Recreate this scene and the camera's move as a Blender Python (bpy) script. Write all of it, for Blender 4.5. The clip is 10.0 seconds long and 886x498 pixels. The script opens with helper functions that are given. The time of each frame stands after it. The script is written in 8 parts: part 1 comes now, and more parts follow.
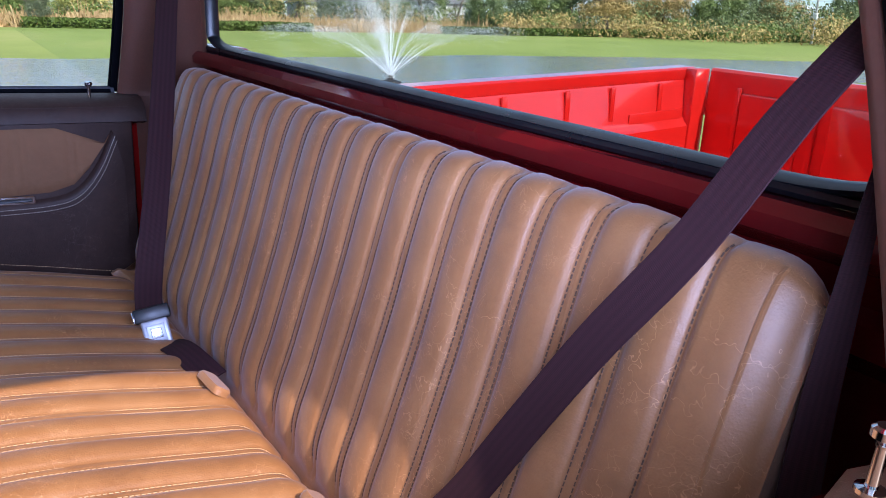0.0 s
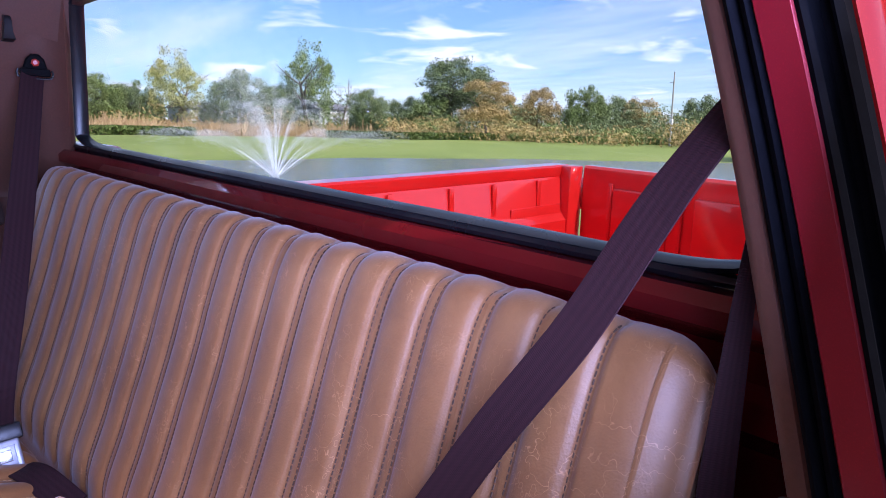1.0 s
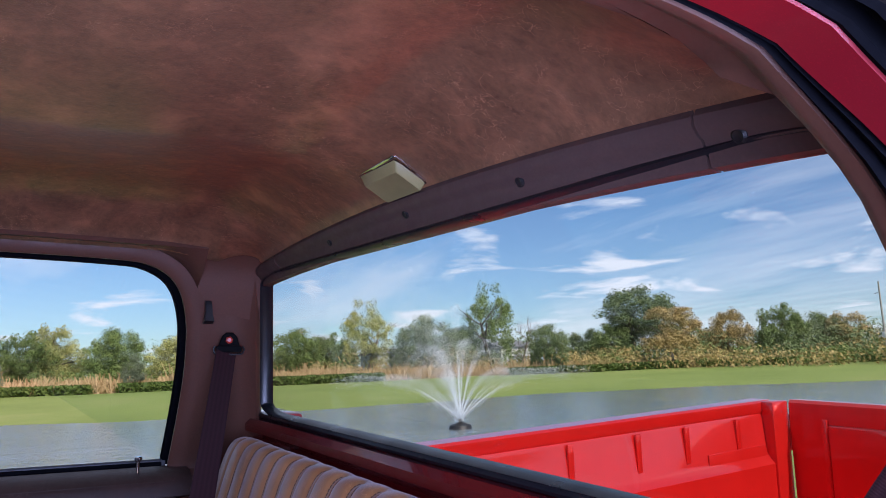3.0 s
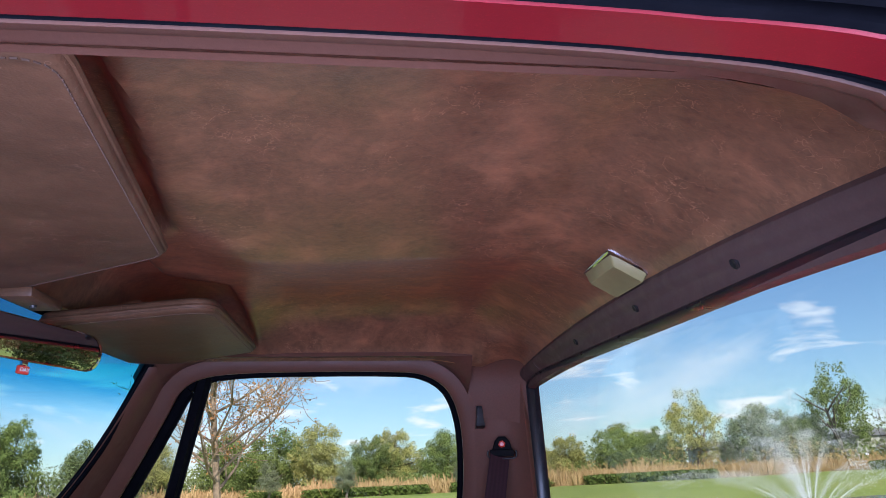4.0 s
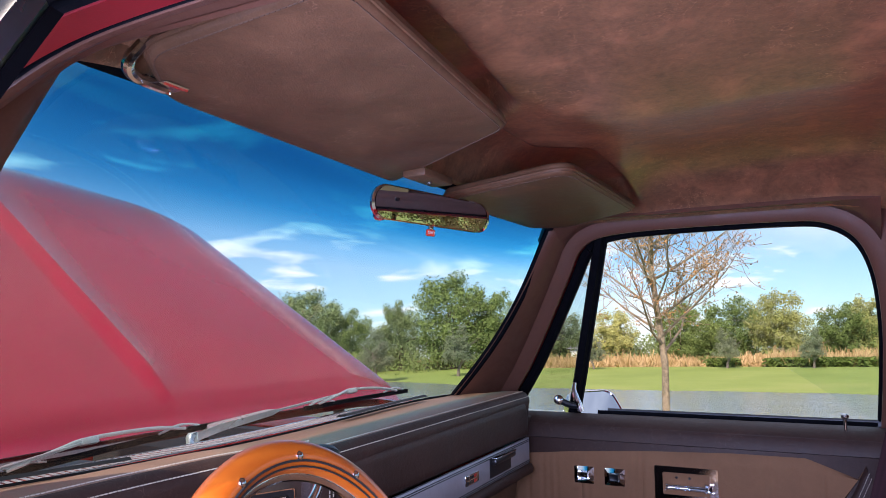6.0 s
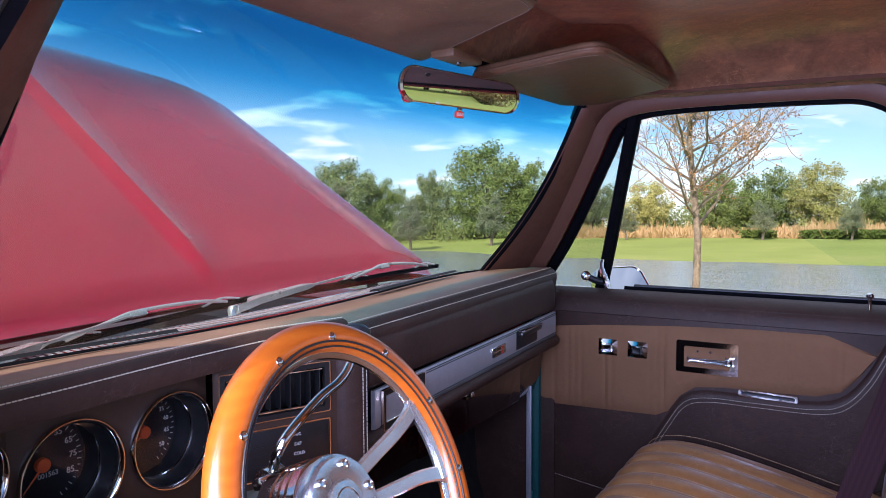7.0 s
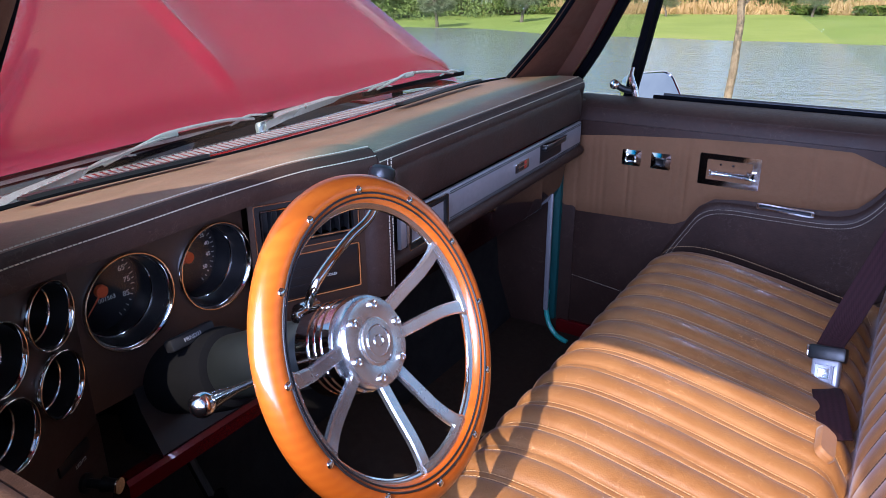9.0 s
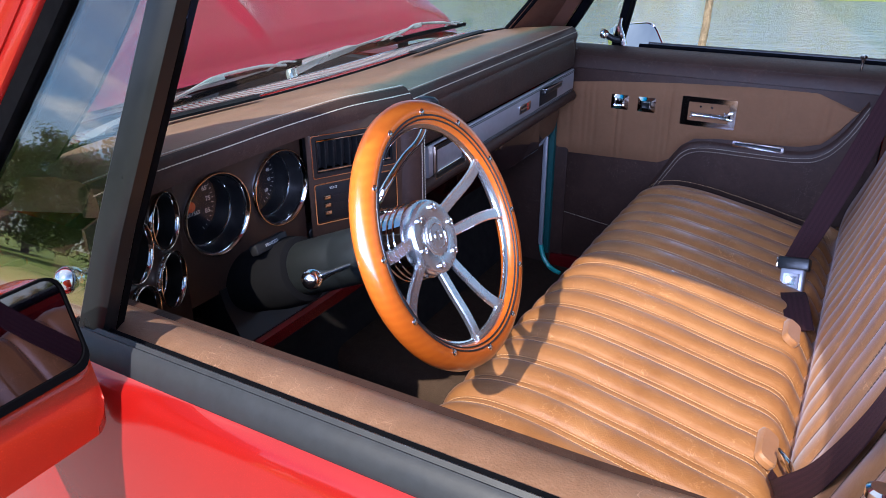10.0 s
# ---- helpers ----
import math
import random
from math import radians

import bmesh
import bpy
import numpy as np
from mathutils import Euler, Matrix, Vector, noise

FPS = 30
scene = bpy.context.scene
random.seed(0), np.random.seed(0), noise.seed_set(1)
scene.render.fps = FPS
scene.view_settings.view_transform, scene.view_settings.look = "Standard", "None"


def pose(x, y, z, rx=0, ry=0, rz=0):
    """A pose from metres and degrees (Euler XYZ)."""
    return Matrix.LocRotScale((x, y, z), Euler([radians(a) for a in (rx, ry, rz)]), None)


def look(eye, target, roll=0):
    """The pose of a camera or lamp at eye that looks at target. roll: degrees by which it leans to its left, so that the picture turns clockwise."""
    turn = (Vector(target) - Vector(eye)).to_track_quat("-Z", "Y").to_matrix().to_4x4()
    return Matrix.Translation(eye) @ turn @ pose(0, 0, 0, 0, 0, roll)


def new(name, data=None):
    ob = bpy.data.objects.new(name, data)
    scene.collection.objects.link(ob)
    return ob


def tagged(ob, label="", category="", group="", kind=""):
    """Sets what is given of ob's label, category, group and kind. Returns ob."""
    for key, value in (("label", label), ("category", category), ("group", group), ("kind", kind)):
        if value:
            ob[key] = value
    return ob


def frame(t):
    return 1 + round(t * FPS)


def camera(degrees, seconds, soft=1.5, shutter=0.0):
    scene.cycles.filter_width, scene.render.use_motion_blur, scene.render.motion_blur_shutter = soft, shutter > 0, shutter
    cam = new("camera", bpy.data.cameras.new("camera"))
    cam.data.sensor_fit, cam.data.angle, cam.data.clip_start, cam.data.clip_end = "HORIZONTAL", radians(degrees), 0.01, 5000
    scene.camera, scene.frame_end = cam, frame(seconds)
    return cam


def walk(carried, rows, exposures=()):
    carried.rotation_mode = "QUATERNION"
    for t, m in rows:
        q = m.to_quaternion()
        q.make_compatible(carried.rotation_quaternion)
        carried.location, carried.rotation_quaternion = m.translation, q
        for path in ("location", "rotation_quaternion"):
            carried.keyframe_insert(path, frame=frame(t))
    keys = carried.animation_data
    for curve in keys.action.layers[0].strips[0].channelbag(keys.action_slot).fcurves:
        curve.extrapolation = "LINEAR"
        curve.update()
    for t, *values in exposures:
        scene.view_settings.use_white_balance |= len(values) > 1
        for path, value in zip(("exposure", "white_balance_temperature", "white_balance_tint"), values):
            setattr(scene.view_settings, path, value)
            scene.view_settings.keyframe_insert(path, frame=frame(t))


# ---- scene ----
cam = camera(62.3, 10.0, 0.85)
PATH = [
    (0, (-1.013, 0.672, 1.409), (0.503, -0.476, 0.789), 4.2),
    (0.5, (-1.002, 0.662, 1.401), (0.412, -0.662, 0.904), 4.2),
    (1, (-0.998, 0.653, 1.395), (0.387, -0.75, 1.057), 4.2),
    (1.5, (-0.987, 0.656, 1.39), (0.406, -0.77, 1.225), 4.0),
    (2, (-0.973, 0.667, 1.395), (0.447, -0.741, 1.401), 3.5),
    (3.3, (-0.973, 0.563, 1.441), (0.819, -0.241, 1.817), -0.1),
    (3.5, (-0.981, 0.539, 1.441), (0.863, -0.104, 1.873), -0.4),
    (4, (-1.009, 0.491, 1.448), (0.906, 0.263, 1.976), -1.1),
    (4.5, (-1.041, 0.451, 1.444), (0.869, 0.632, 2.009), -1.0),
    (5, (-1.022, 0.402, 1.406), (0.837, 0.939, 1.912), -0.6),
    (5.5, (-1.044, 0.363, 1.402), (0.756, 1.152, 1.776), -0.3),
    (6.8, (-1.073, 0.338, 1.423), (0.663, 1.328, 1.345), -0.3),
    (7, (-1.074, 0.332, 1.427), (0.653, 1.329, 1.277), -0.3),
    (7.5, (-1.081, 0.324, 1.432), (0.614, 1.333, 1.106), -0.2),
    (8, (-1.08, 0.321, 1.447), (0.575, 1.331, 0.956), -0.0),
    (8.5, (-1.077, 0.321, 1.472), (0.535, 1.325, 0.845), -0.2),
    (9, (-1.08, 0.323, 1.505), (0.498, 1.316, 0.779), -0.3),
    (9.5, (-1.113, 0.329, 1.508), (0.453, 1.29, 0.719), -0.4),
    (9.8, (-1.196, 0.335, 1.504), (0.371, 1.268, 0.684), -0.2),
    (10, (-1.297, 0.302, 1.513), (0.282, 1.211, 0.689), -0.3),
]
EXPOSURES = [(0.0, 1.2, 6100, 16), (0.7, 1.15, 5900, 30), (2.0, 0.9, 6000, 32), (3.5, 0.60, 6500, 18), (4.5, 1.15, 6600, 16), (5.5, 1.1, 6900, 20), (7.5, 1.27, 6600, 20), (10.0, 1.32, 6300, 11)]
# lean fitted to the view's horizon; the path is given in the truck's own axes
TILT = Matrix.Translation((0, 0.5, 0)) @ Vector((0.0402, 0.0269, 0.9988)).rotation_difference(Vector((0, 0, 1))).to_matrix().to_4x4() @ Matrix.Translation((0, -0.5, 0))
walk(cam, [(t, TILT @ look(eye, target, roll)) for t, eye, target, roll in PATH], EXPOSURES)

# ---- world, sun, large lights ----
SUN_ELEVATION, SUN_SIDE = 42.0, -3.0   # degrees; the sun stands over the driver's side, a little behind
world = bpy.data.worlds.new("world")
scene.world = world
world.use_nodes = True
wt = world.node_tree


def wnode(kind, **values):
    n = wt.nodes.new(kind)
    for k, v in values.items():
        setattr(n, k, v)
    return n


sky = wnode("ShaderNodeTexSky", sky_type="NISHITA", sun_disc=False, sun_elevation=radians(SUN_ELEVATION),
            sun_rotation=radians(-90 + SUN_SIDE), ozone_density=2.5, dust_density=0.3)
coord = wnode("ShaderNodeTexCoord")
split = wnode("ShaderNodeSeparateXYZ")
wt.links.new(coord.outputs["Generated"], split.inputs[0])


def wmath(op, a, b=None, clamp=False):
    n = wnode("ShaderNodeMath", operation=op, use_clamp=clamp)
    for i, v in enumerate((a, b)):
        if v is None:
            continue
        if isinstance(v, (int, float)):
            n.inputs[i].default_value = v
        else:
            wt.links.new(v, n.inputs[i])
    return n.outputs[0]


# clouds lie on a high level sheet: the way up is divided out of the direction
height = wmath("ADD", wmath("MAXIMUM", split.outputs[2], 0.0), 0.10)
flat = wnode("ShaderNodeCombineXYZ")
wt.links.new(wmath("DIVIDE", split.outputs[0], height), flat.inputs[0])
wt.links.new(wmath("DIVIDE", split.outputs[1], height), flat.inputs[1])


def cloud_layer(scale, stretch, lo, hi, seed, detail=9.0, rough=0.62):
    m = wnode("ShaderNodeMapping")
    m.inputs["Location"].default_value = (seed, seed * 0.7, 0)
    m.inputs["Rotation"].default_value = (0, 0, radians(35))
    m.inputs["Scale"].default_value = (scale * stretch, scale, 1)
    wt.links.new(flat.outputs[0], m.inputs[0])
    n = wnode("ShaderNodeTexNoise")
    n.inputs["Scale"].default_value = 1.0
    n.inputs["Detail"].default_value = detail
    n.inputs["Roughness"].default_value = rough
    n.inputs["Distortion"].default_value = 0.4
    wt.links.new(m.outputs[0], n.inputs["Vector"])
    r = wnode("ShaderNodeMapRange")
    r.inputs[1].default_value, r.inputs[2].default_value = lo, hi
    wt.links.new(n.outputs["Fac"], r.inputs[0])
    return r.outputs[0]


streaks = wmath("MULTIPLY", cloud_layer(0.55, 0.28, 0.465, 0.72, 3.1), 0.8)
puffs = wmath("MULTIPLY", cloud_layer(1.5, 0.9, 0.55, 0.67, 8.3, 7.0, 0.55), 0.9)
cover = wmath("MAXIMUM", streaks, puffs, True)
mix = wnode("ShaderNodeMix", data_type="RGBA")
wt.links.new(cover, mix.inputs["Factor"])
deep = wnode("ShaderNodeMix", data_type="RGBA", blend_type="MULTIPLY")
deep.inputs["Factor"].default_value = 1.0
deep.inputs["B"].default_value = (0.74, 0.90, 1.06, 1)   # clear autumn air
wt.links.new(sky.outputs[0], deep.inputs["A"])
wt.links.new(deep.outputs["Result"], mix.inputs["A"])
mix.inputs["B"].default_value = (8.6, 9.0, 9.8, 1)
wt.links.new(mix.outputs["Result"], wt.nodes["Background"].inputs[0])
wt.nodes["Background"].inputs[1].default_value = 0.070

sun = new("sun", bpy.data.lights.new("sun", "SUN"))
sun.data.energy, sun.data.angle, sun.data.color = 2.7, radians(0.53), (1.0, 0.92, 0.80)
el, az = radians(SUN_ELEVATION), radians(180 - SUN_SIDE)
sun.matrix_world = TILT @ look((30 * math.cos(az) * math.cos(el), 30 * math.sin(az) * math.cos(el), 30 * math.sin(el)), (0, 0, 0))


def window_fill(name, eye, target, width, height_, watts, tint):
    """An added area lamp in an opening, a stand-in for skylight."""
    lamp = bpy.data.lights.new(name, "AREA")
    lamp.shape, lamp.size, lamp.size_y, lamp.energy, lamp.color = "RECTANGLE", width, height_, watts, tint
    lamp.spread = radians(125)
    ob = new(name, lamp)
    ob.matrix_world = TILT @ look(eye, target)
    return ob


# added fill lamp in the driver's window brightens the cab
window_fill("window_skylight", (-0.87, 0.56, 1.38), (0.4, 0.5, 1.40), 0.60, 0.40, 6.2, (0.46, 0.58, 1.0))

# ---- materials ----


def mat(name, color, rough=0.5, metal=0.0, spec=0.5, coat=0.0, coat_rough=0.05):
    m = bpy.data.materials.new(name)
    m.use_nodes = True
    b = m.node_tree.nodes["Principled BSDF"]
    b.inputs["Base Color"].default_value = (*color, 1)
    b.inputs["Roughness"].default_value = rough
    b.inputs["Metallic"].default_value = metal
    b.inputs["Specular IOR Level"].default_value = spec
    b.inputs["Coat Weight"].default_value = coat
    b.inputs["Coat Roughness"].default_value = coat_rough
    return m


def nodes_of(m):
    return m.node_tree, m.node_tree.nodes["Principled BSDF"]


def noise_node(nt, scale, detail=6.0, rough=0.6, dist=0.0, vec=None):
    n = nt.nodes.new("ShaderNodeTexNoise")
    n.inputs["Scale"].default_value = scale
    n.inputs["Detail"].default_value = detail
    n.inputs["Roughness"].default_value = rough
    n.inputs["Distortion"].default_value = dist
    if vec is not None:
        nt.links.new(vec, n.inputs["Vector"])
    return n


def place(nt, kind="Object", scale=(1, 1, 1), rot=(0, 0, 0)):
    c = nt.nodes.new("ShaderNodeTexCoord")
    m = nt.nodes.new("ShaderNodeMapping")
    m.inputs["Scale"].default_value = scale
    m.inputs["Rotation"].default_value = rot
    nt.links.new(c.outputs[kind], m.inputs[0])
    return m.outputs[0]


def ramp(nt, src, stops):
    r = nt.nodes.new("ShaderNodeValToRGB")
    e = r.color_ramp.elements
    while len(e) < len(stops):
        e.new(0.5)
    for el_, (p, c) in zip(e, stops):
        el_.position, el_.color = p, (*c, 1)
    nt.links.new(src, r.inputs[0])
    return r.outputs[0]


def bump(nt, b, src, strength, dist, prev=None):
    n = nt.nodes.new("ShaderNodeBump")
    n.inputs["Strength"].default_value, n.inputs["Distance"].default_value = strength, dist
    nt.links.new(src, n.inputs["Height"])
    if prev is not None:
        nt.links.new(prev, n.inputs["Normal"])
    nt.links.new(n.outputs[0], b.inputs["Normal"])
    return n.outputs[0]


def mixed(nt, fac, a, bcol, mode="MIX"):
    m = nt.nodes.new("ShaderNodeMix")
    m.data_type, m.blend_type = "RGBA", mode
    for key, v in (("Factor", fac), ("A", a), ("B", bcol)):
        if isinstance(v, tuple):
            m.inputs[key].default_value = (*v, 1)
        elif isinstance(v, (int, float)):
            m.inputs[key].default_value = v
        else:
            nt.links.new(v, m.inputs[key])
    return m.outputs["Result"]


def spread(nt, src, lo, hi, to_lo=0.0, to_hi=1.0):
    r = nt.nodes.new("ShaderNodeMapRange")
    for i, v in enumerate((lo, hi, to_lo, to_hi)):
        r.inputs[i + 1].default_value = v
    nt.links.new(src, r.inputs[0])
    return r.outputs[0]


def leather(name, dark, mid, light, rough=0.42, scratch=0.5, patch=7.0, gloss=0.62, sheen=0.10, coat=0.0, coat_rough=0.34, wax=1.5):
    """Oiled hide: broad pull-up patches, pores, and fine pale scratches."""
    m = mat(name, mid, rough, 0, gloss)
    nt, b = nodes_of(m)
    b.inputs["Sheen Weight"].default_value, b.inputs["Sheen Roughness"].default_value = sheen, 0.4
    b.inputs["Sheen Tint"].default_value = (0.80, 0.85, 1.0, 1)
    b.inputs["Coat Weight"].default_value, b.inputs["Coat Roughness"].default_value = coat, coat_rough
    b.inputs["Coat IOR"].default_value = wax
    v = place(nt)
    big = noise_node(nt, patch, 8, 0.68, 0.35, v)
    col = ramp(nt, big.outputs["Fac"], ((0.28, dark), (0.5, mid), (0.74, light)))
    fine = noise_node(nt, 90, 6, 0.7, 0.3, v)
    col = mixed(nt, spread(nt, fine.outputs["Fac"], 0.35, 0.7, 0.0, 0.35), col, light)
    vor = nt.nodes.new("ShaderNodeTexVoronoi")
    vor.feature = "DISTANCE_TO_EDGE"
    vor.inputs["Scale"].default_value = 26
    warp = noise_node(nt, 14, 4, 0.6, 0, v)
    off = nt.nodes.new("ShaderNodeMix")
    off.data_type = "RGBA"
    off.inputs["Factor"].default_value = 0.16
    nt.links.new(v, off.inputs["A"])
    nt.links.new(warp.outputs["Color"], off.inputs["B"])
    nt.links.new(off.outputs["Result"], vor.inputs["Vector"])
    line = spread(nt, vor.outputs["Distance"], 0.0, 0.016, 1.0, 0.0)
    keep = noise_node(nt, 9, 3, 0.6, 0, v)
    fac = nt.nodes.new("ShaderNodeMath")
    fac.operation = "MULTIPLY"
    nt.links.new(line, fac.inputs[0])
    nt.links.new(spread(nt, keep.outputs["Fac"], 0.44, 0.62, 0.0, scratch), fac.inputs[1])
    col = mixed(nt, fac.outputs[0], col, tuple(min(1, c * 1.35 + 0.04) for c in light))
    nt.links.new(col, b.inputs["Base Color"])
    nt.links.new(spread(nt, big.outputs["Fac"], 0.3, 0.7, rough - 0.07, rough + 0.12), b.inputs["Roughness"])
    pores = nt.nodes.new("ShaderNodeTexVoronoi")
    pores.inputs["Scale"].default_value = 420
    nt.links.new(v, pores.inputs["Vector"])
    n1 = bump(nt, b, pores.outputs["Distance"], 0.18, 0.0012)
    bump(nt, b, fine.outputs["Fac"], 0.22, 0.004, n1)
    return m


def speckled(m, scale, amount, bump_amount=0.0, dist=0.002, coords="Object"):
    """Breaks up a plain colour, its gloss and its surface."""
    nt, b = nodes_of(m)
    v = place(nt, coords)
    base = tuple(b.inputs["Base Color"].default_value)[:3]
    n = noise_node(nt, scale, 8, 0.65, 0.2, v)
    big = noise_node(nt, scale * 0.13, 4, 0.6, 0.5, v)
    col = mixed(nt, spread(nt, n.outputs["Fac"], 0.3, 0.7), tuple(c * (1 - amount) for c in base), tuple(min(1, c * (1 + amount)) for c in base))
    col = mixed(nt, spread(nt, big.outputs["Fac"], 0.35, 0.7, 0, 0.5), col, tuple(min(1, c * (1 - 0.6 * amount)) for c in base))
    nt.links.new(col, b.inputs["Base Color"])
    r = b.inputs["Roughness"].default_value
    nt.links.new(spread(nt, big.outputs["Fac"], 0.3, 0.7, max(0.02, r * 0.8), min(1, r * 1.25)), b.inputs["Roughness"])
    if bump_amount:
        bump(nt, b, n.outputs["Fac"], bump_amount, dist)
    return m


def car_paint(name, color, deep, rough=0.22, coat=1.0):
    m = mat(name, color, rough, 0.25, 0.5, coat, 0.03)
    nt, b = nodes_of(m)
    v = place(nt)
    flake = noise_node(nt, 900, 2, 0.5, 0, v)
    haze = noise_node(nt, 5, 5, 0.6, 0.4, v)
    col = mixed(nt, spread(nt, haze.outputs["Fac"], 0.3, 0.7), color, deep)
    col = mixed(nt, spread(nt, flake.outputs["Fac"], 0.55, 0.75, 0, 0.35), col, tuple(min(1, c * 1.6) for c in color))
    nt.links.new(col, b.inputs["Base Color"])
    peel = noise_node(nt, 160, 2, 0.5, 0, v)
    bump(nt, b, peel.outputs["Fac"], 0.04, 0.002)
    return m


def clear_glass(name, tint=(1, 1, 1), gloss=1.0):
    m = bpy.data.materials.new(name)
    m.use_nodes = True
    nt = m.node_tree
    nt.nodes.remove(nt.nodes["Principled BSDF"])
    t = nt.nodes.new("ShaderNodeBsdfTransparent")
    t.inputs[0].default_value = (*tint, 1)
    g = nt.nodes.new("ShaderNodeBsdfGlossy")
    g.inputs["Roughness"].default_value = 0.0
    f = nt.nodes.new("ShaderNodeLayerWeight")
    f.inputs[0].default_value = 0.5
    p = nt.nodes.new("ShaderNodeMath")
    p.operation = "POWER"
    p.inputs[1].default_value = 4.5
    nt.links.new(f.outputs["Facing"], p.inputs[0])
    k = nt.nodes.new("ShaderNodeMath")
    k.operation = "MULTIPLY_ADD"
    k.inputs[1].default_value = 0.45 * gloss
    k.inputs[2].default_value = 0.022 * gloss
    nt.links.new(p.outputs[0], k.inputs[0])
    mx = nt.nodes.new("ShaderNodeMixShader")
    nt.links.new(k.outputs[0], mx.inputs[0])
    nt.links.new(t.outputs[0], mx.inputs[1])
    nt.links.new(g.outputs[0], mx.inputs[2])
    nt.links.new(mx.outputs[0], nt.nodes["Material Output"].inputs[0])
    m["tint_node"] = t.name
    return m


def wood_varnish(name):
    m = mat(name, (0.42, 0.10, 0.012), 0.3, 0, 0.3, 0.55, 0.06)
    nt, b = nodes_of(m)
    v = place(nt, "Object", (1, 1, 1))
    w = nt.nodes.new("ShaderNodeTexWave")
    w.bands_direction = "Z"
    w.inputs["Scale"].default_value = 30
    w.inputs["Distortion"].default_value = 3
    w.inputs["Detail"].default_value = 4
    w.inputs["Detail Scale"].default_value = 2.2
    nt.links.new(v, w.inputs["Vector"])
    n = noise_node(nt, 12, 6, 0.65, 0.6, v)
    col = ramp(nt, w.outputs["Fac"], ((0.1, (0.37, 0.073, 0.007)), (0.55, (0.385, 0.078, 0.0075)), (0.95, (0.40, 0.084, 0.008))))
    col = mixed(nt, spread(nt, n.outputs["Fac"], 0.4, 0.75, 0, 0.5), col, (0.27, 0.045, 0.005))
    nt.links.new(col, b.inputs["Base Color"])
    return m


def webbing(name, color):
    m = mat(name, color, 0.75, 0, 0.25)
    nt, b = nodes_of(m)
    v = place(nt, "UV", (1, 1, 1))
    w = nt.nodes.new("ShaderNodeTexWave")
    w.bands_direction = "X"
    w.inputs["Scale"].default_value = 1.6
    nt.links.new(v, w.inputs["Vector"])
    t = nt.nodes.new("ShaderNodeTexWave")
    t.bands_direction = "Y"
    t.inputs["Scale"].default_value = 9
    t.inputs["Distortion"].default_value = 0.6
    nt.links.new(v, t.inputs["Vector"])
    col = mixed(nt, spread(nt, w.outputs["Fac"], 0.1, 0.9), tuple(c * 0.85 for c in color), tuple(c * 1.15 for c in color))
    nt.links.new(col, b.inputs["Base Color"])
    n1 = bump(nt, b, w.outputs["Fac"], 0.15, 0.001)
    bump(nt, b, t.outputs["Fac"], 0.3, 0.0008, n1)
    return m


M = {}
M["tan"] = leather("tan_leather", (0.215, 0.083, 0.025), (0.305, 0.122, 0.036), (0.40, 0.178, 0.058), 0.45, 1.0, sheen=0.30, coat=0.8, coat_rough=0.50, wax=1.55)
M["tan_cushion"] = leather("tan_cushion_leather", (0.200, 0.076, 0.022), (0.285, 0.113, 0.033), (0.38, 0.168, 0.054), 0.42, 1.0, coat=0.45, coat_rough=0.34)
M["brown"] = leather("dark_brown_leather", (0.030, 0.0155, 0.0125), (0.046, 0.0235, 0.018), (0.076, 0.039, 0.029), 0.50, 0.6, 5.0, 0.30, 0.0)
M["dash_top"] = leather("brown_dash_leather", (0.185, 0.100, 0.062), (0.265, 0.150, 0.098), (0.37, 0.215, 0.147), 0.52, 0.5, 9.0, 0.35, 0.0)
M["insert"] = leather("tan_suede", (0.185, 0.086, 0.041), (0.23, 0.110, 0.054), (0.275, 0.136, 0.070), 0.75, 0.08, 4.0, 0.3, 0.0)
M["headliner"] = leather("headliner_hide", (0.165, 0.084, 0.045), (0.30, 0.150, 0.078), (0.62, 0.300, 0.152), 0.46, 0.7, 13.0, 0.35, 0.0, 1.0, 0.26, 1.88)
M["visor"] = leather("visor_hide", (0.058, 0.027, 0.0145), (0.088, 0.041, 0.021), (0.165, 0.076, 0.038), 0.58, 0.7, 11.0, 0.22, 0.0, 0.22, 0.36, 1.5)
M["sill"] = leather("sunlit_sill_hide", (0.19, 0.100, 0.060), (0.27, 0.145, 0.090), (0.37, 0.210, 0.135), 0.50, 0.9, 9.0, 0.40, 0.0, 0.25)
M["garnish"] = speckled(mat("brown_plastic_trim", (0.118, 0.048, 0.031), 0.46, 0, 0.35), 260, 0.12, 0.25, 0.001)
M["garnish_dark"] = speckled(mat("dark_header_trim", (0.085, 0.049, 0.042), 0.5), 260, 0.12, 0.25, 0.001)
M["bezel"] = speckled(mat("brown_bezel", (0.046, 0.025, 0.018), 0.42), 200, 0.15, 0.08, 0.001)
# darker copy of the body red, cab shade put into the colour
M["red_in"] = car_paint("cab_shade_red_paint", (0.20, 0.008, 0.010), (0.15, 0.005, 0.008))
# near-black copy of the red paint, shade under the dash put in
M["maroon"] = car_paint("deep_shade_red_paint", (0.020, 0.003, 0.004), (0.014, 0.002, 0.003))
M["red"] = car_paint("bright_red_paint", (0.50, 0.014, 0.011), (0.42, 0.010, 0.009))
# pinker copy of the body red: the sky's reflection put into the base
M["red_hood"] = car_paint("bonnet_sky_red", (0.66, 0.010, 0.064), (0.58, 0.008, 0.056), 0.2)
nodes_of(M["red_hood"])[1].inputs["Coat IOR"].default_value = 1.6
nodes_of(M["red_hood"])[1].inputs["Coat Roughness"].default_value = 0.05
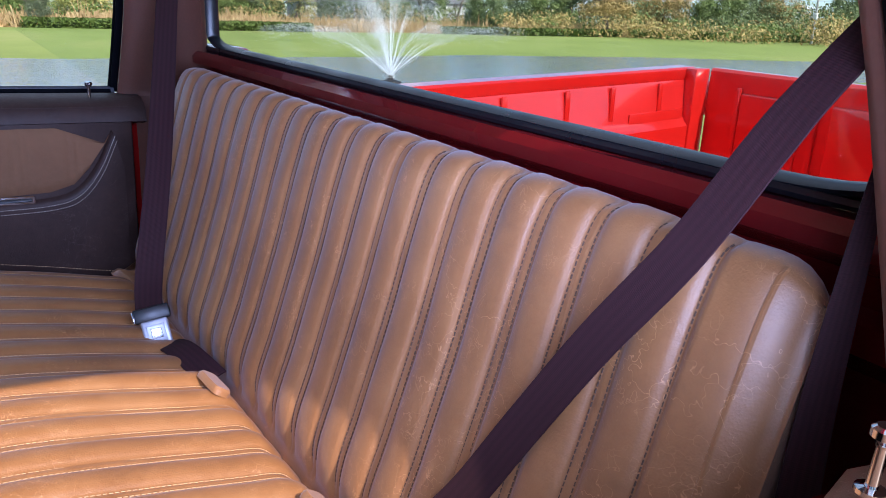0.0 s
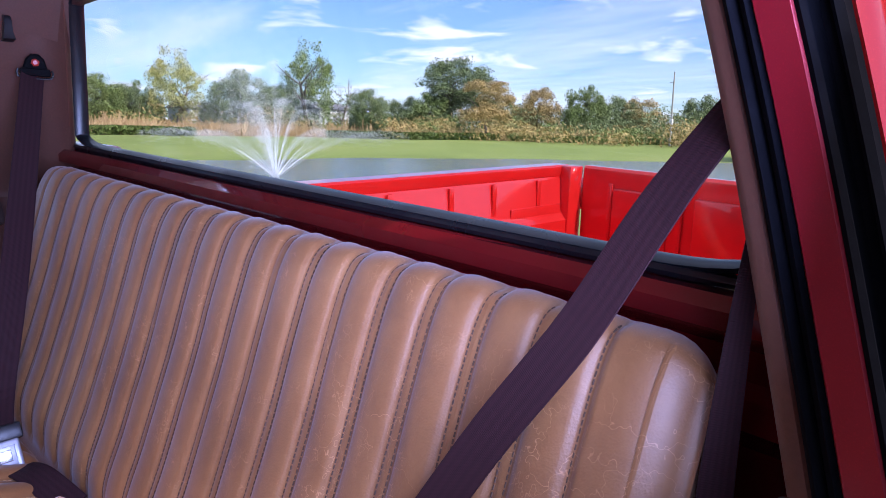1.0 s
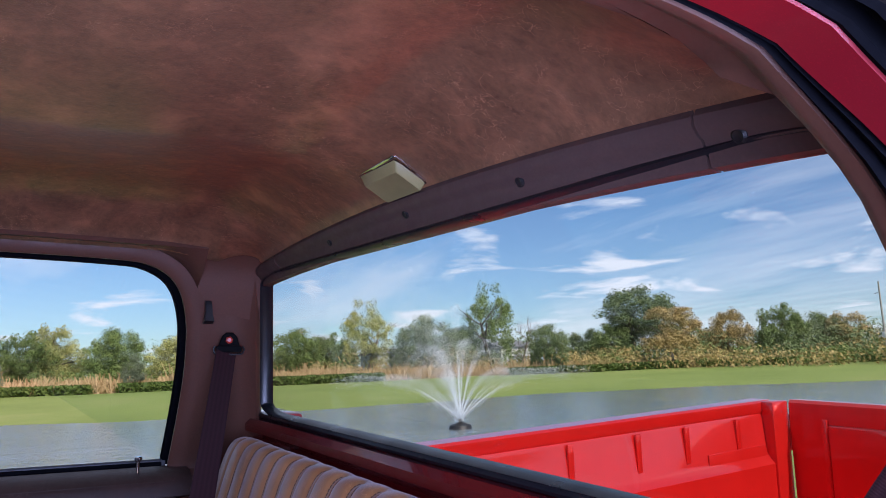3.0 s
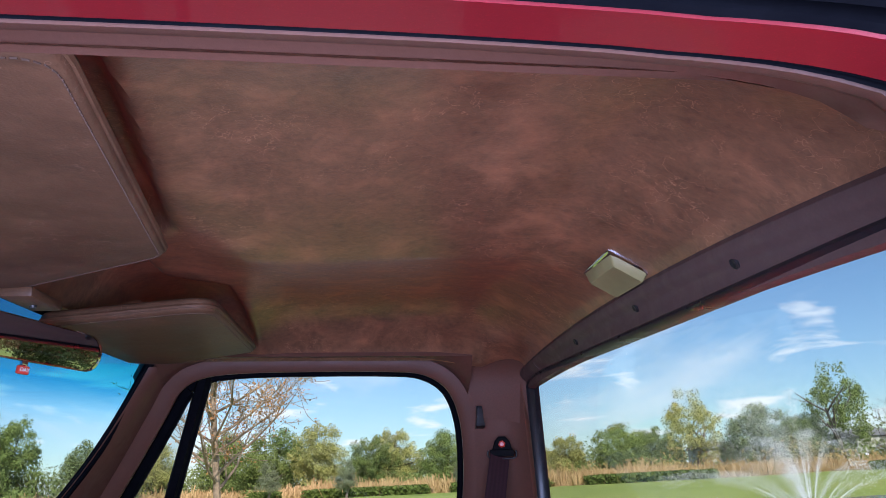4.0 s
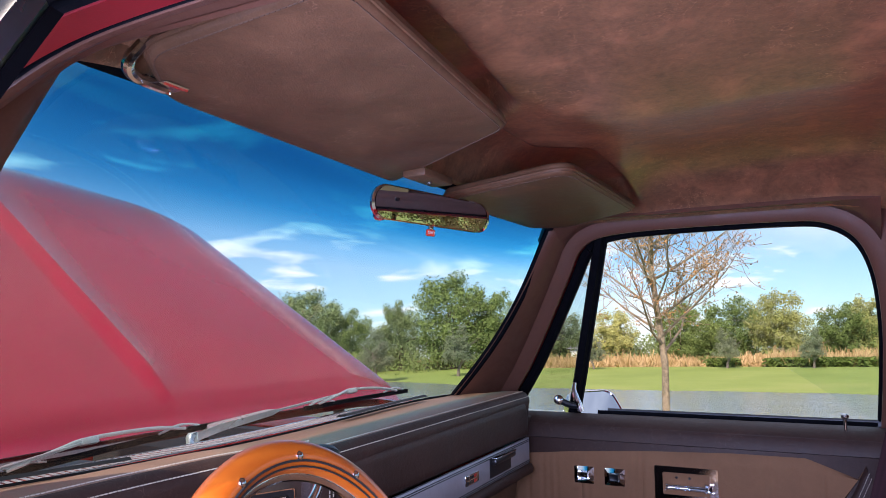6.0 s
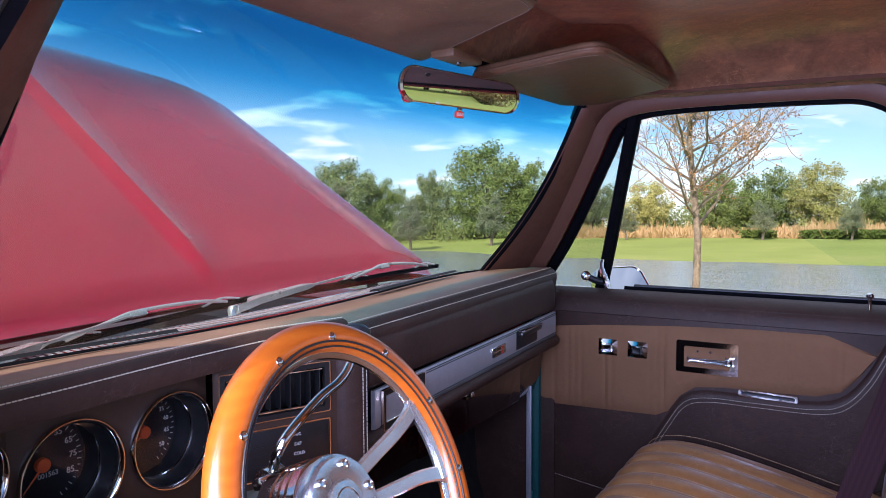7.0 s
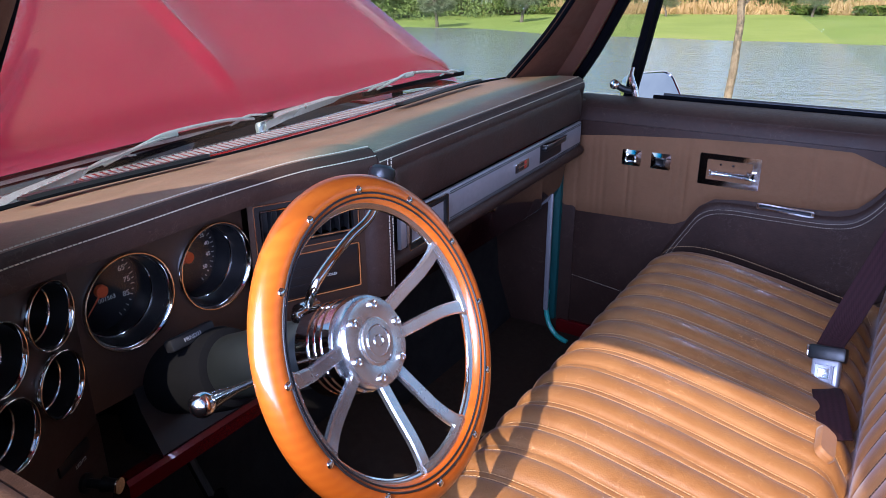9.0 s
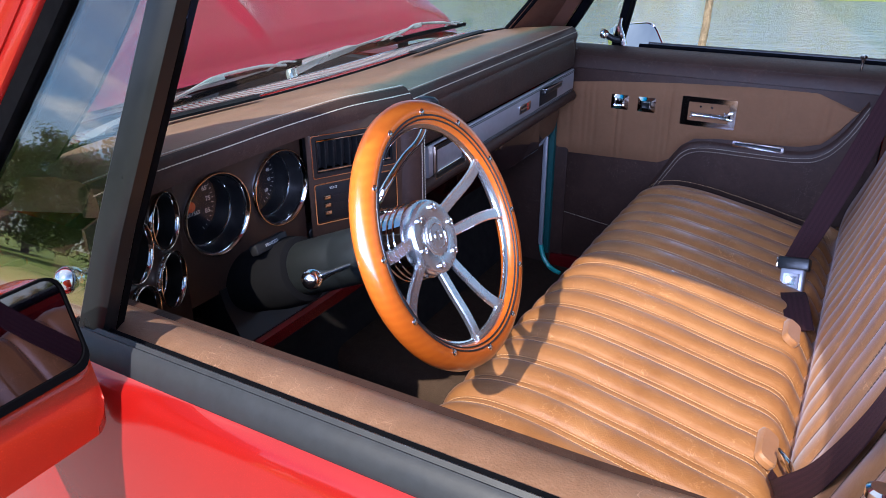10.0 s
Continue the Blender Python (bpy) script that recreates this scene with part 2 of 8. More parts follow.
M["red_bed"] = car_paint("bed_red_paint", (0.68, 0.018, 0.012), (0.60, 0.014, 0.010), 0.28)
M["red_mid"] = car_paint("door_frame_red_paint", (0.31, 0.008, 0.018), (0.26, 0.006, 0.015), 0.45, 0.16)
M["red_orange"] = car_paint("orange_red_paint", (0.66, 0.055, 0.014), (0.58, 0.04, 0.012))
M["rubber"] = speckled(mat("black_rubber", (0.0038, 0.0041, 0.006), 0.8, 0, 0.05), 120, 0.25, 0.15, 0.001)
M["rubber_gloss"] = speckled(mat("glossy_black_rubber", (0.010, 0.011, 0.014), 0.32), 90, 0.2, 0.05, 0.001)
M["rubber_grey"] = speckled(mat("grey_rubber", (0.030, 0.034, 0.043), 0.42, 0, 0.5), 90, 0.2, 0.12, 0.001)
M["black"] = speckled(mat("black_plastic", (0.012, 0.012, 0.013), 0.35), 150, 0.2)
M["chrome"] = speckled(mat("chrome", (0.78, 0.78, 0.79), 0.07, 1.0), 40, 0.08)
M["copper_edge"] = mat("warm_chrome_line", (0.80, 0.62, 0.48), 0.18, 1.0)
M["alu"] = speckled(mat("polished_aluminium", (0.80, 0.81, 0.83), 0.13, 1.0), 60, 0.06)
M["alu_plate"] = speckled(mat("satin_silver", (0.44, 0.44, 0.48), 0.40, 0.4), 80, 0.08)
M["alu_satin"] = speckled(mat("satin_aluminium", (0.68, 0.69, 0.70), 0.24, 0.95), 120, 0.08, 0.04, 0.0005)
M["steel"] = speckled(mat("wiper_steel", (0.60, 0.66, 0.66), 0.30, 0.70), 60, 0.15)
M["wood"] = wood_varnish("orange_wood")
M["column"] = speckled(mat("column_grey", (0.011, 0.013, 0.013), 0.42), 30, 0.3, 0.1, 0.001)
M["belt"] = webbing("maroon_webbing", (0.032, 0.0095, 0.012))
M["thread"] = mat("pale_thread", (0.55, 0.47, 0.37), 0.7)
M["thread_tan"] = mat("tan_thread", (0.56, 0.34, 0.17), 0.7)
M["thread_dark"] = mat("dark_thread", (0.10, 0.055, 0.035), 0.8)
M["glass"] = clear_glass("window_glass", (0.93, 0.97, 0.96))
M["glass_lens"] = clear_glass("gauge_glass", (0.95, 0.96, 0.98), 0.8)
M["mirror"] = mat("mirror", (0.86, 0.87, 0.88), 0.01, 1.0)
M["dial"] = mat("dial_black", (0.010, 0.010, 0.012), 0.5)
M["dial_white"] = mat("dial_white", (0.55, 0.55, 0.52), 0.6)
M["needle"] = mat("needle_orange", (0.80, 0.12, 0.03), 0.5)
M["lamp_lens"] = speckled(mat("cream_lens", (0.27, 0.23, 0.095), 0.4), 60, 0.08)
M["carpet"] = speckled(mat("brown_carpet", (0.075, 0.048, 0.034), 0.95, 0, 0.1), 500, 0.4, 0.6, 0.006)
M["teal"] = speckled(mat("teal_light_tone", (0.008, 0.085, 0.085), 0.35), 60, 0.2)
M["teal_bright"] = speckled(mat("bright_teal_light_tone", (0.03, 0.55, 0.50), 0.3), 60, 0.2)
# near-black: shade of footwell and seat cavity put into the colour
M["cavity_shade"] = speckled(mat("cavity_shade_tone", (0.015, 0.012, 0.012), 0.8), 60, 0.3)
M["red_button"] = mat("red_button", (0.55, 0.05, 0.03), 0.35)
M["matt_black"] = speckled(mat("matt_black", (0.004, 0.004, 0.005), 0.85, 0, 0.15), 60, 0.2)
M["engine"] = speckled(mat("engine_black", (0.02, 0.02, 0.022), 0.5), 20, 0.4, 0.2, 0.004)

# ---- mesh tools ----


def finish(bm, name, material, smooth=35):
    bmesh.ops.recalc_face_normals(bm, faces=bm.faces[:])
    me = bpy.data.meshes.new(name)
    bm.to_mesh(me)
    bm.free()
    me.materials.append(material)
    if smooth:
        me.shade_smooth()
        me.set_sharp_from_angle(angle=radians(smooth))
    return me


def part(name, bm, material, parent=None, label="", smooth=35):
    ob = new(name, finish(bm, name, material, smooth))
    if parent is not None:
        ob.parent = parent
        ob.matrix_parent_inverse = parent.matrix_world.inverted()
    if label:
        ob["label"] = label
    return ob


def thing(name, label, category, at=(0, 0, 0), group="", kind=""):
    ob = new(name)
    ob.empty_display_size = 0.05
    ob.matrix_world = Matrix.Translation(at)
    return tagged(ob, label, category, group, kind)


def solo(name, bm, material, label, category, group="", kind="", smooth=35):
    return tagged(part(name, bm, material, None, "", smooth), label, category, group, kind)


def loft(rings, closed=True, caps=True, loop=False, bm=None):
    """Skin through rings of points; closed: each ring is a loop; loop: the last ring joins the first."""
    bm = bm or bmesh.new()
    vs = [[bm.verts.new(p) for p in r] for r in rings]
    n = len(vs[0])
    pairs = list(zip(vs, vs[1:])) + ([(vs[-1], vs[0])] if loop else [])
    for a, b in pairs:
        for i in range(n if closed else n - 1):
            j = (i + 1) % n
            bm.faces.new((a[i], a[j], b[j], b[i]))
    if caps and closed and not loop:
        bm.faces.new(vs[0][::-1])
        bm.faces.new(vs[-1])
    return bm


def rbox(x0, x1, y0, y1, z0, z1, r=0.004, seg=2, bm=None):
    """A box with rounded edges."""
    bm = bm or bmesh.new()
    made = bmesh.ops.create_cube(bm, size=1)["verts"]
    for v in made:
        v.co = Vector(((x0 + x1) / 2 + v.co.x * (x1 - x0), (y0 + y1) / 2 + v.co.y * (y1 - y0), (z0 + z1) / 2 + v.co.z * (z1 - z0)))
    if r > 0:
        edges = {e for v in made for e in v.link_edges}
        bmesh.ops.bevel(bm, geom=list(edges), offset=min(r, 0.45 * min(abs(x1 - x0), abs(y1 - y0), abs(z1 - z0))), segments=seg, affect="EDGES", profile=0.5)
    return bm


def moved(bm, m, since=0):
    verts = bm.verts[:] if not since else bm.verts[since:]
    bmesh.ops.transform(bm, matrix=m, verts=verts)
    return bm


def frames_along(path, closed=False):
    """Tangent and two normals at each point, turning as little as possible."""
    pts = [Vector(p) for p in path]
    n = len(pts)
    tans = []
    for i in range(n):
        a = pts[(i - 1) % n] if closed or i > 0 else pts[0]
        b = pts[(i + 1) % n] if closed or i < n - 1 else pts[-1]
        tans.append((b - a).normalized())
    up = Vector((0, 0, 1)) if abs(tans[0].z) < 0.9 else Vector((0, 1, 0))
    u = tans[0].cross(up).normalized()
    out = []
    for t in tans:
        u = (u - t * u.dot(t)).normalized()
        out.append((t, u, t.cross(u)))
    return pts, out


def tube(path, r, seg=10, closed=False, bm=None, squash=1.0):
    pts, fr = frames_along(path, closed)
    rs = r if isinstance(r, (list, tuple)) else [r] * len(pts)
    rings = [[p + (u * math.cos(a) + w * math.sin(a) * squash) * q for a in (2 * math.pi * k / seg for k in range(seg))] for p, (t, u, w), q in zip(pts, fr, rs)]
    return loft(rings, True, not closed, closed, bm)


def strap(path, width, thick, across, bm=None):
    """A flat strap along a path; across: the widthwise direction at each end."""
    bm = bm or bmesh.new()
    uv = bm.loops.layers.uv.verify()
    pts = [Vector(p) for p in path]
    n = len(pts)
    rows = []
    length = 0.0
    for i, p in enumerate(pts):
        f = i / (n - 1)
        w = width[0] + (width[1] - width[0]) * f if isinstance(width, tuple) else width
        ax = (Vector(across[0]).lerp(Vector(across[1]), f)).normalized()
        t = (pts[min(i + 1, n - 1)] - pts[max(i - 1, 0)]).normalized()
        ax = (ax - t * ax.dot(t)).normalized()
        nn = t.cross(ax)
        length += (p - pts[i - 1]).length if i else 0
        rows.append(([p + ax * (w * k / 2) + nn * (thick / 2 * s) for s, k in ((1, -1), (1, -0.5), (1, 0), (1, 0.5), (1, 1), (-1, 1), (-1, 0), (-1, -1))], length))
    cross = (0, 1, 2, 3, 4, 4, 2, 0)
    vs = [[bm.verts.new(q) for q in r] for r, _ in rows]
    for i in range(n - 1):
        for k in range(8):
            j = (k + 1) % 8
            f = bm.faces.new((vs[i][k], vs[i][j], vs[i + 1][j], vs[i + 1][k]))
            for lp, (c, l) in zip(f.loops, ((cross[k], rows[i][1]), (cross[j], rows[i][1]), (cross[j], rows[i + 1][1]), (cross[k], rows[i + 1][1]))):
                lp[uv].uv = (c / 4 * 1.0, l * 20)
    bm.faces.new(vs[0][::-1])
    bm.faces.new(vs[-1])
    return bm


def spline(points, per=8, closed=False):
    """A smooth curve through the points (Catmull-Rom)."""
    p = [Vector(q) for q in points]
    n = len(p)
    out = []
    for i in range(n if closed else n - 1):
        a, b, c, d = (p[(i - 1) % n] if closed or i else p[0]), p[i], p[(i + 1) % n], (p[(i + 2) % n] if closed or i < n - 2 else p[-1])
        for k in range(per):
            t = k / per
            out.append(0.5 * ((2 * b) + (c - a) * t + (2 * a - 5 * b + 4 * c - d) * t * t + (3 * b - a - 3 * c + d) * t ** 3))
    if not closed:
        out.append(p[-1])
    return out


def revolve(profile, origin, axis, seg=32, bm=None, caps=True):
    """profile: (distance along the axis, radius) pairs."""
    ax = Vector(axis).normalized()
    u = ax.orthogonal().normalized()
    w = ax.cross(u)
    o = Vector(origin)
    rings = [[o + ax * h + (u * math.cos(a) + w * math.sin(a)) * r for a in (2 * math.pi * k / seg for k in range(seg))] for h, r in profile]
    return loft(rings, True, caps, False, bm)


def plate(outline, origin, u, v, depth, bm=None, r=0.0):
    """An outline in the plane u, v, given thickness along the normal."""
    bm = bm or bmesh.new()
    o, u, v = Vector(origin), Vector(u).normalized(), Vector(v).normalized()
    n = u.cross(v)
    pts = [o + u * a + v * b for a, b in outline]
    rings = [[p for p in pts], [p + n * depth for p in pts]]
    if r:
        c = sum(pts, Vector()) / len(pts)
        rings = [[p for p in pts], [p + n * (depth - r) for p in pts], [p + (c - p).normalized() * r + n * depth for p in pts]]
    return loft(rings, True, True, False, bm)


def ring_plate(outer, inner, origin, u, v, depth, bm=None):
    """A frame between two outlines of equal count."""
    o, u, v = Vector(origin), Vector(u).normalized(), Vector(v).normalized()
    n = u.cross(v)

    def pt(q, h):
        return o + u * q[0] + v * q[1] + n * h
    rings = [[pt(a, 0), pt(a, depth), pt(b, depth), pt(b, 0)] for a, b in zip(outer, inner)]
    return loft(rings, True, False, True, bm)


def rrect(w, h, r, seg=5, cx=0.0, cy=0.0):
    out = []
    for sx, sy, a0 in ((1, 1, 0), (-1, 1, 90), (-1, -1, 180), (1, -1, 270)):
        for k in range(seg + 1):
            a = radians(a0 + 90 * k / seg)
            out.append((cx + sx * (w / 2 - r) + r * math.cos(a), cy + sy * (h / 2 - r) + r * math.sin(a)))
    return out


def rounded_poly(points, radii, seg=5):
    """A polygon with each corner rounded by its own radius."""
    out = []
    n = len(points)
    for i, (p, r) in enumerate(zip(points, radii)):
        p = Vector(p)
        a, b = (Vector(points[i - 1]) - p).normalized(), (Vector(points[(i + 1) % n]) - p).normalized()
        s, e = p + a * r, p + b * r
        for k in range(seg + 1):
            f = k / seg
            q = s * (1 - f) ** 2 + p * (2 * f * (1 - f)) + e * f * f
            out.append((q.x, q.y))
        q2 = Vector(points[(i + 1) % n]) + (p - Vector(points[(i + 1) % n])).normalized() * radii[(i + 1) % n]
        for k in range(1, 6):
            q = e.lerp(q2, k / 6)
            out.append((q.x, q.y))
    return out


def stitches(path, pitch=0.0055, length=0.0038, r=0.0007, lift=(0, 0, 0), bm=None):
    """Short thread stitches along a path."""
    bm = bm or bmesh.new()
    pts = [Vector(p) + Vector(lift) for p in path]
    s, left = 0.0, 0.0
    for a, b in zip(pts, pts[1:]):
        d = (b - a).length
        if d < 1e-6:
            continue
        t = (b - a) / d
        u = t.orthogonal().normalized() * r
        w = t.cross(u)
        pos = left
        while pos < d:
            c = a + t * pos
            h = t * (length / 2)
            q = [bm.verts.new(c + e) for e in (-h + u, -h + w, -h - u, -h - w, h + u, h + w, h - u, h - w)]
            for i in range(4):
                j = (i + 1) % 4
                bm.faces.new((q[i], q[j], q[4 + j], q[4 + i]))
            bm.faces.new(q[3::-1])
            bm.faces.new(q[4:])
            pos += pitch
        left = pos - d
    return bm


def letters(text, size, m, material, parent, name="lettering", extrude=0.0004):
    cu = bpy.data.curves.new(name, "FONT")
    cu.body, cu.size, cu.extrude, cu.align_x, cu.align_y = text, size, extrude, "CENTER", "CENTER"
    tmp = bpy.data.objects.new(name, cu)
    scene.collection.objects.link(tmp)
    bpy.context.view_layer.update()
    me = bpy.data.meshes.new_from_object(tmp.evaluated_get(bpy.context.evaluated_depsgraph_get()))
    bpy.data.objects.remove(tmp)
    me.materials.clear()
    me.materials.append(material)
    ob = new(name, me)
    ob.matrix_world = m
    if parent is not None:
        ob.parent = parent
        ob.matrix_parent_inverse = parent.matrix_world.inverted()
    return ob


def basis(origin, u, v):
    """A pose whose x runs along u, y along v."""
    u, v = Vector(u).normalized(), Vector(v).normalized()
    n = u.cross(v)
    return Matrix(((u.x, v.x, n.x, origin[0]), (u.y, v.y, n.y, origin[1]), (u.z, v.z, n.z, origin[2]), (0, 0, 0, 1)))

# ---- cab: openings and shell ----
# One door opening, in (y, z), from the foot of the front pillar over the top to the foot of the rear pillar.
OPENING = [(p.y, p.z) for p in spline([(0, y, z) for y, z in (
    (1.168, 1.160), (1.082, 1.275), (1.003, 1.400), (0.930, 1.525), (0.893, 1.588), (0.845, 1.617), (0.76, 1.628), (0.61, 1.631),
    (0.42, 1.630), (0.335, 1.622), (0.275, 1.585), (0.243, 1.51), (0.232, 1.40), (0.235, 1.28), (0.243, 1.160))], 5)]


def curl(z):
    f = min(1.0, max(0.0, (z - 1.50) / 0.125))
    return f * f * (3 - 2 * f)


def wall_x(z, d, s=1):
    """How far out the door's inner side lies at a height, d further out; the driver's frame is bent in under the roof
    to fit the view.
    """
    return 0.863 - 0.34 * (max(z, 1.17) - 1.2) + 0.6 * d - (0.010 + 0.022 * curl(z) if s < 0 else 0.0)


LAP = {-1: 0.017, 1: 0.002}   # where the cover panels meet the opening's trim


def outward(path, i):
    a, b = path[max(i - 1, 0)], path[min(i + 1, len(path) - 1)]
    ty, tz = b[0] - a[0], b[1] - a[1]
    l = math.hypot(ty, tz)
    return tz / l, -ty / l


def corner(s, i):
    """The driver's upper rear corner is tightened to fit the view: how far the edge is drawn outwards there."""
    return 0.021 * max(0.0, 1 - abs(i - 50) / 6.5) ** 1.3 if s < 0 else 0.0


def frame_strip(s, profile, first=0, last=None, tuck=0.0):
    """A strip that follows the opening; profile: (depth outwards, distance off the opening's edge); tuck: how far the
    seal is narrowed along the roof to fit the view.
    """
    path = OPENING[first:last]
    rings = []
    for i, (y, z) in enumerate(path):
        ny, nz = outward(OPENING, i + first)
        ring = []
        for d, off in profile:
            d += 0.018 * (1 - curl(z)) if d < 0 else 0.0
            if s < 0:
                off += corner(s, i + first) - (0.021 if d <= 0.046 else 0.013 + 0.005 * min(1.0, max(0.0, (d - 0.14) / 0.02))) * curl(z)
            if tuck and 0.046 < d < 0.09:
                d = 0.046 + (d - 0.046) * (1 - tuck * curl(z))
            yy, zz = y + ny * off, z + nz * off
            ring.append((s * wall_x(z, d, s), yy, zz))
        rings.append(ring)
    return loft(rings)


def rear_glass_y(z):
    return 0.05 + 0.125 * (z - 1.29)


REAR = []
for x, z in rrect(1.0, 1.0, 0.075, 6):
    zz = 1.447 + z * 0.318
    half = 0.785 - 0.27 * (zz - 1.29)
    REAR.append((x * 2 * half, zz))


def rear_ring(off_out, off_in, y0, y1):
    rings = []
    n = len(REAR)
    for i, (x, z) in enumerate(REAR):
        a, b = REAR[i - 1], REAR[(i + 1) % n]
        tx, tz = b[0] - a[0], b[1] - a[1]
        l = math.hypot(tx, tz)
        nx, nz = tz / l, -tx / l
        y = rear_glass_y(z)
        o, q = (x + nx * off_out, z + nz * off_out), (x - nx * off_in, z - nz * off_in)
        rings.append([(o[0], y + y0, o[1]), (o[0], y + y1, o[1]), ((o[0] + q[0]) / 2, y + y1 + 0.004, (o[1] + q[1]) / 2), (q[0], y + y1 - 0.004, q[1]), (q[0], y + y0, q[1])])
    return loft(rings, True, False, True)


def windscreen(f, x):
    """f: 0 at the foot, 1 at the top."""
    e = min(1.0, abs(x) / screen_half(f))
    yb, zb = 1.335 - 0.082 * e ** 6, 1.178 + 0.055 * x * x
    yt, zt = 1.050 - 0.112 * e * e, 1.702 - 0.098 * x * x
    bow = 0.02 * math.sin(math.pi * f) * (1 - 2.2 * e ** 4)
    return Vector((x, yb + (yt - yb) * f + bow, zb + (zt - zb) * f + bow * 0.6))


def screen_half(f):
    return 0.735 - 0.062 * f


def cab_shell():
    # headliner
    bm = bmesh.new()
    nx, ny = 110, 90
    rows = []

    def ease(a, b, v):
        f = min(1.0, max(0.0, (v - a) / (b - a)))
        return f * f * (3 - 2 * f)

    def pocket(x, y):
        """The roof lining is drawn up over each sun visor, with a tongue between the two."""
        lip = 0.655 + 0.125 * (x + 0.58) if x < 0 else 0.700
        tongue = ease(-0.12, -0.03, x) * (1 - ease(0.13, 0.22, x))
        lip += 0.085 * tongue
        return 0.060 * ease(lip, lip + 0.042, y) * (1 - ease(0.90, 0.94, y)) * (1 - ease(0.58, 0.66, abs(x)))

    for j in range(ny + 1):
        fy = j / ny
        y = 0.106 + 0.834 * fy
        zc = 1.660 + 0.065 * min(1, fy / 0.17) ** 0.6 - 0.045 * max(0, (fy - 0.82) / 0.18) ** 1.4
        row = []
        for i in range(nx + 1):
            x = -0.665 + 1.33 * i / nx
            edge = abs(x) / 0.665
            sag = -0.09 * (math.sqrt((x - 0.012) ** 2 + 0.006 ** 2) - 0.10) * ease(0.11, 0.24, y) * (1 - ease(0.60, 0.74, y)) * (1 - edge ** 6)
            z = zc - sag - (zc - 1.645) * edge ** 5 * min(1.0, fy / 0.12) - 0.070 * x * x * (1 - min(1.0, fy / 0.25)) - 0.010 * ease(0.35, 0.6, y) * (1 - edge ** 4) + pocket(x, y)
            row.append((x, y, z))
        rows.append(row)
    loft(rows, False, False, False, bm)
    bmesh.ops.solidify(bm, geom=bm.faces[:], thickness=-0.006)
    solo("ceiling", bm, M["headliner"], "mottled brown hide headliner stretched under the cab roof", "ceiling", kind="structure", smooth=50)

    # roof skin
    rows = []
    for j in range(25):
        fy = j / 24
        row = []
        for i in range(33):
            fx = -1 + 2 * i / 32
            x = fx * 0.80
            y = -0.03 + (1.10 - 0.140 * fx * fx) * fy
            z = 1.80 - 0.085 * abs(fx) ** 4 - 0.055 * abs(2 * fy - 1) ** 5
            row.append((x, y, z))
        rows.append(row)
    bm = loft(rows, False, False)
    bmesh.ops.solidify(bm, geom=bm.faces[:], thickness=0.004)
    solo("roof", bm, M["red"], "bright red painted steel cab roof", "roof", kind="structure", smooth=60)

    # rear wall under the glass: a rolled red ledge, then a flat back panel
    prof = ((0.030, 1.268), (0.052, 1.276), (0.070, 1.274), (0.078, 1.262), (0.076, 1.246), (0.060, 1.232), (0.056, 1.205), (0.072, 1.195), (0.074, 1.170), (0.055, 1.150), (0.050, 0.98), (0.048, 0.45), (0.0, 0.45), (0.0, 1.268))
    rings = [[(x, y + 0.02 * abs(x) ** 4, z) for y, z in prof] for x in [-0.86 + 1.72 * k / 24 for k in range(25)]]
    solo("wall_rear", loft(rings), M["red_in"], "glossy shade-toned red painted steel cab back panel", "wall", kind="structure")

    # seal round the rear glass, and the pane
    win = thing("window_rear", "wide rear cab window in a black rubber seal", "window", (0, 0.05, 1.29), kind="structure")
    part("rubber_seal", rear_ring(0.006, 0.004, -0.02, 0.006), M["rubber_gloss"], win)
    pane = loft([[(x, rear_glass_y(z) - 0.008, z) for x, z in REAR], [(x, rear_glass_y(z) - 0.004, z) for x, z in REAR]])
    part("pane", pane, M["glass"], win, "clear glass pane", 0).visible_shadow = False

    rings = [[(x, rear_glass_y(1.288) + a, 1.284 + b) for a, b in ((-0.006, -0.009), (0.008, -0.008), (0.012, -0.003), (0.009, 0.002), (0.002, 0.004), (-0.006, 0.003))] for x in [-0.81 + 1.62 * k / 12 for k in range(13)]]
    part("sill_seal", loft(rings), M["rubber_gloss"], win, "thick black rubber sill seal")
    # dark padded header over the rear glass, in three pieces with screws
    for k, (xa, xb) in enumerate(((-0.70, -0.565), (-0.562, 0.56), (0.563, 0.70))):
        rings = []
        for i in range(15):
            x = xa + (xb - xa) * i / 14
            drop = 0.10 * max(0, abs(x) - 0.50) ** 1.5
            prof = ((0.098, 1.668), (0.108, 1.664), (0.112, 1.657), (0.111, 1.649), (0.106, 1.642), (0.100, 1.638), (0.097, 1.632), (0.095, 1.620), (0.0935, 1.611), (0.091, 1.605), (0.075, 1.604), (0.075, 1.668))
            rings.append([(x, y, z - (0.070 if z > 1.63 else 0.040) * x * x - drop * 0.25) for y, z in prof])
        head = solo("trim", loft(rings), M["garnish_dark"], "dark moulded header trim over the rear glass", "trim", kind="structure")
        if k == 1:
            for x in (-0.305, -0.022, 0.275):
                part("screw", revolve(((0, 0.0075), (0.002, 0.0075), (0.0035, 0.005), (0.0025, 0.002)), (x, 0.0995, 1.638 - 0.07 * x * x), (0, 1, -0.5), 14), M["black"], head)
        elif k == 0:
            part("screw", revolve(((0, 0.0075), (0.002, 0.0075), (0.0035, 0.005), (0.0025, 0.002)), (-0.60, 0.0985, 1.611), (0, 1, -0.5), 14), M["black"], head)

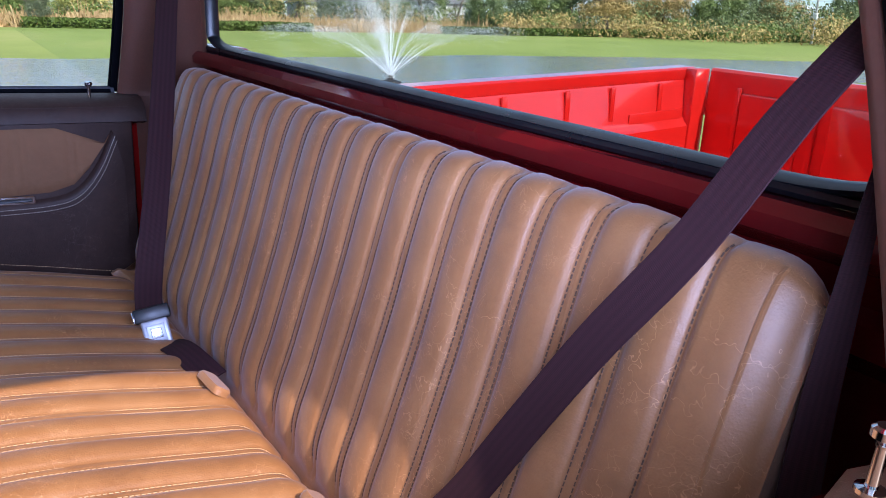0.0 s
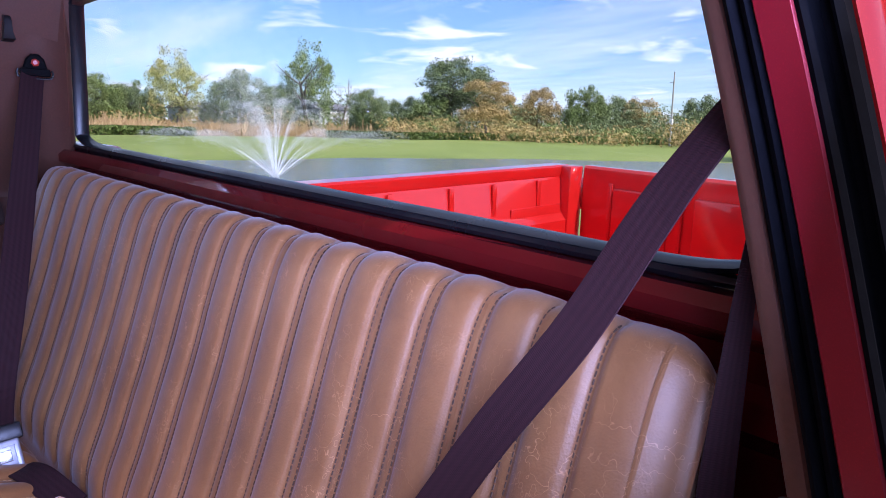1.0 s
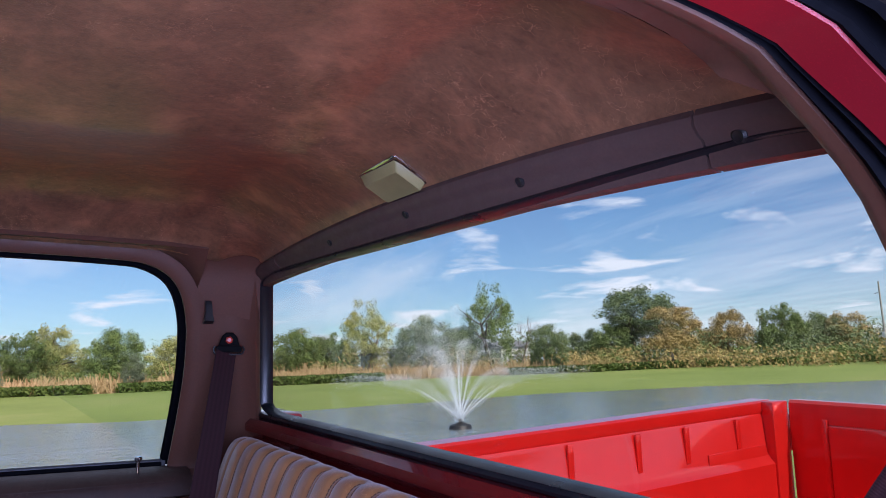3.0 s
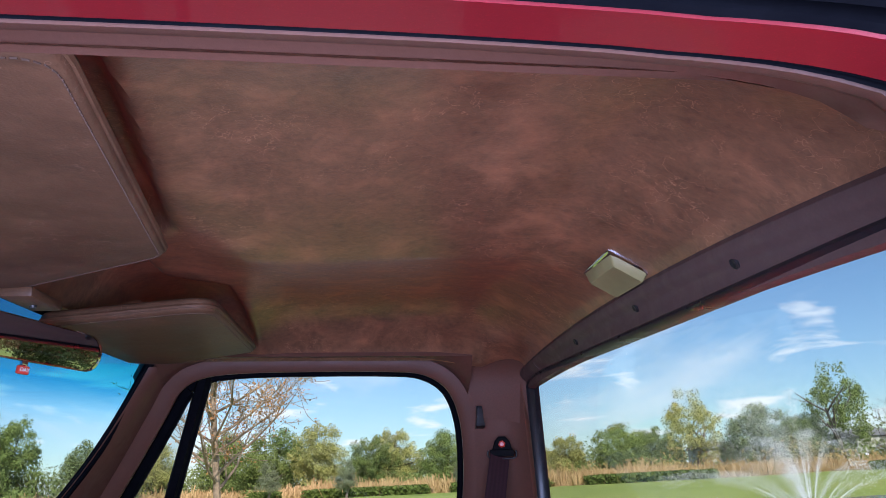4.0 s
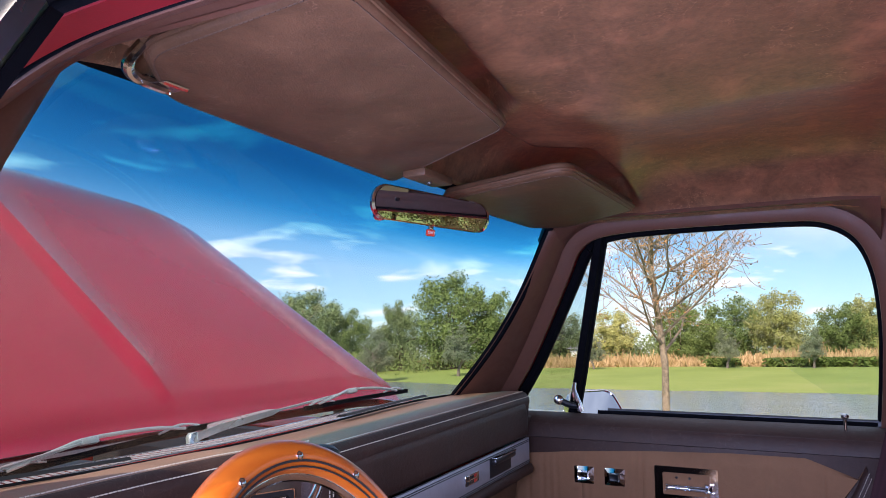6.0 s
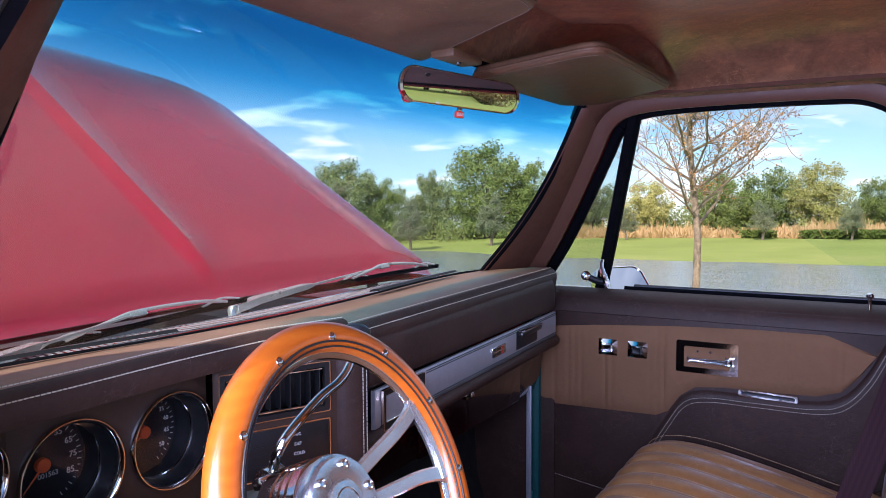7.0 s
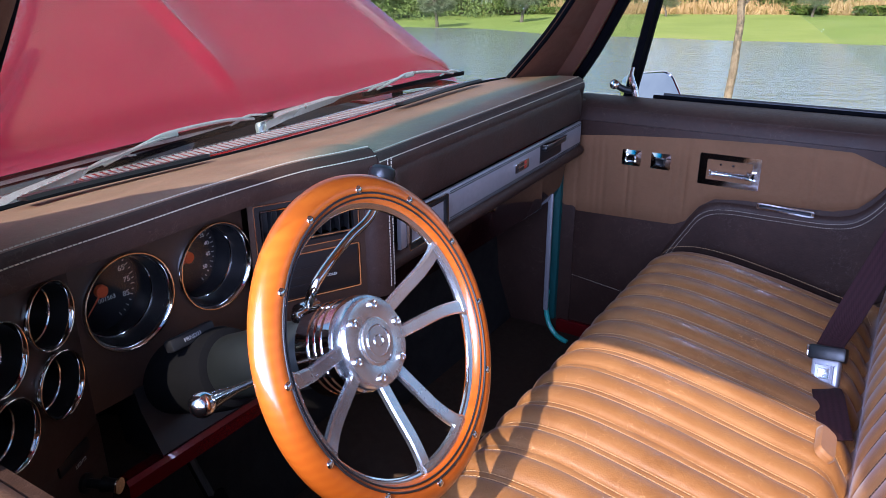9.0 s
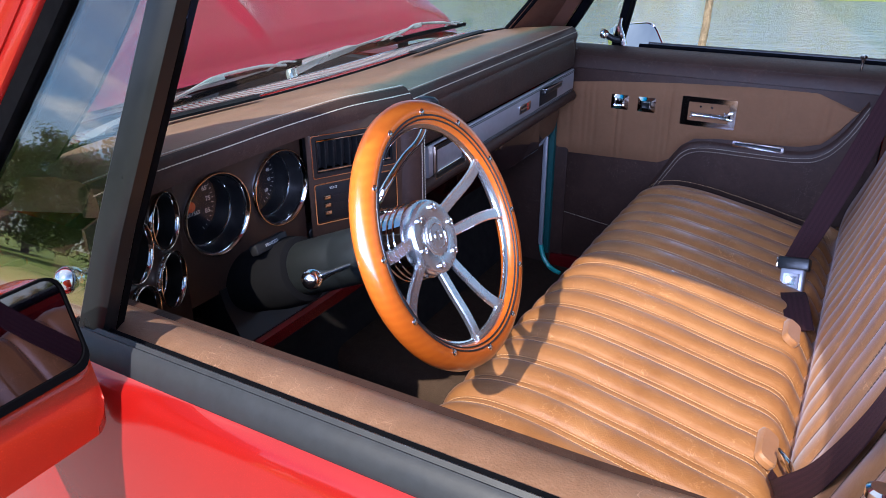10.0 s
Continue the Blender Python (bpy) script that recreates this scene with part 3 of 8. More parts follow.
    for s in (-1, 1):
        # brown garnish round the opening, and the black double seal
        g = solo("trim", frame_strip(s, ((-0.004, 0.036), (0.014, 0.031), (0.018, 0.026), (0.030, 0.021), (0.042, 0.020), (0.046, 0.022), (0.046, 0.06), (-0.004, 0.065)) if s < 0 else ((0.0, 0.030), (0.004, 0.010), (0.020, -0.003), (0.034, -0.003), (0.034, 0.06), (0.0, 0.065))), M["garnish"],
                 "brown moulded trim round the door opening", "trim", kind="structure")
        solo("weatherstrip", frame_strip(s, ((0.046, 0.022), (0.050, 0.014), (0.056, 0.011), (0.060, 0.013), (0.063, 0.019), (0.067, 0.013), (0.074, 0.010), (0.079, 0.013), (0.080, 0.018), (0.080, 0.05), (0.046, 0.055)) if s < 0 else ((0.034, 0.020), (0.038, 0.013), (0.045, 0.011), (0.050, 0.015), (0.053, 0.015), (0.058, 0.010), (0.064, 0.009), (0.067, 0.013), (0.067, 0.05), (0.034, 0.055)), tuck=0.6 if s < 0 else 0.0), M["rubber"],
             "black double-lipped rubber door seal", "weatherstrip", kind="structure")
        # pillar panels
        top = next(i for i, p in enumerate(OPENING) if p[1] > 1.600)
        rings = []
        for i in range(0, top + 1):
            y, z = OPENING[i]
            ny, nz = outward(OPENING, i)
            a = Vector((s * wall_x(z, LAP[s], s), y + ny * (0.032 + 0.6 * corner(s, i)), z + nz * (0.032 + 0.6 * corner(s, i))))
            f = min(1.0, max(0.0, (z - 1.19) / 0.435))
            b = windscreen(f, s * (screen_half(f) - 0.012))
            b.y -= 0.012
            mid = (a + b) / 2 + Vector((-s * 0.014, -0.006, 0.004))
            rings.append([a, a.lerp(mid, 0.5) + Vector((-s * 0.006, 0, 0)), mid, mid.lerp(b, 0.5) + Vector((-s * 0.006, 0, 0)), b, b + Vector((s * 0.03, 0.02, 0)), a + Vector((s * 0.03, 0.03, 0))])
        pil = solo("trim", loft(rings), M["garnish"], "brown moulded windscreen pillar cover", "trim", kind="structure", smooth=50)
        # quarter panel between the door opening and the rear glass
        first = next(i for i, p in enumerate(OPENING) if p[0] < 0.30 and p[1] < 1.60)
        rings = []
        for i in range(first, len(OPENING)):
            y, z = OPENING[i]
            ny, nz = outward(OPENING, i)
            a = Vector((s * wall_x(z, LAP[s], s), y + ny * (0.032 + 0.6 * corner(s, i)), z + nz * (0.032 + 0.6 * corner(s, i))))
            half = 0.785 - 0.27 * (z - 1.29) + (0.018 if s < 0 else 0.007)
            b = Vector((s * half, rear_glass_y(z) + 0.010, z))
            c = a.lerp(b, 0.5) + Vector((s * 0.012, -0.006, 0))
            rings.append([a, a.lerp(c, 0.5), c, c.lerp(b, 0.6), b + Vector((-s * 0.004, 0.010, 0)), b, b + Vector((s * 0.05, -0.02, 0)), a + Vector((s * 0.05, -0.02, 0))])
        for z in (1.05, 0.80, 0.50):
            a = Vector((s * 0.765, 0.235, z))
            b = Vector((s * 0.83, 0.065, z))
            c = a.lerp(b, 0.5) + Vector((s * 0.012, -0.006, 0))
            rings.append([a, a.lerp(c, 0.5), c, c.lerp(b, 0.6), b + Vector((-s * 0.004, 0.010, 0)), b, b + Vector((s * 0.05, -0.02, 0)), a + Vector((s * 0.05, -0.02, 0))])
        if s > 0:
            solo("trim", loft(rings), M["garnish"], "brown moulded corner panel beside the rear glass", "trim", kind="structure", smooth=50)
        else:
            cut = next(i for i, r in enumerate(rings) if r[0].z < 1.33)
            solo("trim", loft(rings[:cut + 1]), M["garnish"], "brown moulded corner panel beside the rear glass", "trim", kind="structure", smooth=50)
            solo("cab_corner", loft(rings[cut:]), M["red_in"], "shade-toned red painted cab corner behind the seat", "wall", kind="structure", smooth=50)
        # rail between the opening's top and the headliner, with screws
        i0, i1 = top - 3, first + 3
        rings = []
        for i in range(i0, i1 + 1):
            y, z = OPENING[i]
            ny, nz = outward(OPENING, i)
            a = Vector((s * wall_x(z, LAP[s], s), y + ny * (0.032 + 0.6 * corner(s, i)), z + nz * (0.032 + 0.6 * corner(s, i))))
            b = Vector((s * (0.640 if s > 0 else 0.652), min(0.94, max(0.10, y + ny * 0.03)), 1.652 if s > 0 else 1.648))
            if (b - a).length < 0.02:
                b.z = a.z + 0.02
            c = a.lerp(b, 0.5) + Vector((-s * 0.008, 0, -0.006))
            rings.append([a, c, b, b + Vector((s * 0.02, 0, 0.03)), a + Vector((s * 0.06, 0, 0.03))])
        rail = solo("trim", loft(rings), M["garnish"], "brown moulded roof rail trim", "trim", kind="structure", smooth=50)
        for y in (0.40, 0.70) if s > 0 else ():
            part("screw", revolve(((0, 0.006), (0.002, 0.006), (0.003, 0.003)), (s * 0.672, y, 1.654), (-s * 0.5, 0, -0.85), 12), M["black"], rail)
        # upper rear corner, from the opening's curve to the headliner and the rear glass
        idx = [i for i, p in enumerate(OPENING) if p[0] < 0.43 and p[1] > 1.50]
        lift = 0.012 if s < 0 else 0.0
        inner = spline([(0.648, 0.43, 1.652 + lift), (0.648, 0.25, 1.655 + lift), (0.655, 0.13, 1.655 + lift), (0.690, 0.098, 1.62), (0.712, 0.088, 1.56), (0.735, 0.082, 1.50)], 6)
        rings = []
        for k, i in enumerate(idx):
            y, z = OPENING[i]
            ny, nz = outward(OPENING, i)
            a = Vector((s * wall_x(z, LAP[s] + 0.001, s), y + ny * (0.031 + 0.6 * corner(s, i)), z + nz * (0.031 + 0.6 * corner(s, i))))
            g = k / (len(idx) - 1) * (len(inner) - 1)
            b = inner[int(g)].lerp(inner[min(int(g) + 1, len(inner) - 1)], g - int(g))
            b = Vector((s * b.x, b.y, b.z))
            m = a.lerp(b, 0.5) + Vector((s * 0.006, -0.002, 0.006))
            rings.append([a, m, b, b + Vector((s * 0.03, -0.02, 0.03)), a + Vector((s * 0.04, -0.01, 0.03))])
        solo("trim", loft(rings), M["garnish"], "brown moulded upper corner of the cab", "trim", kind="structure", smooth=60)
        # upper front corner, from the opening's curve to the windscreen's corner and the headliner
        idx = [i for i, p in enumerate(OPENING) if p[0] > 0.74 and p[1] > 1.53]
        inner = [windscreen(0.86, screen_half(0.86) - 0.004), windscreen(0.96, screen_half(0.96) - 0.006), windscreen(1.0, screen_half(1.0) - 0.020), Vector((0.655, 0.90, 1.664)), Vector((0.650, 0.84, 1.660)), Vector((0.648, 0.74, 1.656))]
        rings = []
        for k, i in enumerate(idx):
            y, z = OPENING[i]
            ny, nz = outward(OPENING, i)
            a = Vector((s * wall_x(z, LAP[s] + 0.003, s), y + ny * (0.031 + 0.6 * corner(s, i)), z + nz * (0.031 + 0.6 * corner(s, i))))
            g = k / (len(idx) - 1) * (len(inner) - 1)
            b = inner[int(g)].lerp(inner[min(int(g) + 1, len(inner) - 1)], g - int(g))
            b = Vector((s * b.x, b.y - 0.006, b.z))
            m = a.lerp(b, 0.5) + Vector((s * 0.004, 0.002, 0.004))
            rings.append([a, m, b, b + Vector((s * 0.03, 0.02, 0.03)), a + Vector((s * 0.04, 0.01, 0.03))])
        solo("trim", loft(rings), M["garnish"], "brown moulded front corner under the roof", "trim", kind="structure", smooth=60)
        # outer roof gutter and body side above the door
        solo("pillar_skin", frame_strip(s, ((0.185, 0.046), (0.196, 0.050), (0.198, 0.058), (0.160, 0.068), (0.110, 0.072), (0.10, 0.066), (0.16, 0.056)), 3, 21), M["red_orange"],
             "bright red painted windscreen pillar", "pillar", kind="structure")
        solo("gutter", frame_strip(s, ((0.192, 0.055), (0.210, 0.058), (0.214, 0.072), (0.170, 0.10), (0.110, 0.125), (0.10, 0.11), (0.17, 0.07)), 20, -3), M["red_orange"],
             "bright red painted drip gutter over the door", "gutter", kind="structure")

    # windscreen
    rings = []
    for i in range(41):
        inner = [windscreen(k / 14, screen_half(k / 14) * (-1 + 2 * i / 40)) for k in range(15)]
        rings.append(inner + [p + Vector((0, 0.0032, 0.0024)) for p in inner[::-1]])
    bm = loft(rings)
    ws = thing("windscreen", "raked windscreen with a deep blue tint band along its top", "windscreen", (0, 1.42, 1.18), kind="structure")
    part("pane", bm, M["screen"], ws, "glass with a blue shade band", 60)
    edge = [windscreen(0.0, screen_half(0) * (-1 + 2 * i / 24)) for i in range(25)] + [windscreen(k / 10, screen_half(k / 10)) for k in range(1, 10)]
    edge += [windscreen(1.0, screen_half(1) * (1 - 2 * i / 24)) for i in range(25)] + [windscreen(k / 10, -screen_half(k / 10)) for k in range(9, 0, -1)]
    part("rubber_seal", tube(edge, 0.011, 8, True), M["rubber"], ws)
    # header over the windscreen
    rings = []
    for i in range(25):
        x = -0.70 + 1.40 * i / 24
        p = windscreen(1.0, x)
        rings.append([p + Vector(q) for q in ((0, 0.01, 0.0), (0, -0.02, 0.004), (0, -0.06, 0.014), (0, -0.10, 0.020), (0, -0.10, 0.05), (0, 0.02, 0.05))])
    solo("trim", loft(rings), M["headliner"], "brown hide header over the windscreen", "trim", kind="structure")


M["screen"] = clear_glass("screen_glass", (0.92, 0.96, 0.97), 1.6)


def tint_band():
    nt = M["screen"].node_tree
    t = nt.nodes[M["screen"]["tint_node"]]
    c = nt.nodes.new("ShaderNodeTexCoord")
    sp = nt.nodes.new("ShaderNodeSeparateXYZ")
    nt.links.new(c.outputs["Object"], sp.inputs[0])
    # the band's lower edge follows the curved top of the glass
    sq = nt.nodes.new("ShaderNodeMath")
    sq.operation = "MULTIPLY"
    nt.links.new(sp.outputs[0], sq.inputs[0])
    nt.links.new(sp.outputs[0], sq.inputs[1])
    k = nt.nodes.new("ShaderNodeMath")
    k.operation = "MULTIPLY_ADD"
    k.inputs[1].default_value = 0.03
    nt.links.new(sq.outputs[0], k.inputs[0])
    nt.links.new(sp.outputs[2], k.inputs[2])
    col = ramp(nt, spread(nt, k.outputs[0], 1.52, 1.66), ((0.0, (0.935, 0.985, 0.980)), (0.22, (0.78, 0.95, 0.98)), (0.58, (0.20, 0.70, 0.84)), (1.0, (0.02, 0.50, 0.66))))
    nt.links.new(col, t.inputs[0])


tint_band()
cab_shell()

# ---- floor, firewall, kick panels ----


def lower_shell():
    bm = rbox(-0.83, 0.83, 0.06, 1.55, 0.42, 0.46, 0.01)
    rbox(-0.12, 0.12, 0.45, 1.55, 0.455, 0.56, 0.04, 3, bm)
    solo("floor", bm, M["carpet"], "brown looped carpet on the cab floor", "floor", kind="structure")
    prof = ((1.25, 0.45), (1.30, 0.60), (1.32, 0.85), (1.32, 1.10), (1.50, 1.10), (1.50, 0.42), (1.25, 0.40))
    solo("firewall", loft([[(x, y, z) for y, z in prof] for x in (-0.84, -0.4, 0.0, 0.4, 0.84)]), M["cavity_shade"], "firewall under the dash, footwell shade put into its near-black colour", "wall", kind="structure")
    for s in (-1, 1):
        bm = rbox(s * 0.80, s * 0.84, 1.06, 1.48, 0.42, 1.16, 0.008)
        solo("rear_corner", rbox(s * 0.775, s * 0.95, -0.045, 0.045, 0.45, 1.285, 0.01), M["red_in"], "shade-toned red painted rear cab corner", "wall", kind="structure")
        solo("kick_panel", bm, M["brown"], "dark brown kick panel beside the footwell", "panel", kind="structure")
        solo("door_sill", rbox(s * 0.79, s * 0.93, 0.24, 1.10, 0.44, 0.50, 0.01), M["red_in"], "shade-toned red painted door sill", "sill", kind="structure")


lower_shell()

# teal light beside the footwell is put in as coloured strips
hp = thing("teal_light_strip", "teal light put in as coloured strips beside the passenger footwell", "pillar", (0.79, 1.10, 0.46), kind="structure")
part("pillar_face", loft([[(x, y, z) for x, y in ((0.780, 1.124), (0.781, 1.112), (0.787, 1.102), (0.797, 1.100), (0.797, 1.124))] for z in (0.50, 0.62, 0.80, 0.95, 1.06, 1.15)]), M["teal"], hp, "upright strip with teal light put into its colour")
part("sill_edge", tube(spline([(0.766, 1.118, 0.60), (0.757, 1.116, 0.545), (0.748, 1.100, 0.500), (0.740, 1.070, 0.472), (0.735, 1.035, 0.462)], 6), 0.0075, 8), M["teal_bright"], hp, "curved strip with bright teal light put into its colour")
part("bracket", rbox(0.738, 0.746, 1.104, 1.119, 0.545, 0.905, 0.003), M["alu_plate"], hp, "pale grey dash end bracket")

# ---- doors ----
POST = {s: [(a + (b - a) * k / 4, 1.150 + 0.45 * k / 4) for k in range(5)] for s, a, b in ((-1, 0.885, 0.765), (1, 0.984, 0.857))}
POST[1].append((0.849, 1.628))


def door(s):
    d = thing("door_1" if s < 0 else "door_2", "closed red pickup door with brown leather inner panel and chrome fittings" if s > 0 else "closed red pickup door with lowered window and brown leather sill", "door", (s * 0.88, 0.66, 0.5), kind="structure")
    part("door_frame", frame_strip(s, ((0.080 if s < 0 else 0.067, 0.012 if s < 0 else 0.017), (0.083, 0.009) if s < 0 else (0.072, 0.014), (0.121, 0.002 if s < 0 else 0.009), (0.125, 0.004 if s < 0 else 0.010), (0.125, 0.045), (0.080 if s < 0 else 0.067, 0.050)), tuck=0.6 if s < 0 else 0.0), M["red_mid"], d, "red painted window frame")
    part("run_channel", frame_strip(s, ((0.124, 0.003), (0.130, 0.000), (0.136, 0.002), (0.139, 0.014), (0.150, 0.014), (0.153, 0.005), (0.157, 0.003), (0.164, 0.006), (0.168, 0.050), (0.124, 0.050)) if s < 0 else ((0.125, -0.004), (0.130, -0.006), (0.140, -0.005), (0.144, 0.004), (0.160, 0.004), (0.164, -0.005), (0.174, -0.006), (0.181, -0.003), (0.185, 0.040), (0.125, 0.040)), 16 if s < 0 else 0), M["rubber"], d, "black glass run channel")
    if s < 0:
        part("front_leg", frame_strip(s, ((0.124, 0.003), (0.132, 0.001), (0.150, 0.001), (0.158, 0.004), (0.164, 0.014), (0.166, 0.050), (0.124, 0.050)), 0, 17), M["red"], d, "red painted front leg of the window frame")
    part("frame_skin", frame_strip(s, tuple((a - (0.023 if s < 0 else 0.0), b) for a, b in ((0.191, 0.016), (0.195, 0.020), (0.202, 0.030), (0.205, 0.05), (0.200, 0.080), (0.186, 0.080), (0.186, 0.016)))), M["red"], d, "bright red outer window frame")
    # outer skin below the belt line
    prof = ((0.948, 1.148), (0.954, 1.152), (0.960, 1.149), (0.966, 1.141), (0.972, 1.126), (0.979, 1.095), (0.985, 1.05), (0.989, 1.0), (0.992, 0.90), (0.985, 0.86), (0.990, 0.82), (0.975, 0.62), (0.94, 0.46), (0.90, 0.46), (0.90, 1.10), (0.948, 1.12))
    rings = []
    for k in range(21):
        y = 0.225 + 0.925 * k / 20
        rings.append([(s * (x + 0.018 - 0.012 * ((y - 0.6) / 0.5) ** 4), y, z) for x, z in prof])
    part("outer_skin", loft(rings), M["red"], d, "bright red metallic outer door skin")
    # belt seals and the leather sill
    rings = [[(s * x, y, z) for x, z in ((0.945, 1.162), (0.947, 1.170), (0.951, 1.173), (0.954, 1.170), (0.956, 1.171), (0.961, 1.168), (0.966, 1.160), (0.9705, 1.150), (0.9705, 1.130), (0.945, 1.130))] for y in [0.24 + 0.645 * k / 12 for k in range(13)]]
    part("outer_belt_seal", loft(rings), M["rubber_grey"], d, "grey-black outer belt moulding")
    rings = [[(s * x, y, z) for x, z in ((0.936, 1.150), (0.936, 1.162), (0.940, 1.168), (0.945, 1.166), (0.947, 1.152))] for y in [0.25 + 0.66 * k / 12 for k in range(13)]]
    part("inner_belt_seal", loft(rings), M["rubber"], d, "black inner belt seal")
    prof = ((0.939, 1.158), (0.922, 1.162), (0.897, 1.158), (0.880, 1.149), (0.870, 1.135), (0.867, 1.11), (0.89, 1.10), (0.939, 1.12)) if s < 0 else ((0.926, 1.160), (0.88, 1.164), (0.840, 1.160), (0.815, 1.150), (0.800, 1.132), (0.797, 1.11), (0.83, 1.10), (0.926, 1.12))
    rings = []
    for y in [0.205 + 0.895 * k / 24 for k in range(25)]:
        swell = 0.022 * max(0.0, (0.42 - y) / 0.20) ** 1.5 if s < 0 else 0.0
        rings.append([(s * (x - swell * (0.926 - x) / 0.06), y, z + 0.4 * swell * (0.926 - x) / 0.06) for x, z in prof])
    # driver's sill takes a paler hide, sunlight on it put into the colour
    part("sill_pad", loft(rings), M["sill"] if s < 0 else M["brown"], d, "brown leather-wrapped window sill", 60)
    # inner panel
    bm = rbox(s * 0.806 if s > 0 else -0.874, s * 0.86 if s > 0 else -0.93, 0.235, 1.115, 0.47, 1.145, 0.008)
    part("inner_panel", bm, M["brown"], d, "dark brown leather door card")
    # lock button
    bm = revolve(((0, 0.009), (0.003, 0.009), (0.004, 0.0038), (0.030, 0.0036), (0.034, 0.0055), (0.037, 0.0085), (0.042, 0.0085), (0.044, 0.006)), (s * (0.84 if s > 0 else 0.876), 0.318 if s > 0 else 0.245, 1.152 if s > 0 else 1.160), (0, 0, 1), 18)
    part("lock_button", bm, M["chrome"], d, "chrome door lock button")
    # vent window: post, frame, glass, latch
    post = part("vent_post", loft([[(s * (wall_x(z, a, s) + (0.06 * (z - 1.15) if s < 0 else 0)), y + o, z) for a, o in ((0.118, -0.013), (0.126, -0.018), (0.150, -0.018), (0.158, -0.010), (0.158, 0.010), (0.150, 0.016), (0.118, 0.012))]
                                   for y, z in POST[s]]), M["rubber_gloss"] if s < 0 else M["rubber"], d, "black vent window post")
    part("vent_gasket", loft([[(s * (wall_x(z, a, s) + (0.06 * (z - 1.15) if s < 0 else 0)), y + o, z) for a, o in ((0.098, -0.010), (0.118, -0.014), (0.118, 0.014), (0.098, 0.008))]
                              for y, z in POST[s]]), M["rubber"], d, "black rubber vent gasket")
    front = [p for p in OPENING if p[1] < 1.60 and p[0] > 0.86]
    rings = []
    for i, (y, z) in enumerate(front):
        ny, nz = outward(OPENING, i)
        rings.append([(s * wall_x(z, a, s), y + ny * o, z + nz * o) for a, o in ((0.105, 0.004), (0.105, -0.012), (0.118, -0.017), (0.150, -0.017), (0.150, 0.004))])
    part("vent_frame", loft(rings), M["rubber"], d, "black vent window frame")
    rings = []
    for y, z in front:
        t = max(0.0, min(1.0, (z - 1.16) / 0.44))
        yb = POST[s][0][0] + (POST[s][4][0] - POST[s][0][0]) * t
        rings.append([(s * wall_x(z, 0.128, s), y - 0.012, z), (s * wall_x(z, 0.132, s), y - 0.012, z), (s * wall_x(z, 0.132, s), yb + 0.01, z), (s * wall_x(z, 0.128, s), yb + 0.01, z)])
    part("vent_pane", loft(rings), M["vent_glass"], d, "clear quarter-light glass", 0).visible_shadow = False
    if s > 0:
        lever = [(0.872, 0.952, 1.246), (0.866, 0.953, 1.228), (0.862, 0.948, 1.210), (0.860, 0.940, 1.192), (0.862, 0.934, 1.172)]
        latch = part("vent_latch", tube(spline(lever, 5), [0.0045 + 0.0045 * min(1.0, k / 12) for k in range(21)], 10), M["chrome"], d, "curved chrome quarter-light catch")
        part("latch_handle", tube(spline([(0.861, 0.942, 1.186), (0.858, 0.962, 1.188), (0.856, 0.982, 1.196)], 5), 0.009, 10), M["rubber_gloss"], latch, "black catch handle")
        part("latch_knob", revolve(((-0.012, 0.009), (-0.010, 0.012), (0.010, 0.0135), (0.015, 0.0125), (0.018, 0.008)), (0.858, 0.993, 1.200), (-0.95, -0.2, 0.2), 18), M["chrome"], latch)
    if s < 0:
        part("vent_knob", revolve([(-0.0145 * math.cos(math.pi * k / 12), max(0.0004, 0.0145 * math.sin(math.pi * k / 12))) for k in range(13)], (-0.928, 0.930, 1.196), (0.3, -1, 0.1), 20), M["chrome"], d, "chrome quarter-light knob")
        part("knob_stem", tube([(-0.926, 0.935, 1.196), (-0.895, 0.915, 1.194)], 0.010, 10), M["chrome"], d)
    if s > 0:
        g = [p for p in OPENING if p[0] < 0.88]
        rings = [[(s * wall_x(z, q, s), y, z) for q in (0.140, 0.144)] for y, z in g]
        a, b = [r[0] for r in rings], [r[1] for r in rings]
        part("pane", loft([a, b]), M["glass"], d, "raised side glass", 0).visible_shadow = False
    return d


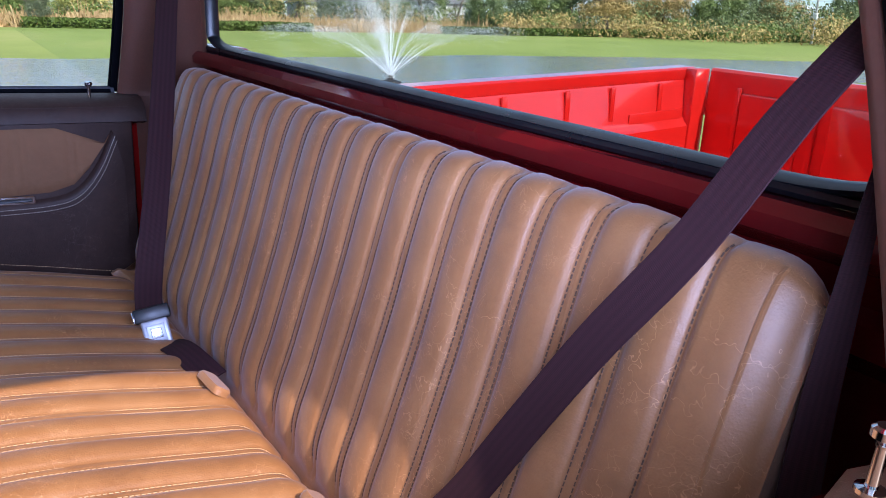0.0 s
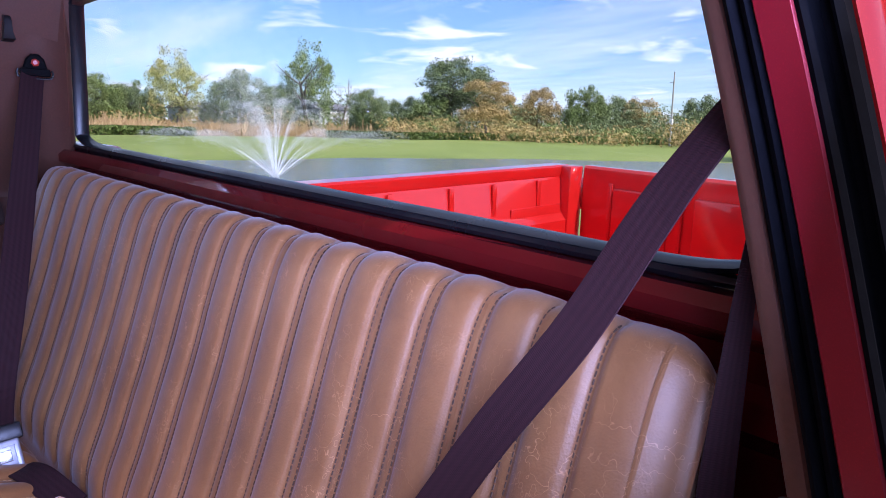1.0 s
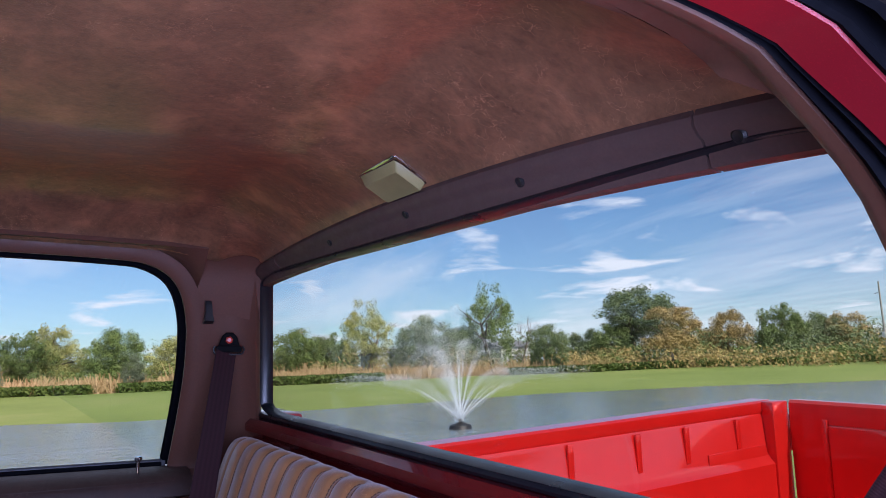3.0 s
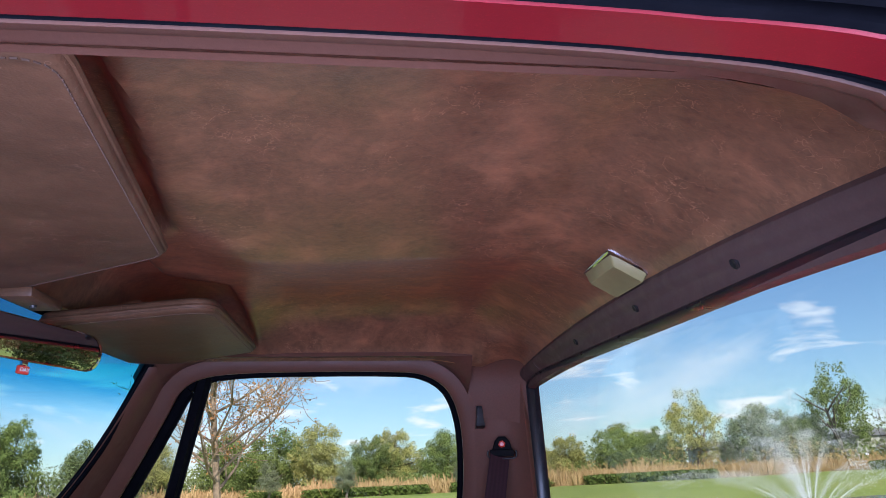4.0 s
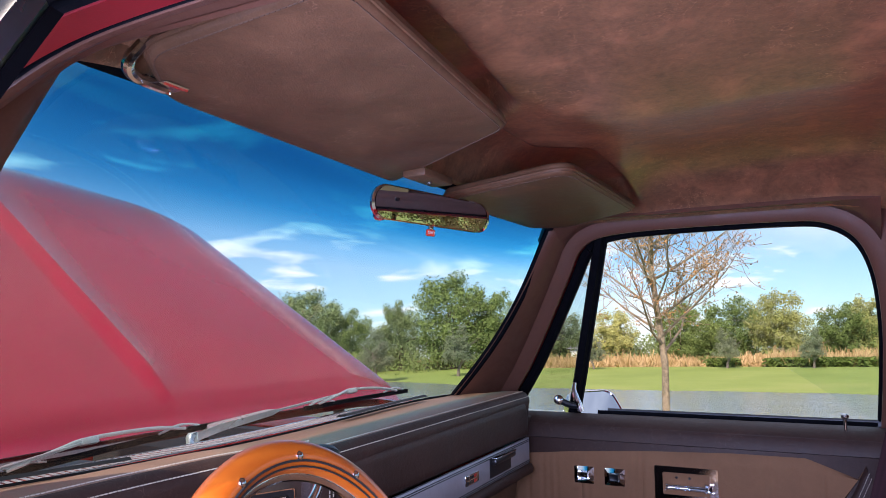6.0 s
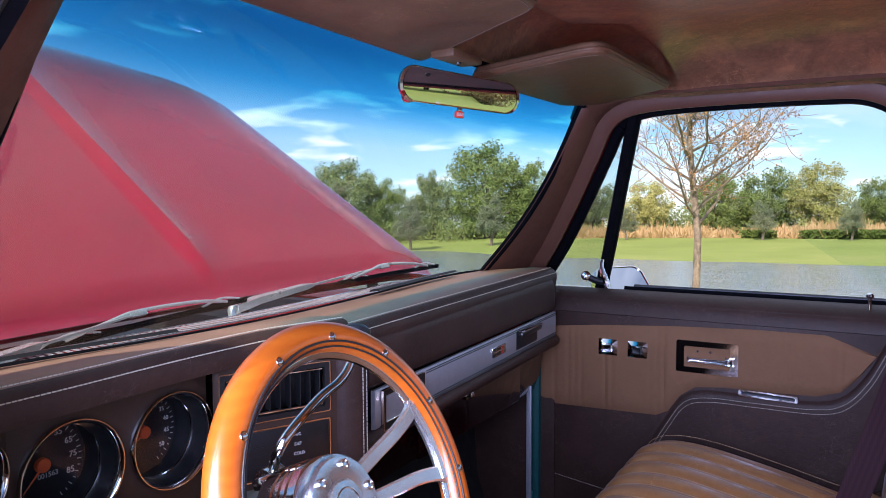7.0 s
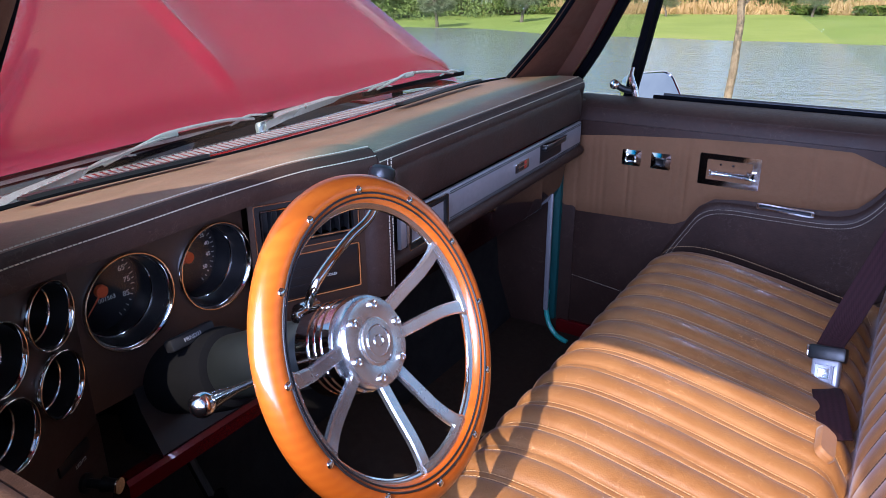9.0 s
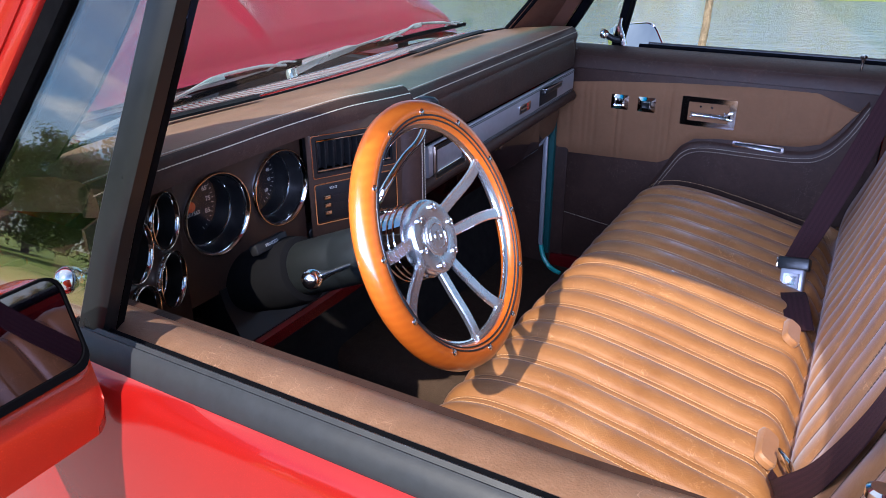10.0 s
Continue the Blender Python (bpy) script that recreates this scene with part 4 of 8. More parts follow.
def panel_fittings(d, s=1):
    X = 0.806 * s
    n = -s
    # suede insert with a stepped lower edge, in vertical pleats
    outline = [(1.108, 1.060), (0.95, 1.076), (0.75, 1.090), (0.55, 1.098), (0.40, 1.098), (0.285, 1.086), (0.300, 1.060), (0.335, 1.005), (0.37, 0.968), (0.42, 0.953), (0.50, 0.950), (0.62, 0.948), (0.69, 0.940), (0.725, 0.915), (0.755, 0.870), (0.785, 0.855), (0.95, 0.850), (1.112, 0.846)]
    top = sorted((p for p in outline if p[1] > 1.03), key=lambda p: p[0])
    low = sorted((p for p in outline if p[1] <= 1.0865 and p not in top or p in ((0.285, 1.086),)), key=lambda p: p[0])

    def at(line, y):
        for a, b in zip(line, line[1:]):
            if a[0] <= y <= b[0]:
                f = (y - a[0]) / (b[0] - a[0] + 1e-9)
                return a[1] + (b[1] - a[1]) * f
        return line[0][1] if y < line[0][0] else line[-1][1]
    cols = 150
    seams = [0.36, 0.378, 0.47, 0.488, 0.765, 0.783, 0.80, 0.90, 0.918, 0.985, 1.003, 1.02, 1.06]
    rows = []
    for i in range(cols + 1):
        y = 0.288 + (1.110 - 0.288) * i / cols
        zt, zb = at(top, y), at(low, y)
        dip = sum(0.0035 * math.exp(-((y - q) / 0.0035) ** 2) for q in seams)
        row = []
        for k in range(11):
            f = k / 10
            e = min(f, 1 - f, (i / cols) * 4, (1 - i / cols) * 4)
            puff = 0.009 * min(1.0, e / 0.08) ** 0.5
            row.append((X + n * (puff - dip * min(1, e / 0.08)), y, zb + (zt - zb) * f))
        rows.append(row)
    part("insert", loft(rows, False, False), M["insert"], d, "tan suede insert with stitched pleats", 60)
    # padded lower card with its double stitched line
    line = spline([(X, y, z) for y, z in ((0.28, 1.075), (0.315, 1.0), (0.36, 0.945), (0.42, 0.925), (0.55, 0.922), (0.66, 0.920), (0.715, 0.90), (0.755, 0.84), (0.80, 0.76), (0.84, 0.68))], 8)
    bm = stitches([p + Vector((n * 0.0135, 0, 0)) for p in line], 0.0065, 0.0045, 0.0007)
    stitches([p + Vector((n * 0.0135, -0.004, -0.010)) for p in line], 0.0065, 0.0045, 0.0007, bm=bm)
    part("stitching", bm, M["thread"], d, "pale double stitching", 0)
    rows = []
    for p in line:
        rows.append([(p.x + n * 0.002, p.y + 0.004, p.z + 0.016), (p.x + n * 0.012, p.y + 0.002, p.z + 0.010), (p.x + n * 0.0135, p.y, p.z), (p.x + n * 0.0135, p.y - 0.004, p.z - 0.012), (p.x + n * 0.010, p.y - 0.02, max(0.62, p.z - 0.08)), (p.x + n * 0.002, p.y - 0.02, 0.56)])
    part("lower_pad", loft(rows, False, False), M["brown"], d, "dark brown padded lower door card", 60)
    part("lower_seam", stitches([(X + n * 0.001, 1.11 - 0.012 * k, 0.655 - 0.0015 * k) for k in range(24)], 0.0065, 0.0045, 0.0007), M["thread"], d, "", 0)
    # window switch and lock switch in chrome bezels
    for y, z in ((0.911, 1.022), (0.833, 1.022)):
        rings = [[(X + n * h, y + a, z + b) for a, b in rrect(w, v, 0.003, 2)] for h, w, v in ((0.004, 0.052, 0.043), (0.009, 0.051, 0.042), (0.017, 0.030, 0.023), (0.012, 0.027, 0.020))]
        sw = part("switch_bezel", loft(rings), M["chrome"], d, "chrome faceted switch bezel", 20)
        part("rocker", rbox(X + n * 0.010, X + n * 0.019, y - 0.011, y + 0.011, z - 0.008, z + 0.008, 0.003), M["chrome"] if y > 0.9 else M["black"], sw)
    # door pull with chrome bezel
    y0, y1, z0, z1 = 0.588, 0.734, 0.980, 1.060
    cy, cz = (y0 + y1) / 2, (z0 + z1) / 2
    hb = part("handle_bezel", ring_plate(rrect(y1 - y0, z1 - z0, 0.004, 2), rrect(0.108, 0.052, 0.003, 2), (X + n * 0.006, cy, cz), (0, -s, 0), (0, 0, 1), 0.008), M["chrome"], d, "chrome door handle bezel")
    part("recess", rbox(X + n * 0.0065, X + n * 0.0085, cy - 0.055, cy + 0.055, cz - 0.027, cz + 0.027, 0.001), M["black"], hb)
    part("lever", rbox(X + n * 0.010, X + n * 0.020, cy - 0.050, cy + 0.044, cz - 0.012, cz - 0.001, 0.004, 3), M["alu"], hb, "bright door release lever")
    part("lever_end", rbox(X + n * 0.008, X + n * 0.018, cy - 0.060, cy - 0.044, cz - 0.014, cz + 0.004, 0.003), M["chrome"], hb)
    for y in (cy + 0.022, cy - 0.008):
        part("screw", revolve(((0, 0.0035), (0.002, 0.003)), (X + n * 0.0085, y, cz + 0.014), (n, 0, 0), 10), M["alu"], hb)
    # grab slot under the insert
    part("pull_rim", ring_plate(rrect(0.130, 0.016, 0.004, 2), rrect(0.118, 0.008, 0.003, 2), (X + n * 0.012, 0.520, 0.944), (0, -s, -0.02), (0, 0, 1), 0.006), M["chrome"], d, "chrome edged grab slot")
    part("pull_slot", rbox(X + n * 0.011, X + n * 0.014, 0.461, 0.579, 0.940, 0.948, 0.001), M["black"], d)


M["vent_glass"] = clear_glass("quarter_light_glass", (0.93, 0.97, 0.96), 6.0)
driver_door = door(-1)
passenger_door = door(1)
panel_fittings(passenger_door)


def side_mirror(s, at, yaw, w=0.17, h=0.14):
    m = thing("side_mirror", "red-backed exterior door mirror with black rimmed glass" if s < 0 else "chrome exterior door mirror reflecting the sky", "mirror", at)
    out = rrect(w, h, 0.03, 5)
    shape = M["red_orange"] if s < 0 else M["chrome"]
    rings = [[(x * k, y, z * k) for x, z in out] for y, k in ((0.0, 1.0), (0.012, 1.03), (0.035, 1.0), (0.06, 0.85), (0.075, 0.55))]
    R = Matrix.Translation(at) @ Matrix.Rotation(radians(yaw), 4, "Z") @ Matrix.Rotation(radians(-43), 4, "X")
    part("housing", moved(loft(rings), R), shape, m, "painted mirror housing" if s < 0 else "chrome mirror housing", 50)
    part("rim", moved(ring_plate(out, [(x * 0.965, z * 0.96) for x, z in out], (0, 0.0, 0), (1, 0, 0), (0, 0, 1), 0.004), R), M["rubber"] if s < 0 else M["chrome"], m)
    part("mirror_glass", moved(plate([(x * 0.97, z * 0.965) for x, z in out], (0, 0.001, 0), (1, 0, 0), (0, 0, 1), 0.002), R), M["mirror_sky_tone"], m, "mirror glass with the sky's blue put into its colour", 0)
    part("arm", tube(spline([at + Vector((-s * 0.02, 0.04, -h * 0.4)), at + Vector((-s * 0.08, 0.05, -h * 0.55)), Vector((s * 0.965, at.y + 0.05, at.z - h * 0.75))], 5), 0.014, 10), shape, m)
    return m


def driver_mirror():
    n = Vector((0.05, -0.96, 0.26)).normalized()
    u = Vector((1, 0, 0)) - n * n.x
    u.normalize()
    v = n.cross(u)
    c = Vector((-1.096, 0.812, 1.224))
    R = basis(c, u, v)
    m = thing("side_mirror", "orange-red exterior door mirror with black rimmed glass", "mirror", c)
    w, h = 0.19, 0.074
    glass = rrect(w, h, 0.014, 5)
    rim = [(x * 1.012, y + (0.0015 if y > 0 else -0.006)) for x, y in glass]
    rings = []
    for z, k, drop in ((-0.004, 0.97, 0.0), (-0.002, 1.0, 0.0), (-0.001, 1.02, 0.008), (-0.002, 1.04, 0.040), (-0.010, 1.06, 0.058), (-0.035, 1.04, 0.064), (-0.070, 0.90, 0.045), (-0.095, 0.55, 0.01)):
        rings.append([(x * min(k, 1.004), (y * min(k, 0.99) if y > 0 else y * k - drop), z) for x, y in rim])
    part("housing", moved(loft(rings), R), M["red_orange"], m, "orange-red painted mirror housing", 55)
    part("rim", moved(ring_plate(rim, [(x * 0.992, y * 0.985) for x, y in glass], (0, 0, -0.001), (1, 0, 0), (0, 1, 0), 0.005), R), M["rubber"], m, "black rubber mirror rim")
    part("mirror_glass", moved(plate([(x * 0.99, y * 0.98) for x, y in glass], (0, 0, 0), (1, 0, 0), (0, 1, 0), 0.002), R), M["mirror_dark_tone"], m, "mirror glass with a dark reflection put into its colour", 0)
    part("arm", tube(spline([c + Vector((0.05, 0.05, -0.06)), Vector((-1.02, 0.88, 1.14)), Vector((-0.975, 0.90, 1.12))], 5), 0.016, 10), M["red_orange"], m)


# grey-blue mirror colour: the blue sky's reflection is put into the glass
M["mirror_sky_tone"] = mat("sky_toned_mirror", (0.42, 0.50, 0.60), 0.02, 1.0)
# dark purplish mirror colour: the dark seat's reflection is put into it
M["mirror_dark_tone"] = mat("dark_toned_mirror", (0.20, 0.16, 0.18), 0.02, 1.0)


driver_mirror()
side_mirror(1, Vector((1.09, 0.95, 1.150)), -36)

# ---- bench seat ----
PLEAT = 0.0665


def pleat_height(x, x0, count):
    """Rounded pleats with a narrow flat strip between twin seams."""
    k = (x - x0) / PLEAT
    if k <= 0 or k >= count:
        return 0.0
    f = k - math.floor(k)
    strip = 0.10
    if f < strip or f > 1 - strip:
        e = min(f, 1 - f) / strip
        return -0.0052 + 0.0020 * (1 - e * e)
    g = (f - strip) / (1 - 2 * strip)
    return 0.0118 * (1 - abs(2 * g - 1) ** 2.3) - 0.0054


def bench_part(profile, xa, xb, x0, count, full, end_round, crown=1.0, far_round=None):
    """Skin of a pleated cushion: profile in (y, z), a closed loop run along x with rounded ends."""
    prof = spline([(0, y, z) for y, z in profile], 7, True)
    n = len(prof)
    c = sum(prof, Vector()) / n
    normals = []
    for i in range(n):
        t = prof[(i + 1) % n] - prof[i - 1]
        q = Vector((0, t.z, -t.y)).normalized()
        if q.dot(prof[i] - c) < 0:
            q.negate()
        normals.append(q)
    far_round = far_round or end_round
    xs = [xa + end_round * (1 - math.cos(math.pi / 2 * k / 7)) for k in range(8)]
    steps = int((xb - xa - end_round - far_round) / 0.0038)
    xs += [xa + end_round + (xb - xa - end_round - far_round) * k / steps for k in range(1, steps)]
    xs += [xb - far_round * (1 - math.cos(math.pi / 2 * (24 - k) / 24)) for k in range(25)]
    rings = []
    for x in xs:
        inset = 0.0
        for e, q in ((x - xa, end_round), (xb - x, far_round)):
            if e < q:
                inset = min(0.030 if q < 0.06 else 0.060, q * (1 - math.sqrt(max(0.0, 1 - (1 - e / q) ** 2))))
        h = pleat_height(x, x0, count)
        h = h * crown if h > 0 else h
        ring = []
        for i, p in enumerate(prof):
            w = full(p.y, p.z)
            wave = 0.0015 * noise.noise(Vector((x * 9, p.y * 9, p.z * 9)))
            q = p + normals[i] * (h * w - inset + wave)
            ring.append((x, q.y, q.z))
        rings.append(ring)
    return loft(rings), prof, normals


def bench_seat():
    seat = thing("bench_seat", "pleated tan leather bench seat with twin-stitched channels", "seat", (0, 0.45, 0.46))
    cx0 = -0.705
    cushion = ((0.285, 0.740), (0.300, 0.785), (0.325, 0.812), (0.38, 0.826), (0.50, 0.853), (0.62, 0.874), (0.70, 0.874), (0.752, 0.852), (0.772, 0.80), (0.765, 0.72), (0.74, 0.66), (0.55, 0.63), (0.32, 0.66))
    bm, prof, nor = bench_part(cushion, -0.750, 0.665, cx0, 20, lambda y, z: 1.0 if z > 0.70 and y > 0.27 else 0.0, 0.045, 0.75, 0.13)
    part("seat_cushion", bm, M["tan_cushion"], seat, "tan leather seat cushion with front-to-back pleats", 75)
    back = ((0.284, 0.775), (0.281, 0.845), (0.254, 0.93), (0.218, 1.05), (0.190, 1.155), (0.170, 1.218), (0.148, 1.246), (0.112, 1.243), (0.092, 1.20), (0.095, 1.05), (0.14, 0.85), (0.22, 0.76), (0.31, 0.75))
    bm2, prof2, nor2 = bench_part(back, -0.785, 0.705, cx0, 20, lambda y, z: 1.0 if (y > 0.13 and z > 0.80 and y > 0.60 - 0.40 * z) else (0.20 if z > 1.2 else 0.0), 0.055, 0.5)
    part("seat_back", bm2, M["tan"], seat, "tan leather backrest with upright pleats", 75)

    def seam_run(prof, nor, x, keep, lift):
        n = len(prof)
        run = [(i, p) for i, p in enumerate(prof) if keep(p)]
        run.sort(key=lambda q: q[0])
        for k in range(1, len(run)):
            if run[k][0] - run[k - 1][0] > 1:
                run = run[k:] + run[:k]
                break
        return [Vector((x, p.y, p.z)) + nor[i] * lift for i, p in run]
    for prof, nor, keep, name in ((prof, nor, lambda p: p.z > 0.72 and p.y > 0.27, "cushion_stitching"), (prof2, nor2, lambda p: p.z > 0.82 and p.y > 0.135 and p.y > 0.58 - 0.40 * p.z, "back_stitching")):
        bm = bmesh.new()
        for k in range(21):
            for off in (-0.0056, 0.0056):
                if (k == 0 and off < 0) or (k == 20 and off > 0):
                    continue
                path = seam_run(prof, nor, cx0 + k * PLEAT + off, keep, -0.0040)
                stitches(path, 0.0066, 0.0046, 0.0008 if name[0] == "b" else 0.0006, bm=bm)
        part(name, bm, M["thread_dark"] if name[0] == "b" else M["thread_tan"], seat, "", 0)
    # piping round each end of the backrest and cushion
    for x, name in ((-0.750, "piping"), (0.663, "piping")):
        path = seam_run(prof2, nor2, x, lambda p: p.z > 0.80 and p.y > 0.148 and p.y > 0.58 - 0.40 * p.z, -0.0050)
        part(name, tube(path, 0.0026, 6), M["tan"], seat)
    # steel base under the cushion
    part("seat_base", rbox(-0.66, 0.62, 0.25, 0.70, 0.455, 0.66, 0.02), M["cavity_shade"], seat, "seat base, shade under the seat put into its near-black colour")
    # leather tabs at the joint
    for x, y in ((-0.345, 0.322), (0.015, 0.330)):
        part("belt_tab", plate(rrect(0.075, 0.030, 0.010, 4), (x, y, 0.818), (1, 0.05, 0), (0, 0.75, 0.5), 0.012, None, 0.004), M["tan"], seat)
    return seat


bench_seat()

# ---- seat belts ----


def belt_guide(s, at):
    g = thing("belt_anchor", "black shoulder belt guide with red bolt cover on the door pillar", "belt anchor", at, "shoulder belt anchors")
    u = Vector((0, -s, 0))
    n = Vector((-s, 0.25, 0)).normalized()
    u = (u - n * u.dot(n)).normalized() * (1 if s > 0 else 1)
    v = n.cross(u)
    v = v if v.z > 0 else -v
    u = v.cross(n)
    o = Vector(at)
    body = [(-0.024, -0.020), (0.024, -0.020), (0.027, -0.004), (0.020, 0.020), (0.009, 0.032), (-0.009, 0.032), (-0.020, 0.020), (-0.027, -0.004)]
    part("plate", plate([(a * 0.86, b * 0.8) for a, b in body], o, u, v, 0.010, None, 0.004), M["matt_black"], g)
    part("bolt_cover", revolve(((0.008, 0.0085), (0.016, 0.0085), (0.019, 0.005)), o + v * 0.008, n, 6), M["red_button"], g, "red hexagonal bolt cover")
    part("loop", tube(spline([o + n * 0.012 + u * a + v * b for a, b in ((-0.031, -0.006), (-0.033, -0.016), (-0.024, -0.024), (0.024, -0.024), (0.033, -0.016), (0.031, -0.006))], 4), 0.0024, 8), M["black"], g)
    part("bar", rbox(-0.029, 0.029, -0.008, 0.008, 0.006, 0.020, 0.005), M["matt_black"], g).matrix_world = basis(o + v * -0.012, u, v)


belt_guide(1, (0.752, 0.150, 1.450))
belt_guide(-1, (-0.806, 0.146, 1.428))


def seat_belts():
    b = thing("seat_belt", "buckled dark maroon webbing belt hanging from the passenger pillar", "seat belt", (0.5, 0.25, 0.85), "seat belts")
    path = spline([(0.742, 0.158, 1.432), (0.62, 0.208, 1.27), (0.46, 0.275, 1.07), (0.335, 0.335, 0.905), (0.268, 0.356, 0.858)], 7)
    part("webbing", strap(path, (0.047, 0.049), 0.0016, ((0.35, -0.9, 0.15), (0.10, -0.88, 0.44))), M["belt"], b)
    # the buckle: black latch, chrome body with a square button
    o = Vector((0.247, 0.353, 0.838))
    ax = Vector((-0.48, -0.08, -0.87)).normalized()
    u = Vector((0.0, -0.90, 0.44))
    u = (u - ax * u.dot(ax)).normalized()
    R = basis(o, u, ax)
    latch = part("latch", moved(rbox(-0.031, 0.031, -0.032, -0.006, -0.010, 0.012, 0.004), R), M["black"], b, "black plastic belt latch")
    part("latch_edge", moved(rbox(-0.034, -0.030, -0.030, -0.008, -0.008, 0.010, 0.002), R), M["chrome"], latch)
    buckle = part("buckle", moved(rbox(-0.023, 0.023, -0.008, 0.040, -0.009, 0.011, 0.004, 3), R), M["alu_plate"], b, "brushed chrome belt buckle")
    sgn = 1 if (R.to_3x3() @ Vector((0, 0, 1))).dot(Vector((-0.7, 0.3, 0.6))) > 0 else -1
    for w, h in ((0.030, 0.003), (0.018, 0.0042)):
        part("release_button", moved(rbox(-w / 2, w / 2, 0.018 - w / 2, 0.018 + w / 2, sgn * 0.006, sgn * (0.0105 + h), 0.001), R), M["alu_plate"] if w > 0.02 else M["alu_satin"], buckle)
    lower = spline([o + ax * 0.030, o + ax * 0.042, Vector((0.198, 0.346, 0.818)), Vector((0.14, 0.336, 0.828)), Vector((0.05, 0.315, 0.812))], 6)
    part("buckle_strap", strap(lower, 0.047, 0.0025, (u, u)), M["belt"], b)

    d = thing("seat_belt", "dark maroon webbing belt drawn across the driver's backrest", "seat belt", (-0.6, 0.25, 0.85), "seat belts")
    path = spline([(-0.792, 0.172, 1.430), (-0.769, 0.200, 1.377), (-0.749, 0.208, 1.337), (-0.704, 0.214, 1.250), (-0.640, 0.222, 1.150), (-0.580, 0.236, 1.040), (-0.531, 0.262, 0.936), (-0.490, 0.290, 0.868), (-0.460, 0.296, 0.836), (-0.42, 0.292, 0.828)], 7)
    part("webbing", strap(path, (0.037, 0.043), 0.0016, ((0.75, -0.42, 0.2), (0.80, 0.45, 0.45))), M["belt"], d)
    path = spline([(-0.802, 0.150, 1.395), (-0.800, 0.155, 1.28), (-0.802, 0.160, 1.12), (-0.812, 0.162, 0.92), (-0.82, 0.160, 0.72)], 7)
    part("retractor_webbing", strap(path, (0.004, 0.050), 0.002, ((0.9, 0.5, 0), (0.9, 0.55, 0.1))), M["belt"], d)
    part("tongue", moved(rbox(-0.022, 0.022, -0.016, 0.016, -0.003, 0.003, 0.002), basis((-0.405, 0.292, 0.852), (0.75, 0.35, -0.2), (-0.3, 0.3, 0.9))), M["chrome"], d, "chrome belt tongue")


seat_belts()

h = thing("coat_hook", "small black plastic coat hook on the pillar trim", "hook", (0.735, 0.205, 1.522))
part("hook", loft([[(0.742 + a * 0.004 - dx, 0.205 + b, z) for a, b in ((1, -w), (-2, -w), (-2, w), (1, w))] for z, w, dx in ((1.546, 0.006, 0.0), (1.535, 0.007, 0.006), (1.515, 0.008, 0.010), (1.500, 0.011, 0.016), (1.494, 0.010, 0.004))]), M["black"], h)

# ---- ceiling fittings ----


def dome_lamp():
    l = thing("dome_lamp", "small square dome lamp with cream lens and chrome rim", "lamp", (-0.046, 0.136, 1.69))

    def ring(z, w, d):
        return [(-0.046 + x, 0.136 + y, z - 0.007 + 0.55 * y) for x, y in rrect(w, d, 0.003, 2)]

    part("base", loft([ring(1.706, 0.120, 0.055), ring(1.692, 0.124, 0.058), ring(1.689, 0.124, 0.058), ring(1.687, 0.118, 0.054)]), M["chrome"], l, "thin bright lamp rim")
    part("lens", loft([ring(1.689, 0.114, 0.050), ring(1.676, 0.104, 0.041), ring(1.6745, 0.101, 0.038), ring(1.6752, 0.096, 0.034)]), M["lamp_lens"], l, "cream plastic lamp lens")


dome_lamp()


def sun_visor(s):
    v = thing("sun_visor", "brown hide sun visor with stitched edge folded flat under the roof", "sun visor", (s * 0.35, 0.85, 1.67), "sun visors")
    # outline from the inner front corner round; x outwards
    if s < 0:
        pts, rad = ((0.004, 0.992), (-0.178, 0.707), (-0.628, 0.658), (-0.616, 0.885), (-0.525, 0.962)), (0.02, 0.018, 0.03, 0.03, 0.03)
    else:
        pts, rad = ((0.122, 0.965), (0.052, 0.698), (0.525, 0.698), (0.660, 0.895), (0.600, 0.965)), (0.03, 0.05, 0.02, 0.03, 0.03)
    out = [Vector((x, y, 0)) for x, y in rounded_poly(pts, rad)]
    c = sum(out, Vector()) / len(out)

    def z_at(p):
        return 1.672 - 0.012 * (p.y - 0.72) / 0.25 - (0.016 if s > 0 else 0.0)
    rings = []
    for k, dz in ((0.985, 0.011), (1.0, 0.006), (1.0, -0.004), (0.985, -0.009), (0.95, -0.0105), (0.6, -0.012)):
        rings.append([Vector((c.x + (p.x - c.x) * k, c.y + (p.y - c.y) * k, z_at(p) + dz)) for p in out])
    part("pad", loft(rings), M["visor"], v, "", 60)
    edge = [Vector((c.x + (p.x - c.x) * 0.965, c.y + (p.y - c.y) * 0.965, z_at(p) - 0.0105)) for p in out]
    part("stitching", stitches(edge + edge[:1], 0.006, 0.0042, 0.0007), M["thread_dark"], v, "", 0)
    part("piping", tube([Vector((c.x + (p.x - c.x) * 1.0, c.y + (p.y - c.y) * 1.0, z_at(p) - 0.001)) for p in out], 0.0034, 6, True), M["visor"], v)
    a = -0.608 if s < 0 else 0.625
    part("pivot_arm", tube(spline([(a - 0.005 * -s, 0.885, 1.668), (a, 0.912, 1.655), (a - s * 0.02, 0.928, 1.649), (a - s * 0.065, 0.938, 1.651)], 6), 0.0062, 10), M["chrome"], v, "chrome visor pivot")
    part("clip", rbox(a - s * 0.075, a - s * 0.05, 0.918, 0.942, 1.650, 1.664, 0.003), M["alu"], v)


sun_visor(-1)
sun_visor(1)


